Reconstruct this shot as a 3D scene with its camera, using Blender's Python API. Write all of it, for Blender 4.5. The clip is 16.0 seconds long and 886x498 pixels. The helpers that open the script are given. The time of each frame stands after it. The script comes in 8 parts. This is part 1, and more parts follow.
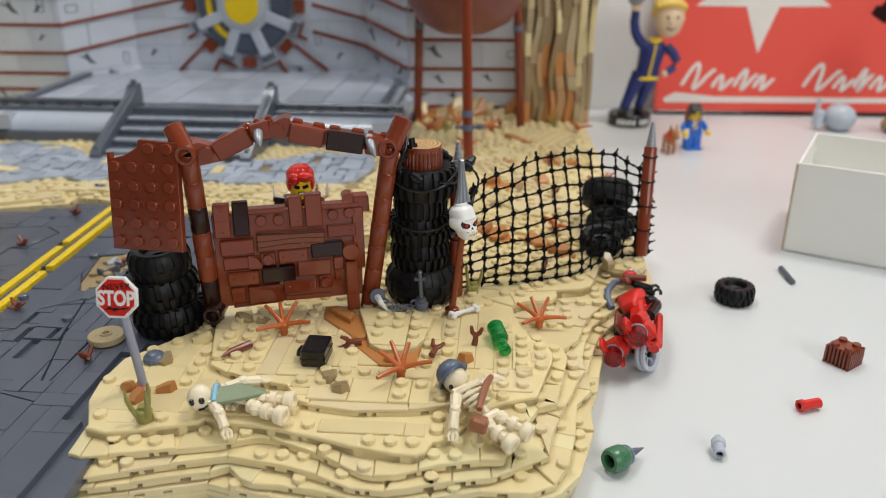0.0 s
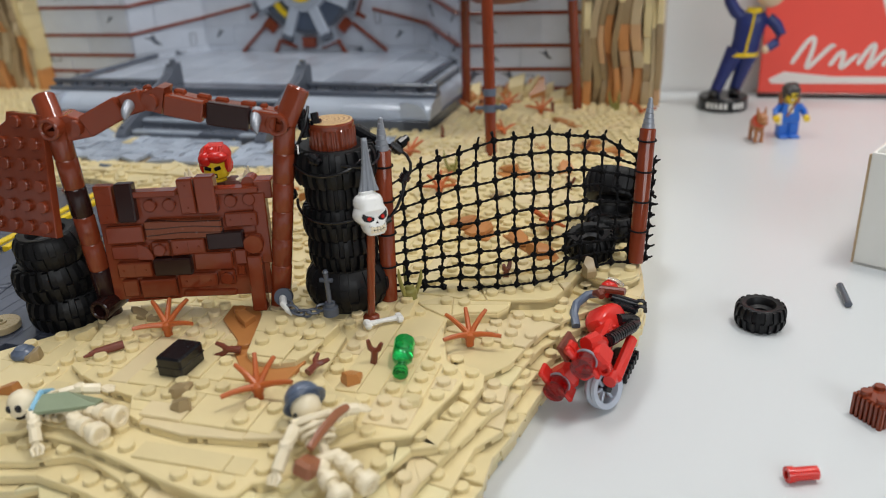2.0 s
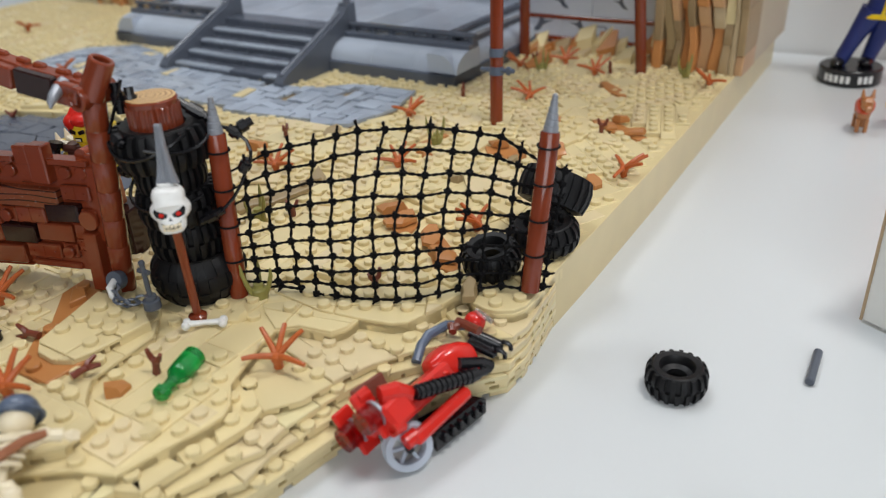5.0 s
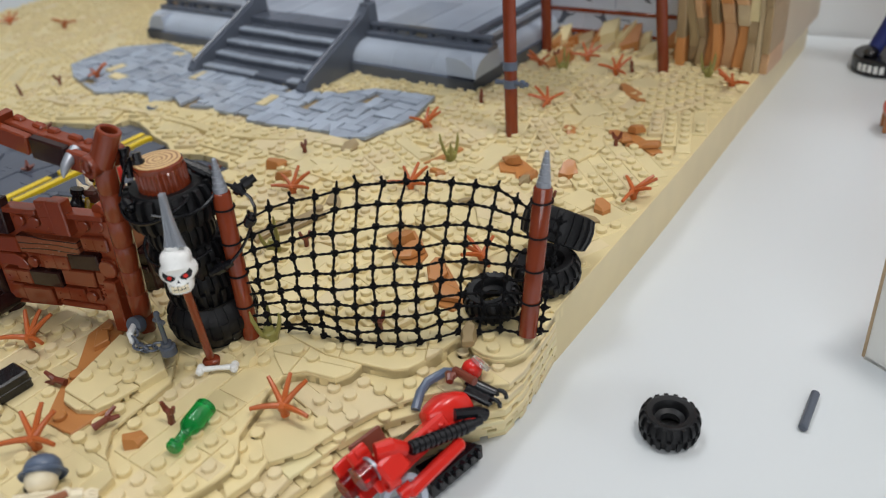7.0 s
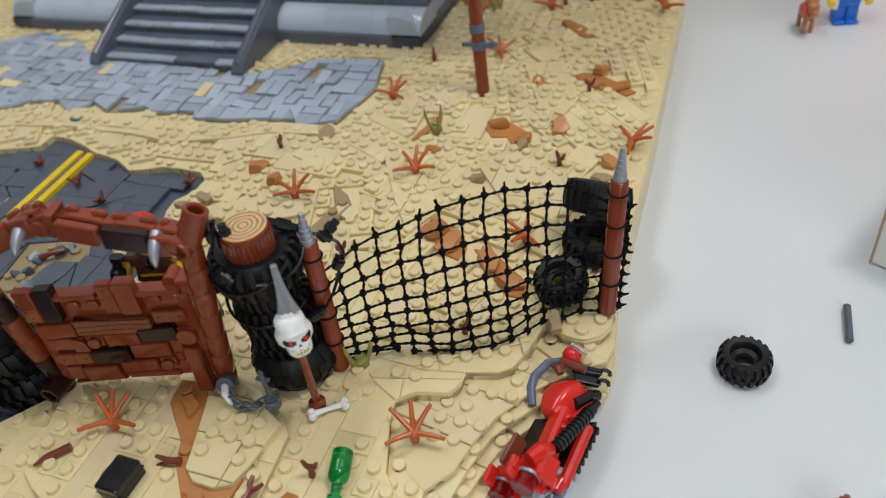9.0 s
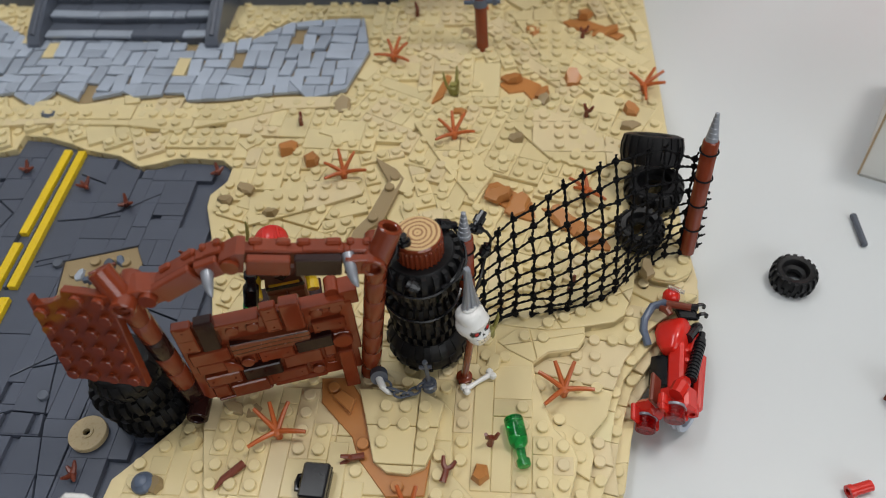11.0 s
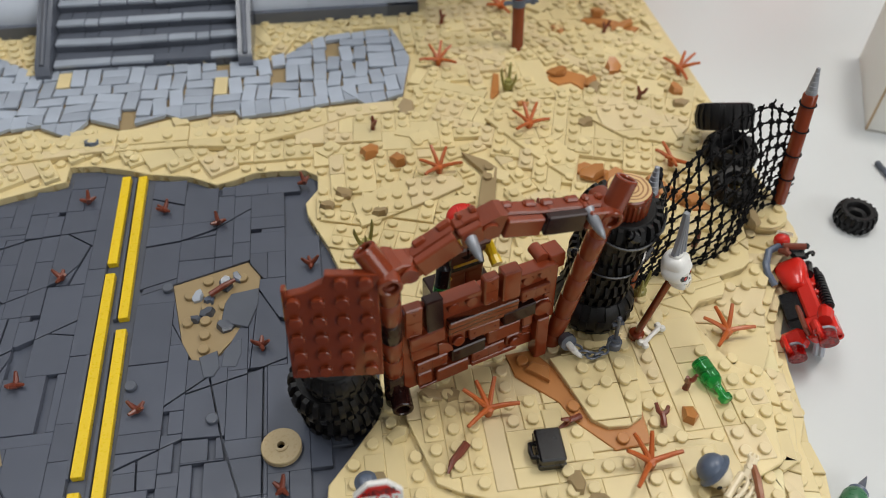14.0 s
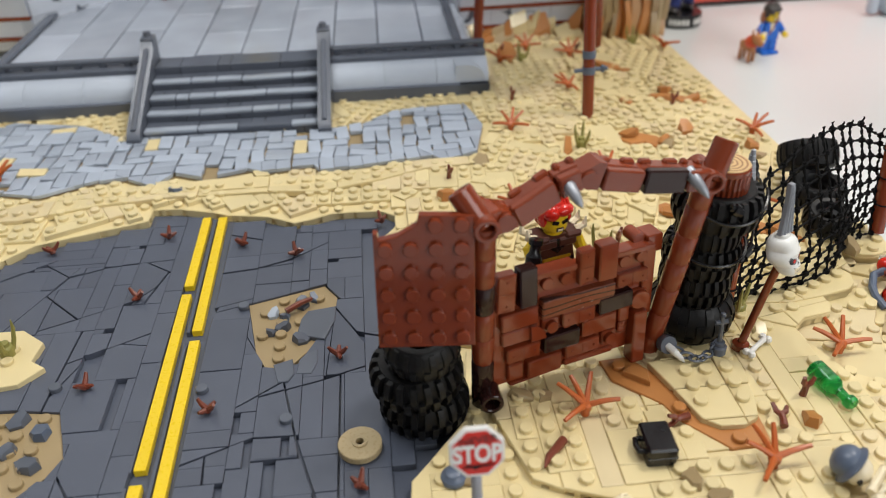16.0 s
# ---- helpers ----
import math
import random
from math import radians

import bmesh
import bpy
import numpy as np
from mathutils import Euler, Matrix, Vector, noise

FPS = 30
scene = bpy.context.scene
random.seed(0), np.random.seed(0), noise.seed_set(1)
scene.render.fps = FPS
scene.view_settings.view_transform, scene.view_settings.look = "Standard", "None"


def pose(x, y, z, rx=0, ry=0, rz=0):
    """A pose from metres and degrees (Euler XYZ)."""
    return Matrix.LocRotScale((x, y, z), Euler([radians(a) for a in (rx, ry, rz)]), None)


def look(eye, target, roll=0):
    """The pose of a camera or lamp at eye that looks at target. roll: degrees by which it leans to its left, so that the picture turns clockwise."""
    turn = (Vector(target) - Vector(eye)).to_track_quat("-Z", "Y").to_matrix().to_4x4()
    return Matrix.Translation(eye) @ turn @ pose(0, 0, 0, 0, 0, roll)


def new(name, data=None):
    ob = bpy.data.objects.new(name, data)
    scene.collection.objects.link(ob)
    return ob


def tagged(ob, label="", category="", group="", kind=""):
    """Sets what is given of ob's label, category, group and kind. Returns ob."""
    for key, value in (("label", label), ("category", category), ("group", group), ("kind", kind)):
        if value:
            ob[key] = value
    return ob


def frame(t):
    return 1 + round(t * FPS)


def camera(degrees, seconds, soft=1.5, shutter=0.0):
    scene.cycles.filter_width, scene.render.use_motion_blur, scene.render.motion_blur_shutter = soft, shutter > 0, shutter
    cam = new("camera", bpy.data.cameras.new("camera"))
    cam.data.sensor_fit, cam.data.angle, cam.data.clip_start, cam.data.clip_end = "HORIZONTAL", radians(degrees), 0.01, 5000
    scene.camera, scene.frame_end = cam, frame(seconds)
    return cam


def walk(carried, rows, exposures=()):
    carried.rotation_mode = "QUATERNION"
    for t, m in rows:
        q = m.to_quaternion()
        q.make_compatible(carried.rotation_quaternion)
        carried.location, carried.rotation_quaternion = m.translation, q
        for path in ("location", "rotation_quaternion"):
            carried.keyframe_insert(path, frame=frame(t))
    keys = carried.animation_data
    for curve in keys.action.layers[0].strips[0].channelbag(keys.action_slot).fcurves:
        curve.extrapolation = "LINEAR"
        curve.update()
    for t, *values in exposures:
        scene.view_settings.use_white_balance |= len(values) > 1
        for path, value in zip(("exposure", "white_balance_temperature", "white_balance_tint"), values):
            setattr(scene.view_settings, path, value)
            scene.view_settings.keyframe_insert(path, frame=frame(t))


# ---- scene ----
cam = camera(58.9, 16.0, soft=1.0)
cam.data.dof.use_dof, cam.data.dof.focus_distance, cam.data.dof.aperture_fstop = True, 0.315, 10.0
METRES, EYE, TILT, LEAN, TURN = 0.75, 0.19, -23.0, 0.0, 0.0
ROWS = [
    (0.0, 0.0, 0.0, 0.0, 0.0, 0.0, -0.0),
    (0.5, 0.0254, 0.0149, 0.0012, 2.13, -0.01, -0.26),
    (1.0, 0.0566, 0.0362, 0.0039, 5.05, -0.32, -0.51),
    (1.5, 0.0894, 0.0657, 0.0054, 8.2, -0.7, -1.15),
    (2.0, 0.1198, 0.0891, 0.006, 11.63, -0.91, -2.17),
    (2.5, 0.1477, 0.1068, 0.0071, 14.25, -1.04, -3.15),
    (3.0, 0.1747, 0.1289, 0.0082, 16.52, -1.32, -4.13),
    (3.5, 0.1973, 0.153, 0.0205, 19.22, -2.45, -5.57),
    (4.0, 0.2192, 0.172, 0.0341, 21.64, -4.33, -6.81),
    (6.5, 0.2786, 0.2135, 0.0958, 31.35, -11.59, -7.64),
    (7.0, 0.2714, 0.2072, 0.1097, 30.19, -12.15, -6.71),
    (7.5, 0.2532, 0.2023, 0.127, 27.58, -13.11, -4.98),
    (8.0, 0.2275, 0.1928, 0.1399, 24.68, -14.66, -2.99),
    (8.5, 0.1967, 0.1819, 0.1531, 21.03, -16.79, -1.01),
    (9.0, 0.1631, 0.1651, 0.1606, 16.35, -19.23, 0.88),
    (11.5, -0.0229, 0.1221, 0.2278, -1.73, -28.32, 2.98),
    (12.0, -0.064, 0.1153, 0.2386, -4.89, -29.63, 2.78),
    (12.5, -0.1051, 0.1154, 0.2387, -7.76, -29.83, 2.71),
    (13.0, -0.1283, 0.1167, 0.2314, -10.65, -28.94, 2.98),
    (13.5, -0.1505, 0.1172, 0.2152, -11.85, -27.23, 3.54),
    (14.0, -0.1639, 0.122, 0.1933, -12.3, -24.29, 4.31),
    (14.5, -0.1845, 0.1237, 0.1658, -12.51, -20.92, 4.89),
    (15.0, -0.1921, 0.1199, 0.1402, -11.91, -16.99, 5.35),
    (15.5, -0.1896, 0.1129, 0.1206, -10.5, -13.6, 5.58),
    (16.0, -0.1939, 0.1117, 0.1002, -8.9, -10.74, 5.28),
]
walk(cam, [(t, pose(0, 0, EYE, TILT, LEAN, TURN) @ pose(METRES * x, METRES * y, METRES * z, 90 + pitch, roll, yaw)) for t, x, y, z, yaw, pitch, roll in ROWS],
     exposures=[(0.0, -0.09, 6730, 10), (1.5, -0.16, 6600, 10), (3.0, -0.14, 6400, 10), (4.0, -0.14, 6380, 10), (7.0, -0.24, 6360, 10), (9.0, -0.35, 6330, 10), (12.0, -0.48, 6660, 10), (14.5, -0.16, 6760, 10), (16.0, 0.08, 6760, 10)])

# ---- world and light: a white room lit from above, with added fill lamps ----
world = bpy.data.worlds.new("room_light")
world.use_nodes = True
world.node_tree.nodes["Background"].inputs[0].default_value = (0.9, 0.95, 1.0, 1)
world.node_tree.nodes["Background"].inputs[1].default_value = 0.15
scene.world = world
scene.view_settings.exposure = 0.0


def area_lamp(name, eye, target, size, power, colour):
    data = bpy.data.lights.new(name, "AREA")
    data.shape, data.size, data.size_y = "RECTANGLE", size[0], size[1]
    data.energy, data.color = power, colour
    ob = new(name, data)
    ob.matrix_world = look(eye, target)
    return ob


area_lamp("ceiling_panel_light", (0.60, 0.50, 1.50), (0.0, 0.55, 0.0), (0.32, 0.32), 11.2, (1.0, 0.97, 0.93))
# Cool fill added above the vault to brighten its wall and deck.
area_lamp("ceiling_panel_light", (-0.50, 0.66, 1.60), (-0.2, 0.68, 0.0), (0.9, 0.35), 13.2, (0.93, 0.965, 1.0))
# Added fill from high front right; the wall behind it has no opening.
area_lamp("window_light", (0.95, -1.60, 1.10), (0.0, 0.5, 0.05), (2.4, 1.15), 34, (0.93, 0.97, 1.0))

# ---- materials ----
def plastic(name, colour, rough=0.3, vary=0.08, scale=60.0, metal=0.0, bump=0.002, island=False, spec=0.5):
    """Moulded plastic: slight tone change from piece to piece, faint scuffs in the gloss."""
    mt = bpy.data.materials.new(name)
    mt.use_nodes = True
    nt = mt.node_tree
    b = nt.nodes["Principled BSDF"]
    b.inputs["Metallic"].default_value = metal
    b.inputs["Specular IOR Level"].default_value = spec
    tc = nt.nodes.new("ShaderNodeTexCoord")
    n1 = nt.nodes.new("ShaderNodeTexNoise")
    n1.inputs["Scale"].default_value, n1.inputs["Detail"].default_value = scale, 1.2
    nt.links.new(tc.outputs["Object"], n1.inputs["Vector"])
    n2 = nt.nodes.new("ShaderNodeTexNoise")
    n2.inputs["Scale"].default_value, n2.inputs["Detail"].default_value = scale * 14, 3
    nt.links.new(tc.outputs["Object"], n2.inputs["Vector"])
    inf = nt.nodes.new("ShaderNodeNewGeometry" if island else "ShaderNodeObjectInfo")
    rnd = inf.outputs["Random Per Island" if island else "Random"]
    ad = nt.nodes.new("ShaderNodeMath")
    ad.operation = "MULTIPLY_ADD"
    nt.links.new(rnd, ad.inputs[0])
    ad.inputs[1].default_value = 0.9
    nt.links.new(n1.outputs["Fac"], ad.inputs[2])
    mr = nt.nodes.new("ShaderNodeMapRange")
    mr.inputs["From Min"].default_value, mr.inputs["From Max"].default_value = 0.3, 1.6
    mr.inputs["To Min"].default_value, mr.inputs["To Max"].default_value = 1 - vary, 1 + vary
    nt.links.new(ad.outputs[0], mr.inputs["Value"])
    mul = nt.nodes.new("ShaderNodeVectorMath")
    mul.operation = "SCALE"
    mul.inputs[0].default_value = colour
    nt.links.new(mr.outputs["Result"], mul.inputs["Scale"])
    nt.links.new(mul.outputs[0], b.inputs["Base Color"])
    rr = nt.nodes.new("ShaderNodeMapRange")
    rr.inputs["From Min"].default_value, rr.inputs["From Max"].default_value = 0.35, 0.75
    rr.inputs["To Min"].default_value, rr.inputs["To Max"].default_value = rough * 0.88, rough * 1.15
    nt.links.new(n2.outputs["Fac"], rr.inputs["Value"])
    b.inputs["Roughness"].default_value = rough
    if bump:
        nt.links.new(rr.outputs["Result"], b.inputs["Roughness"])
        bp = nt.nodes.new("ShaderNodeBump")
        bp.inputs["Strength"].default_value, bp.inputs["Distance"].default_value = bump, 0.001
        nt.links.new(n2.outputs["Fac"], bp.inputs["Height"])
        nt.links.new(bp.outputs["Normal"], b.inputs["Normal"])
    return mt


def clear_plastic(name, colour, rough=0.05):
    mt = bpy.data.materials.new(name)
    mt.use_nodes = True
    b = mt.node_tree.nodes["Principled BSDF"]
    b.inputs["Base Color"].default_value = (*colour, 1)
    b.inputs["Transmission Weight"].default_value, b.inputs["Roughness"].default_value = 0.85, rough
    b.inputs["IOR"].default_value = 1.45
    return mt


TAN = plastic("tan_plastic", (0.712, 0.590, 0.322), 0.28, 0.09, bump=0)
TAN_GREEN = plastic("tan_plastic_greenish", (0.690, 0.605, 0.345), 0.3, 0.08, bump=0)
TAN_PINK = plastic("tan_plastic_faded", (0.700, 0.578, 0.345), 0.3, 0.08, bump=0)
TAN_FAR = plastic("tan_plastic_joined", (0.702, 0.590, 0.330), 0.33, 0.12, island=True, bump=0)
DARK_TAN = plastic("dark_tan_plastic", (0.34, 0.25, 0.13), 0.35, 0.08)
ROAD = plastic("asphalt_grey_plastic", (0.083, 0.095, 0.128), 0.20, 0.10)
DARK_GREY = plastic("dark_grey_plastic", (0.100, 0.114, 0.145), 0.20, 0.16)
NOSE_GREY = plastic("step_nose_grey_plastic", (0.31, 0.35, 0.41), 0.2, 0.25)
LIGHT_GREY = plastic("light_grey_plastic", (0.445, 0.495, 0.575), 0.16, 0.08)
WALL_GREY = plastic("vault_grey_plastic", (0.55, 0.595, 0.675), 0.3, 0.10)
DECK_GREY = plastic("deck_grey_plastic", (0.38, 0.42, 0.49), 0.22, 0.22, scale=35)
BROWN = plastic("reddish_brown_plastic", (0.205, 0.037, 0.0135), 0.10, 0.11, bump=0.008, spec=0.55)
TWIG_BROWN = plastic("twig_brown_plastic", (0.165, 0.038, 0.020), 0.34, 0.12)
DARK_BROWN = plastic("dark_brown_plastic", (0.026, 0.009, 0.008), 0.14, 0.1, bump=0.01, spec=0.38)
BLACK = plastic("black_plastic", (0.007, 0.007, 0.009), 0.25, 0.1)
RUBBER = plastic("tyre_rubber", (0.0068, 0.0068, 0.0078), 0.48, 0.15, bump=0.06, spec=0.30)
ROPE = plastic("black_twine", (0.004, 0.004, 0.005), 0.8, 0.2, scale=400, bump=0.4, spec=0.2)
YELLOW = plastic("yellow_plastic", (0.80, 0.56, 0.015), 0.3, 0.05)
RUST = plastic("rust_orange_plastic", (0.46, 0.105, 0.022), 0.35, 0.12)
NOUGAT = plastic("dark_nougat_plastic", (0.46, 0.19, 0.055), 0.35, 0.1)
OLIVE = plastic("olive_green_plastic", (0.27, 0.25, 0.07), 0.4, 0.1)
WHITE = plastic("white_plastic", (0.78, 0.78, 0.76), 0.3, 0.03)
CREAM = plastic("bone_cream_plastic", (0.80, 0.70, 0.50), 0.35, 0.05)
RED = plastic("red_plastic", (0.62, 0.022, 0.014), 0.2, 0.06)
SILVER = plastic("flat_silver_plastic", (0.30, 0.32, 0.36), 0.33, 0.06, metal=0.35)
BLUE = plastic("blue_plastic", (0.012, 0.13, 0.55), 0.3, 0.06)
NAVY = plastic("navy_vinyl", (0.012, 0.025, 0.15), 0.35, 0.08)
SKIN = plastic("vinyl_skin", (0.74, 0.55, 0.37), 0.45, 0.04)
BLOND = plastic("vinyl_hair", (0.72, 0.50, 0.10), 0.45, 0.06)
SAND_GREEN = plastic("sand_green_cloth", (0.22, 0.27, 0.17), 0.7, 0.08)
SKY_BLUE = plastic("sky_blue_plastic", (0.2, 0.45, 0.62), 0.4, 0.05)
BLUE_GREY = plastic("sand_blue_plastic", (0.10, 0.13, 0.19), 0.35, 0.08)
GREEN_DULL = plastic("dull_green_plastic", (0.05, 0.17, 0.085), 0.3, 0.08)
LEATHER = plastic("satchel_brown", (0.30, 0.11, 0.05), 0.4, 0.08)
CARD = plastic("white_card", (0.80, 0.79, 0.75), 0.6, 0.02, bump=0.01)
CARD_EDGE = plastic("card_edge", (0.45, 0.33, 0.2), 0.8, 0.1)
POSTER_RED = plastic("poster_red_enamel", (0.80, 0.080, 0.055), 0.35, 0.08, scale=12)
POSTER_WHITE = plastic("poster_white", (0.75, 0.70, 0.66), 0.4, 0.05)
GREEN_GLASS = clear_plastic("green_clear_plastic", (0.012, 0.50, 0.11))
RED_GLASS = clear_plastic("red_clear_plastic", (0.55, 0.01, 0.01))
CLEAR = clear_plastic("clear_plastic", (0.9, 0.92, 0.95))
TABLE_MAT = plastic("white_table_laminate", (0.62, 0.645, 0.655), 0.28, 0.008, scale=2, bump=0)
PAINT = plastic("white_wall_paint", (0.80, 0.80, 0.79), 0.85, 0.02, scale=4, bump=0.05)
ROOM_PAINT = plastic("grey_room_paint", (0.38, 0.37, 0.36), 0.85, 0.03, scale=4, bump=0.05)
FLOOR_MAT = plastic("floor_boards", (0.30, 0.22, 0.15), 0.5, 0.1, scale=5)
DARK_RUST = plastic("tank_rust_plastic", (0.20, 0.055, 0.038), 0.4, 0.12, scale=20)
PINK = plastic("tan_pink_plastic", (0.55, 0.33, 0.17), 0.35, 0.08)


def wood_rings():
    mt = plastic("printed_log_end", (0.52, 0.30, 0.13), 0.4, 0.05)
    nt = mt.node_tree
    w = nt.nodes.new("ShaderNodeTexWave")
    w.wave_type, w.rings_direction = "RINGS", "Z"
    w.inputs["Scale"].default_value, w.inputs["Distortion"].default_value = 190, 3
    w.inputs["Detail Scale"].default_value = 1.0
    tc = nt.nodes.new("ShaderNodeTexCoord")
    nt.links.new(tc.outputs["Object"], w.inputs["Vector"])
    cr = nt.nodes.new("ShaderNodeValToRGB")
    cr.color_ramp.elements[0].color = (0.30, 0.14, 0.055, 1)
    cr.color_ramp.elements[1].color = (0.62, 0.42, 0.20, 1)
    cr.color_ramp.elements[0].position, cr.color_ramp.elements[1].position = 0.15, 0.5
    nt.links.new(w.outputs["Fac"], cr.inputs[0])
    nt.links.new(cr.outputs[0], nt.nodes["Principled BSDF"].inputs["Base Color"])
    return mt


LOG_END = wood_rings()


def wood_grain():
    mt = plastic("printed_plank", (0.18, 0.05, 0.025), 0.25, 0.05)
    nt = mt.node_tree
    w = nt.nodes.new("ShaderNodeTexWave")
    w.wave_type, w.bands_direction = "BANDS", "Z"
    w.inputs["Scale"].default_value, w.inputs["Distortion"].default_value = 120, 7
    w.inputs["Detail Scale"].default_value = 0.6
    mp = nt.nodes.new("ShaderNodeMapping")
    mp.inputs["Scale"].default_value = (0.25, 1, 1)
    tc = nt.nodes.new("ShaderNodeTexCoord")
    nt.links.new(tc.outputs["Object"], mp.inputs["Vector"])
    nt.links.new(mp.outputs[0], w.inputs["Vector"])
    cr = nt.nodes.new("ShaderNodeValToRGB")
    cr.color_ramp.elements[0].color = (0.030, 0.009, 0.006, 1)
    cr.color_ramp.elements[1].color = (0.195, 0.048, 0.020, 1)
    cr.color_ramp.elements[0].position, cr.color_ramp.elements[1].position = 0.03, 0.15
    nt.links.new(w.outputs["Fac"], cr.inputs[0])
    nt.links.new(cr.outputs[0], nt.nodes["Principled BSDF"].inputs["Base Color"])
    return mt


PLANK = wood_grain()


# ---- mesh helpers ----
class Shape:
    """Collects vertices and faces; mi is the material slot of what is added next."""

    def __init__(self):
        self.v, self.f, self.fm, self.mi = [], [], [], 0

    def add(self, verts, faces, m=None):
        k = len(self.v)
        self.v += [tuple(m @ Vector(p)) if m else tuple(p) for p in verts]
        self.f += [tuple(i + k for i in fc) for fc in faces]
        self.fm += [self.mi] * len(faces)
        return self

    def box(self, c, s, ch=0.0, m=None):
        """A box with centre c and size s, its edges cut by ch."""
        x, y, z = (a / 2 for a in s)
        if ch <= 0:
            v = [(c[0] + i * x, c[1] + j * y, c[2] + k * z) for i in (-1, 1) for j in (-1, 1) for k in (-1, 1)]
            return self.add(v, [(0, 1, 3, 2), (4, 6, 7, 5), (0, 4, 5, 1), (2, 3, 7, 6), (0, 2, 6, 4), (1, 5, 7, 3)], m)
        v, idx = [], {}
        for i in (-1, 1):
            for j in (-1, 1):
                for k in (-1, 1):
                    for a in range(3):
                        p = [i * (x - ch), j * (y - ch), k * (z - ch)]
                        p[a] += (i, j, k)[a] * ch
                        idx[i, j, k, a] = len(v)
                        v.append((c[0] + p[0], c[1] + p[1], c[2] + p[2]))
        f = []
        sg = [(-1, -1), (1, -1), (1, 1), (-1, 1)]
        for a in range(3):
            for s0 in (-1, 1):
                loop = []
                for p, q in sg:
                    key = [0, 0, 0]
                    key[a], key[(a + 1) % 3], key[(a + 2) % 3] = s0, p, q
                    loop.append(idx[key[0], key[1], key[2], a])
                f.append(tuple(loop if s0 > 0 else loop[::-1]))
        for a in range(3):
            b, d = (a + 1) % 3, (a + 2) % 3
            for p, q in sg:
                ks = []
                for e in (-1, 1):
                    key = [0, 0, 0]
                    key[a], key[b], key[d] = e, p, q
                    ks.append(tuple(key))
                loop = [idx[(*ks[0], b)], idx[(*ks[1], b)], idx[(*ks[1], d)], idx[(*ks[0], d)]]
                f.append(tuple(loop if p * q > 0 else loop[::-1]))
        for i in (-1, 1):
            for j in (-1, 1):
                for k in (-1, 1):
                    loop = (idx[i, j, k, 0], idx[i, j, k, 1], idx[i, j, k, 2])
                    f.append(loop if i * j * k > 0 else loop[::-1])
        return self.add(v, f, m)

    def prism(self, poly, z0, z1, ch=0.0, m=None):
        """An upright block over the outline poly; its upper rim is cut by ch."""
        n = len(poly)
        if area2(poly) < 0:
            poly = poly[::-1]
        rings = [[(x, y, z0) for x, y in poly], [(x, y, z1 - ch) for x, y in poly]]
        if ch:
            rings.append([(x, y, z1) for x, y in inset(poly, ch)])
        v = [p for r in rings for p in r]
        f = [tuple(range(n))[::-1], tuple(range(len(v) - n, len(v)))]
        for r in range(len(rings) - 1):
            f += [(r * n + i, r * n + (i + 1) % n, (r + 1) * n + (i + 1) % n, (r + 1) * n + i) for i in range(n)]
        return self.add(v, f, m)

    def rod(self, p0, p1, r0, r1=None, n=12, caps=True):
        p0, p1 = Vector(p0), Vector(p1)
        r1 = r0 if r1 is None else r1
        m = Matrix.Translation(p0) @ (p1 - p0).to_track_quat("Z", "Y").to_matrix().to_4x4()
        return self.lathe([(r0, 0), (r1, (p1 - p0).length)], n, m, caps)

    def lathe(self, prof, n=16, m=None, caps=True):
        v = [(r * math.cos(2 * math.pi * i / n), r * math.sin(2 * math.pi * i / n), z) for r, z in prof for i in range(n)]
        f = [(k * n + i, k * n + (i + 1) % n, (k + 1) * n + (i + 1) % n, (k + 1) * n + i) for k in range(len(prof) - 1) for i in range(n)]
        if caps:
            f += [tuple(range(n))[::-1], tuple(range(len(v) - n, len(v)))]
        return self.add(v, f, m)

    def tube(self, pts, r, n=6):
        pts = [Vector(p) for p in pts]
        v, f = [], []
        up = Vector((0.3, 0.2, 1)).normalized()
        for i, p in enumerate(pts):
            d = (pts[min(i + 1, len(pts) - 1)] - pts[max(i - 1, 0)]).normalized()
            a = d.cross(up)
            a = a.normalized() if a.length > 1e-4 else d.orthogonal().normalized()
            b = d.cross(a)
            rr = r[i] if isinstance(r, (list, tuple)) else r
            v += [p + (a * math.cos(2 * math.pi * k / n) + b * math.sin(2 * math.pi * k / n)) * rr for k in range(n)]
        for i in range(len(pts) - 1):
            f += [(i * n + (k + 1) % n, i * n + k, (i + 1) * n + k, (i + 1) * n + (k + 1) % n) for k in range(n)]
        f += [tuple(range(n)), tuple(range(len(v) - n, len(v)))[::-1]]
        return self.add(v, f)

    def ball(self, c, r, n=12, m=None):
        r = r if isinstance(r, (list, tuple)) else (r, r, r)
        k = max(4, n // 2)
        v = [(c[0], c[1], c[2] - r[2])]
        for j in range(1, k):
            t = math.pi * j / k - math.pi / 2
            v += [(c[0] + r[0] * math.cos(t) * math.cos(2 * math.pi * i / n), c[1] + r[1] * math.cos(t) * math.sin(2 * math.pi * i / n), c[2] + r[2] * math.sin(t)) for i in range(n)]
        v.append((c[0], c[1], c[2] + r[2]))
        f = [(0, 1 + (i + 1) % n, 1 + i) for i in range(n)]
        for j in range(k - 2):
            a = 1 + j * n
            f += [(a + i, a + (i + 1) % n, a + n + (i + 1) % n, a + n + i) for i in range(n)]
        a = 1 + (k - 2) * n
        f += [(a + i, a + (i + 1) % n, len(v) - 1) for i in range(n)]
        return self.add(v, f, m)

    def stud(self, x, y, z, n=12, m=None):
        r, h = 0.0024, 0.0017
        m = (m or Matrix()) @ Matrix.Translation((x, y, 0))
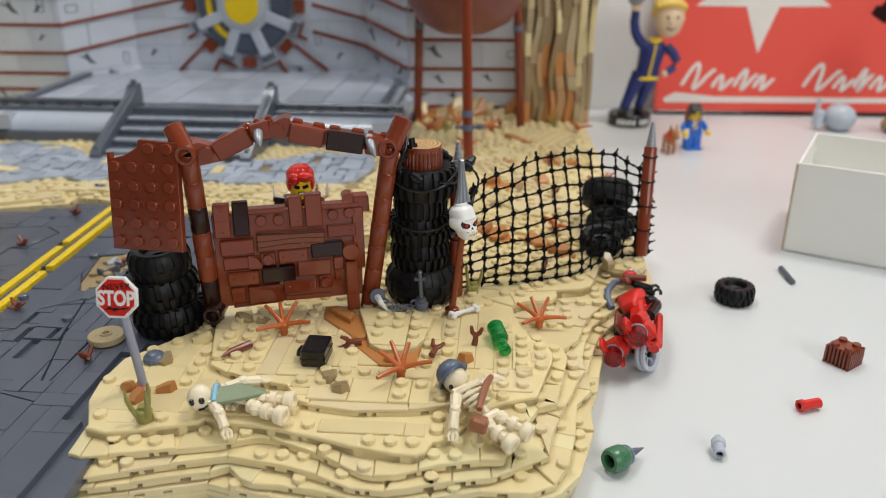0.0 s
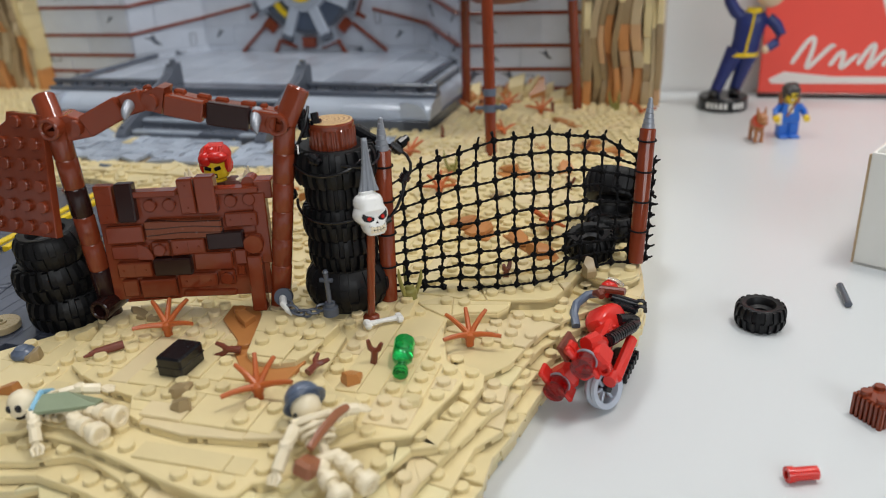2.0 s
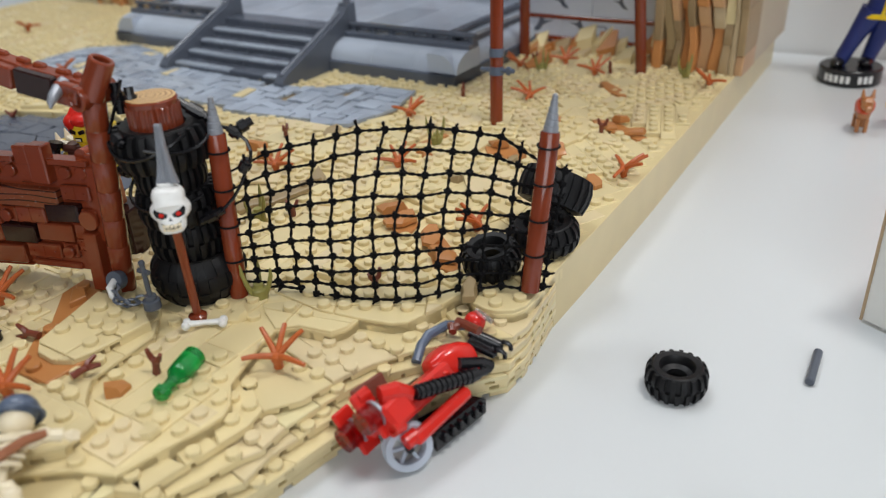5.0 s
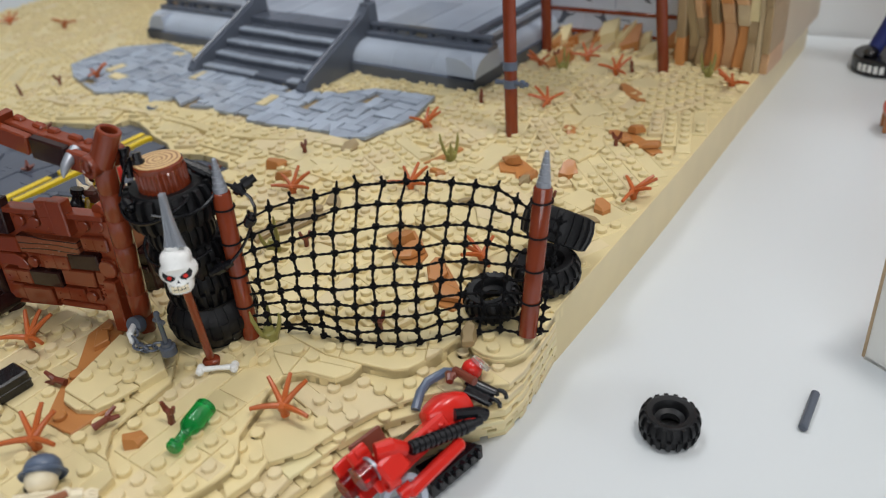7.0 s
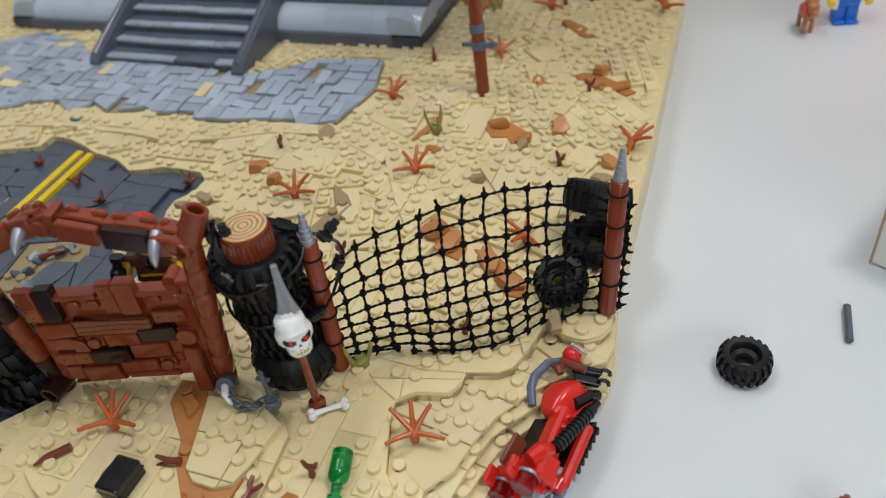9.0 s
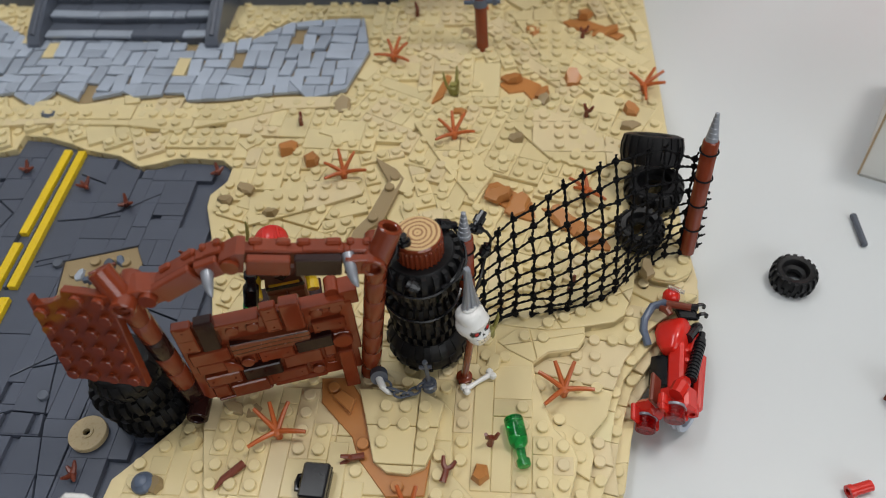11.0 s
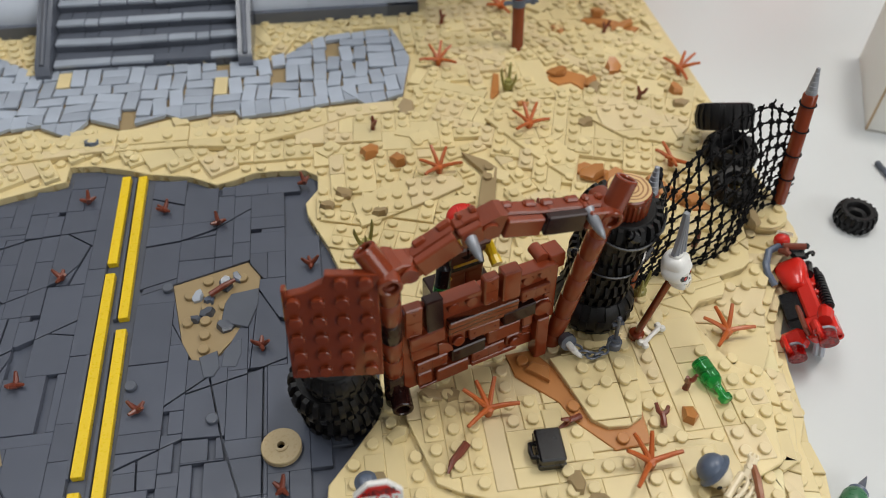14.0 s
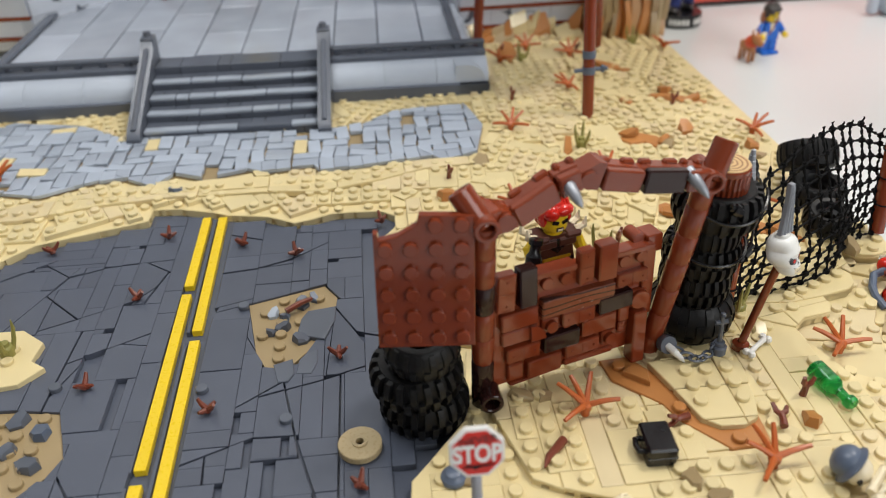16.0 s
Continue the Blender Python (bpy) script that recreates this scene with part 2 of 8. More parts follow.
        return self.lathe([(r, z - 0.0002), (r, z + h - 0.0003), (r - 0.0003, z + h)], n, m)

    def mesh(self, name, mats):
        me = bpy.data.meshes.new(name)
        me.from_pydata(self.v, [], self.f)
        for mt in mats:
            me.materials.append(mt)
        me.polygons.foreach_set("material_index", self.fm)
        me.polygons.foreach_set("use_smooth", [True] * len(self.f))
        me.update()
        me.set_sharp_from_angle(angle=radians(32))
        return me


def area2(p):
    return sum(p[i][0] * p[(i + 1) % len(p)][1] - p[(i + 1) % len(p)][0] * p[i][1] for i in range(len(p)))


def inset(poly, d):
    """The outline moved inwards by d (anticlockwise outlines)."""
    out, n = [], len(poly)
    for i in range(n):
        a, b, c = Vector(poly[i - 1]), Vector(poly[i]), Vector(poly[(i + 1) % n])
        e, g = (b - a).normalized(), (c - b).normalized()
        n1, n2 = Vector((-e.y, e.x)), Vector((-g.y, g.x))
        h = n1 + n2
        h = h / max(h.length_squared / 2, 0.6)
        out.append((b.x + h.x * d, b.y + h.y * d))
    return out


def inside(x, y, poly):
    c, n = False, len(poly)
    for i in range(n):
        (x0, y0), (x1, y1) = poly[i - 1], poly[i]
        if (y0 > y) != (y1 > y) and x < (x1 - x0) * (y - y0) / (y1 - y0) + x0:
            c = not c
    return c


def thing(name, m, label, category, group="", kind=""):
    ob = new(name)
    ob.empty_display_size = 0.01
    ob.matrix_basis = m
    return tagged(ob, label, category, group, kind)


def part(name, shape, mats, parent=None, label="", m=None):
    """Links a shape as one mesh object under a thing or part."""
    data = shape if isinstance(shape, bpy.types.Mesh) else shape.mesh(name, mats if isinstance(mats, (list, tuple)) else [mats])
    ob = new(name, data)
    ob.parent = parent
    if m is not None:
        ob.matrix_basis = m
    return tagged(ob, label)


def solid(name, shape, mats, m, label, category, group="", kind=""):
    """A top-level thing that is one mesh."""
    ob = part(name, shape, mats, None, "", m)
    return tagged(ob, label, category, group, kind)


U = 0.008           # stud pitch
PL = 0.0032         # height of a plate
G = 0.0245          # top of the sand plates
R = 0.0215          # top of the road
rnd = random.Random(7)


def loft(sh, rings, n=28, p=2.6, m=None):
    """Skins rings of (z, half width, front y, back y), each a squarish oval, closed at both ends."""
    v = []
    for z, hw, yf, yb in rings:
        c, d = (yf + yb) / 2, (yb - yf) / 2
        for i in range(n):
            a = 2 * math.pi * i / n
            ca, sa = math.cos(a), math.sin(a)
            v.append((hw * math.copysign(abs(ca) ** (2 / p), ca), c + d * math.copysign(abs(sa) ** (2 / p), sa), z))
    k = len(rings)
    f = [(j * n + i, j * n + (i + 1) % n, (j + 1) * n + (i + 1) % n, (j + 1) * n + i) for j in range(k - 1) for i in range(n)]
    f += [tuple(range(n))[::-1], tuple(range((k - 1) * n, k * n))]
    return sh.add(v, f, m)


def split_poly(poly, a, n, gap):
    """The two parts of a convex outline on both sides of the line through a with normal n, a gap between."""
    out = []
    for sg in (1, -1):
        res = []
        for p, q in zip(poly, poly[1:] + poly[:1]):
            dp = sg * ((p[0] - a.x) * n.x + (p[1] - a.y) * n.y) - gap / 2
            dq = sg * ((q[0] - a.x) * n.x + (q[1] - a.y) * n.y) - gap / 2
            if dp >= 0:
                res.append(p)
            if dp * dq < 0:
                t = dp / (dp - dq)
                res.append((p[0] + (q[0] - p[0]) * t, p[1] + (q[1] - p[1]) * t))
        if len(res) > 2 and abs(area2(res)) > 1.2e-5:
            out.append(res)
    return out

# ---- room and table ----
def slab(name, c, s, mt, label, category="room"):
    return solid(name, Shape().box((0, 0, 0), s), [mt], pose(*c), label, category, kind="structure")


slab("wall_north", (0.3, 0.885, 0.5), (4.4, 0.10, 3.0), PAINT, "plain white painted wall behind the table", "wall")
slab("wall_south", (0.3, -1.95, 0.5), (4.4, 0.10, 3.0), ROOM_PAINT, "plain grey painted wall", "wall")
slab("wall_west", (-1.95, -0.5, 0.5), (0.10, 2.6, 3.0), ROOM_PAINT, "plain grey painted wall", "wall")
slab("wall_east", (2.55, -0.5, 0.5), (0.10, 2.6, 3.0), ROOM_PAINT, "plain grey painted wall", "wall")
slab("ceiling", (0.3, -0.5, 2.05), (4.6, 3.0, 0.10), ROOM_PAINT, "plain grey ceiling", "ceiling")
slab("floor", (0.3, -0.5, -0.80), (4.6, 3.0, 0.10), FLOOR_MAT, "brown wooden floor", "floor")

table = thing("table", pose(0, 0, 0), "white laminate table top under the toy landscape", "table")
part("tabletop", Shape().box((0.0, 0.26, -0.0125), (2.4, 1.14, 0.025), 0.001), TABLE_MAT, table)
for tx in (-1.1, 1.1):
    for ty in (-0.26, 0.78):
        part("leg", Shape().box((tx, ty, -0.385), (0.05, 0.05, 0.72), 0.002), TABLE_MAT, table)

# ---- the toy landscape: base, cliff, sand, road ----
TURN_MOC = -4.4
ROAD_FAR = [(-0.115, 0.396), (-0.122, 0.419), (-0.122, 0.427), (-0.115, 0.436), (-0.114, 0.446), (-0.120, 0.452), (-0.136, 0.4545), (-0.145, 0.455),
            (-0.156, 0.4515), (-0.164, 0.450), (-0.177, 0.459), (-0.197, 0.465), (-0.206, 0.470), (-0.223, 0.477), (-0.236, 0.479), (-0.237, 0.468),
            (-0.245, 0.466), (-0.264, 0.462), (-0.289, 0.456), (-0.302, 0.444), (-0.40, 0.43), (-0.62, 0.40)]
ROAD_NEAR = [(-0.1275, 0.205), (-0.126, 0.232), (-0.132, 0.247), (-0.133, 0.260), (-0.130, 0.277), (-0.122, 0.285), (-0.108, 0.30), (-0.102, 0.33), (-0.108, 0.36)]
# upper outlines of the cliff's courses, from the sand down
CLIFF_TOP = [(-0.1262, 0.2300), (-0.1229, 0.2293), (-0.1183, 0.2276), (-0.1079, 0.2289), (-0.0968, 0.2313), (-0.0875, 0.2340), (-0.0857, 0.2360), (-0.0773, 0.2333), (-0.0659, 0.2319),
             (-0.0438, 0.2247), (-0.0316, 0.2200), (-0.0159, 0.2157), (-0.0093, 0.2151), (-0.0061, 0.2169), (-0.0037, 0.2222), (0.0031, 0.2247), (0.0120, 0.2390), (0.0228, 0.2461),
             (0.0354, 0.2498), (0.0384, 0.2588), (0.0442, 0.2750), (0.0455, 0.2810), (0.0441, 0.2856), (0.0377, 0.2933), (0.0324, 0.3140), (0.0319, 0.3221), (0.0385, 0.3271), (0.0506, 0.3284),
             (0.0539, 0.3331), (0.0545, 0.3392), (0.0669, 0.3411), (0.0715, 0.3441), (0.0763, 0.3545), (0.0791, 0.3646), (0.0815, 0.3680), (0.0875, 0.3624), (0.0922, 0.3610), (0.0969, 0.3614),
             (0.1020, 0.3640), (0.1048, 0.3685), (0.1056, 0.3781), (0.1050, 0.3950)]
COURSES = [[(-0.1290, 0.2208), (-0.1242, 0.2190), (-0.1059, 0.2217), (-0.0797, 0.2255), (-0.0659, 0.2300), (-0.0608, 0.2290), (-0.0435, 0.2208), (-0.0269, 0.2104), (-0.0231, 0.2095), (-0.0157, 0.2098),
            (-0.0008, 0.2148), (0.0126, 0.2172), (0.0203, 0.2172), (0.0290, 0.2330), (0.0357, 0.2479), (0.0432, 0.2504), (0.0465, 0.2635), (0.0520, 0.2838),
            (0.0512, 0.2910), (0.0590, 0.3000), (0.0630, 0.3110), (0.0690, 0.3243), (0.0800, 0.3380), (0.0930, 0.3480), (0.1050, 0.3560), (0.1068, 0.3640), (0.1066, 0.3760), (0.1056, 0.3948)],
           [(-0.1300, 0.2117), (-0.1255, 0.2117), (-0.1099, 0.2155), (-0.0940, 0.2197), (-0.0755, 0.2234), (-0.0672, 0.2215), (-0.0549, 0.2185), (-0.0426, 0.2137), (-0.0308, 0.2075), (-0.0192, 0.2058),
            (-0.0119, 0.2069), (0.0030, 0.2109), (0.0163, 0.2126), (0.0300, 0.2200), (0.0370, 0.2240), (0.0405, 0.2383), (0.0471, 0.2548), (0.0515, 0.2640), (0.0559, 0.2751), (0.0592, 0.2805), (0.0595, 0.2904),
            (0.0630, 0.3033), (0.0685, 0.3178), (0.0815, 0.3330), (0.0940, 0.3440), (0.1056, 0.3530), (0.1074, 0.3620), (0.1070, 0.3750), (0.1058, 0.3946)],
           [(-0.1305, 0.2100), (-0.1177, 0.2118), (-0.1062, 0.2140), (-0.0937, 0.2170), (-0.0808, 0.2194), (-0.0748, 0.2225), (-0.0692, 0.2159), (-0.0649, 0.2139), (-0.0562, 0.2132), (-0.0423, 0.2101),
            (-0.0307, 0.2060), (-0.0194, 0.2040), (-0.0045, 0.2070), (0.0125, 0.2100), (0.0294, 0.2090), (0.0379, 0.2130), (0.0440, 0.2230), (0.0490, 0.2400), (0.0528, 0.2603), (0.0602, 0.2702),
            (0.0604, 0.2823), (0.0658, 0.3002), (0.0715, 0.3145), (0.0830, 0.3290), (0.0955, 0.3415), (0.1060, 0.3505), (0.1077, 0.3610), (0.1071, 0.3750), (0.1059, 0.3944)],
           [(-0.1308, 0.2085), (-0.1199, 0.2105), (-0.1070, 0.2130), (-0.0886, 0.2165), (-0.0813, 0.2180), (-0.0731, 0.2150), (-0.0587, 0.2115), (-0.0467, 0.2090), (-0.0349, 0.2050), (-0.0194, 0.2030),
            (-0.0045, 0.2060), (0.0125, 0.2085), (0.0294, 0.2080), (0.0400, 0.2120), (0.0480, 0.2215), (0.0574, 0.2473), (0.0584, 0.2610), (0.0640, 0.2760), (0.0687, 0.2943), (0.0745, 0.3120),
            (0.0860, 0.3275), (0.0975, 0.3405), (0.1062, 0.3490), (0.1079, 0.3600), (0.1072, 0.3750), (0.1060, 0.3942)]]
COURSES.append([(x - 0.0012, y + 0.0014) for x, y in COURSES[3]])
COURSES.append([(x - 0.0014, y + 0.0024) for x, y in COURSES[3]])
EDGE = [(0.1075, 0.43), (0.113, 0.51), (0.1195, 0.63), (0.129, 0.80), (-0.62, 0.80)]
SAND = CLIFF_TOP + EDGE + ROAD_FAR[::-1] + ROAD_NEAR[::-1][:-1]

base = thing("ground", pose(0, 0, 0), "tan brick-built desert ground with a layered cliff edge", "ground", kind="structure")
core = [(-0.62, 0.10), (-0.131, 0.10), (-0.131, 0.205)] + [(x - 0.0015, y + 0.0015) for x, y in CLIFF_TOP] + [(x - 0.002, y - 0.002) for x, y in EDGE]
part("base_core", Shape().prism(core, 0.0, 0.0185), TAN, base)
side = [(0.1049, 0.395)] + [(x + 0.0004, y) for x, y in EDGE[:3]] + [(0.1294, 0.80)] + [(0.121, 0.80), (0.1115, 0.63), (0.105, 0.51), (0.0995, 0.43), (0.097, 0.395)]
part("base_side", Shape().prism(side, 0.0, G + 0.00012, 0.0003), TAN, base)
front = CLIFF_TOP + [(0.1005, 0.394), (0.075, 0.376), (0.050, 0.352), (0.0, 0.340), (-0.100, 0.336), (-0.108, 0.300)] + ROAD_NEAR[5:0:-1]
part("front_bed", Shape().prism(front, 0.0185, G - 0.0005, 0.0004), TAN, base)


def notched(line, rg, deep=0.0022, ends=0.004):
    """The line with the small square notches of a plate's hollow underside along its left-hand side."""
    out = [line[0]]
    for p, q in zip(line, line[1:]):
        d = Vector((q[0] - p[0], q[1] - p[1]))
        if d.length > 0.006:
            u = d.normalized()
            nrm = Vector((-u.y, u.x))
            at = rg.uniform(0.001, ends)
            while at < d.length - 0.005:
                w = rg.choice((0.0016, 0.0030, 0.0036))
                a0 = Vector(p) + u * at
                b0 = a0 + u * w
                out += [tuple(a0), tuple(a0 + nrm * deep), tuple(b0 + nrm * deep), tuple(b0)]
                at += w + rg.choice((0.0018, 0.006, 0.012, 0.016))
        out.append(q)
    return out


part("sand_rim", Shape().prism(notched(SAND, random.Random(41), 0.0017), 0.0185, R + 0.0008), TAN, base)
part("sand_bed", Shape().prism(SAND, R + 0.0008, G - 0.0016, 0.0004), TAN, base)


lr = random.Random(3)
H_LAYER = (G - 0.0004) / (len(COURSES) + 1)
c4, s4 = math.cos(radians(TURN_MOC)), math.sin(radians(TURN_MOC))


def inward(p):
    """The way from the cliff's edge into the ground at the point p."""
    t = max(0.0, min(1.0, (p[0] - 0.030) / 0.018))
    return Vector((-0.93 * t, 1.0 - 0.72 * t)).normalized()


for k, line in enumerate(COURSES):
    z1 = (len(COURSES) - k) * H_LAYER - 0.0001
    z0 = z1 - H_LAYER + 0.0002
    back = [(0.07, 0.392), (0.0, 0.30), (-0.127, 0.25)]
    part("cliff_course", Shape().prism(notched(line, lr, 0.0024, 0.006) + back, z0, z0 + 0.0015), TAN, base)
    spots = []
    above = ([CLIFF_TOP] + COURSES)[k] + back
    for i in range(-26, 36):
        for j in range(-18, 34):
            x0, y0 = i * 0.0075, j * 0.0075
            x, y = -0.05 + c4 * x0 - s4 * y0, 0.2 + s4 * x0 + c4 * y0
            ring = [(x + 0.0019 * math.cos(a), y + 0.0019 * math.sin(a)) for a in (0, 1.57, 3.14, 4.71)]
            if all(inside(*q, line + back) for q in ring) and not inside(x, y, above) and lr.random() < 0.8:
                spots.append((x, y))
    dense = []
    for p, q in zip(line, line[1:]):
        p, q = Vector(p), Vector(q)
        nn = 1 + int((q - p).length / 0.014)
        dense += [p.lerp(q, i / nn) for i in range(nn)]
    dense.append(Vector(line[-1]))
    i = 0
    while i < len(dense) - 1:
        run = dense[i:i + 1 + lr.choice((1, 2, 2, 3))]
        i += len(run) - 1
        u, w = (run[1] - run[0]).normalized(), (run[-1] - run[-2]).normalized()
        run = [run[0] + u * 0.00012] + run[1:-1] + [run[-1] - w * 0.00012]
        tilt = lr.choice((0, 0, 0, 0.35, -0.35)) if len(run) > 2 else 0
        inner = [p + (Matrix.Rotation(tilt, 2) @ inward(p)) * (0.034 if k == 0 else 0.021) for p in run]
        pl = [tuple(p) for p in run + inner[::-1]]
        top = z1 - 0.00004 * (i * 7 % 23)
        sh = Shape().prism(pl, z0 + 0.0015, top, 0.0003)
        for x, y in spots:
            if inside(x, y, pl):
                sh.stud(x, y, top, 10)
        part("cliff_plate", sh, lr.choice((TAN, TAN, TAN, TAN, TAN_PINK, TAN_GREEN)), base)


def packed(cells, sizes, rg):
    """Packs the set of cells with rectangles of the given sizes."""
    left, out = set(cells), []
    for c in sorted(cells, key=lambda q: (q[1], q[0])):
        if c not in left:
            continue
        order = sizes[:]
        rg.shuffle(order)
        for w, d in order + [(1, 1)]:
            need = [(c[0] + i, c[1] + j) for i in range(w) for j in range(d)]
            if all(q in left for q in need):
                left -= set(need)
                out.append((c[0], c[1], w, d))
                break
    return out


MESHES = {}


def plate_mesh(name, w, d, h, mt, pitch=U):
    """A smooth plate of w by d studs, its top at z = 0."""
    key = (name, w, d, mt.name, pitch)
    if key not in MESHES:
        MESHES[key] = Shape().box((0, 0, -h / 2), (w * pitch - 0.00022, d * pitch - 0.00022, h), 0.00025).mesh(name, [mt])
    return MESHES[key]


def grid_to_world(i, j, turn, ox, oy, pitch=U):
    a = radians(turn)
    return ox + (i * math.cos(a) - j * math.sin(a)) * pitch, oy + (i * math.sin(a) + j * math.cos(a)) * pitch

# ---- paved strip in front of the stairs ----
PAVE = [(-0.375, 0.540), (-0.345, 0.520), (-0.297, 0.502), (-0.273, 0.512), (-0.255, 0.513), (-0.238, 0.500), (-0.228, 0.513), (-0.211, 0.503), (-0.187, 0.509),
        (-0.180, 0.504), (-0.152, 0.506), (-0.149, 0.499), (-0.127, 0.499), (-0.098, 0.502), (-0.085, 0.502), (-0.080, 0.495), (-0.059, 0.502), (-0.048, 0.537),
        (-0.053, 0.570), (-0.067, 0.572), (-0.099, 0.569), (-0.116, 0.557), (-0.140, 0.552), (-0.262, 0.566), (-0.290, 0.590), (-0.335, 0.606), (-0.370, 0.585)]
pavement = thing("pavement", pose(0, 0, 0), "light grey cracked tile pavement in front of the stairs", "pavement", kind="structure")
part("pavement_bed", Shape().prism(PAVE, G - 0.003, G - 0.0010), DARK_TAN, pavement)
PAVE_GREY = plastic("paving_grey_plastic", (0.37, 0.42, 0.50), 0.22, 0.20)
pr = random.Random(5)
pcells = set()
for i in range(-45, 20):
    for j in range(20, 45):
        x, y = grid_to_world(i, j, -5, -0.05, 0.30)
        if sum(inside(x + dx, y + dy, PAVE) for dx in (-0.004, 0.004) for dy in (-0.004, 0.004)) >= 1:
            pcells.add((i, j))
for i, j, w, d in packed(pcells, [(2, 1), (1, 2)], pr):
    q = pr.random()
    if q < 0.025:
        continue
    x, y = grid_to_world(i + (w - 1) / 2, j + (d - 1) / 2, -5, -0.05, 0.30)
    cor = [(x + a * w * 0.0039, y + b * d * 0.0039) for a, b in ((-1, -1), (1, -1), (1, 1), (-1, 1))]
    if not all(inside(a, b, PAVE) for a, b in cor):
        pieces = [cor]
        for p, q in zip(PAVE, PAVE[1:] + PAVE[:1]):
            p, q = Vector(p), Vector(q)
            if any(inside(*p.lerp(q, t), cor) for t in (0.0, 0.1, 0.2, 0.3, 0.4, 0.5, 0.6, 0.7, 0.8, 0.9)):
                n = Vector((p.y - q.y, q.x - p.x)).normalized()
                pieces = [h for pl in pieces for h in split_poly(pl, p, n, 0.0002)]
        for pl in pieces:
            if inside(sum(a for a, b in pl) / len(pl), sum(b for a, b in pl) / len(pl), PAVE):
                part("tile", Shape().prism(pl, G - 0.0004, G + 0.0017 + pr.uniform(-0.0003, 0.0004), 0.0002), PAVE_GREY, pavement)
        continue
    part("tile", plate_mesh("tile", w, d, 0.0022, TAN if q < 0.045 else PAVE_GREY, 0.0075), None, pavement, "", pose(x, y, G + 0.0016 + pr.uniform(-0.0005, 0.0008), pr.uniform(-5, 5), pr.uniform(-5, 5), -5 + pr.uniform(-7, 7)))

# ---- vault: stairs, platform, wall and round door ----
VM = pose(-0.199, 0.5555, 0, 0, 0, -5)
P_TOP = 0.0500
stairs = thing("staircase", VM, "dark grey brick-built staircase with sloping side walls", "stairs")
for k in range(5):
    z1 = G + (k + 1) * (P_TOP - G) / 5
    y0 = 0.004 + k * 0.0135
    xs = [-0.0525]
    sr = random.Random(k)
    while xs[-1] < 0.0525:
        xs.append(min(0.0525, xs[-1] + sr.choice((0.008, 0.016, 0.024, 0.032))))
    for a, b in zip(xs, xs[1:]):
        part("step_block", Shape().box(((a + b) / 2, (y0 + 0.078) / 2, (G + z1) / 2 - 0.001), (b - a - 0.0002, 0.078 - y0, z1 - G + 0.002), 0.0003), DARK_GREY, stairs)
    xs = [-0.0522]
    while xs[-1] < 0.0520:
        xs.append(min(0.0522, xs[-1] + sr.choice((0.008, 0.016, 0.024, 0.032))))
    for a, b in zip(xs, xs[1:]):
        if k < 4:
            tilt = sr.uniform(-2.5, 2.5)
            part("step_nose", Shape().box((0, 0, 0), (b - a - 0.0006, 0.0062, 0.0022), 0.0005, pose((a + b) / 2, y0 + 0.0020 + sr.uniform(-0.0006, 0.0004), z1 - 0.0006, 0, 0, tilt)), NOSE_GREY if sr.random() < 0.95 else DARK_GREY, stairs)
for sx in (-1, 1):
    prof = [(-0.004, G - 0.002), (0.075, G - 0.002), (0.075, 0.0640), (0.068, 0.0640), (0.062, 0.0585), (0.0, G + 0.008), (-0.004, G + 0.004)]
    sh = Shape()
    x0, x1 = sx * 0.0525, sx * 0.0605
    n = len(prof)
    v = [(x, y, z) for x in (min(x0, x1), max(x0, x1)) for y, z in prof]
    sh.add(v, [tuple(range(n))[::-1], tuple(range(n, 2 * n))] + [(i, (i + 1) % n, n + (i + 1) % n, n + i) for i in range(n)])
    part("side_wall", sh, DARK_GREY, stairs)
    part("rail", Shape().rod((sx * 0.0565, 0.0, G + 0.008), (sx * 0.0565, 0.064, 0.0600), 0.0016, n=8), DARK_GREY, stairs)
    part("newel_post", Shape().box((sx * 0.0565, 0.073, 0.058), (0.0085, 0.009, 0.016), 0.0006).rod((sx * 0.0565, 0.073, 0.066), (sx * 0.0565, 0.073, 0.069), 0.0024), DARK_GREY, stairs)

platform = thing("platform", VM, "grey brick-built platform with light sloped sides and dark rails", "platform")
PXL, PXR = -0.172, 0.163
PYF, PYB = 0.043, 0.225


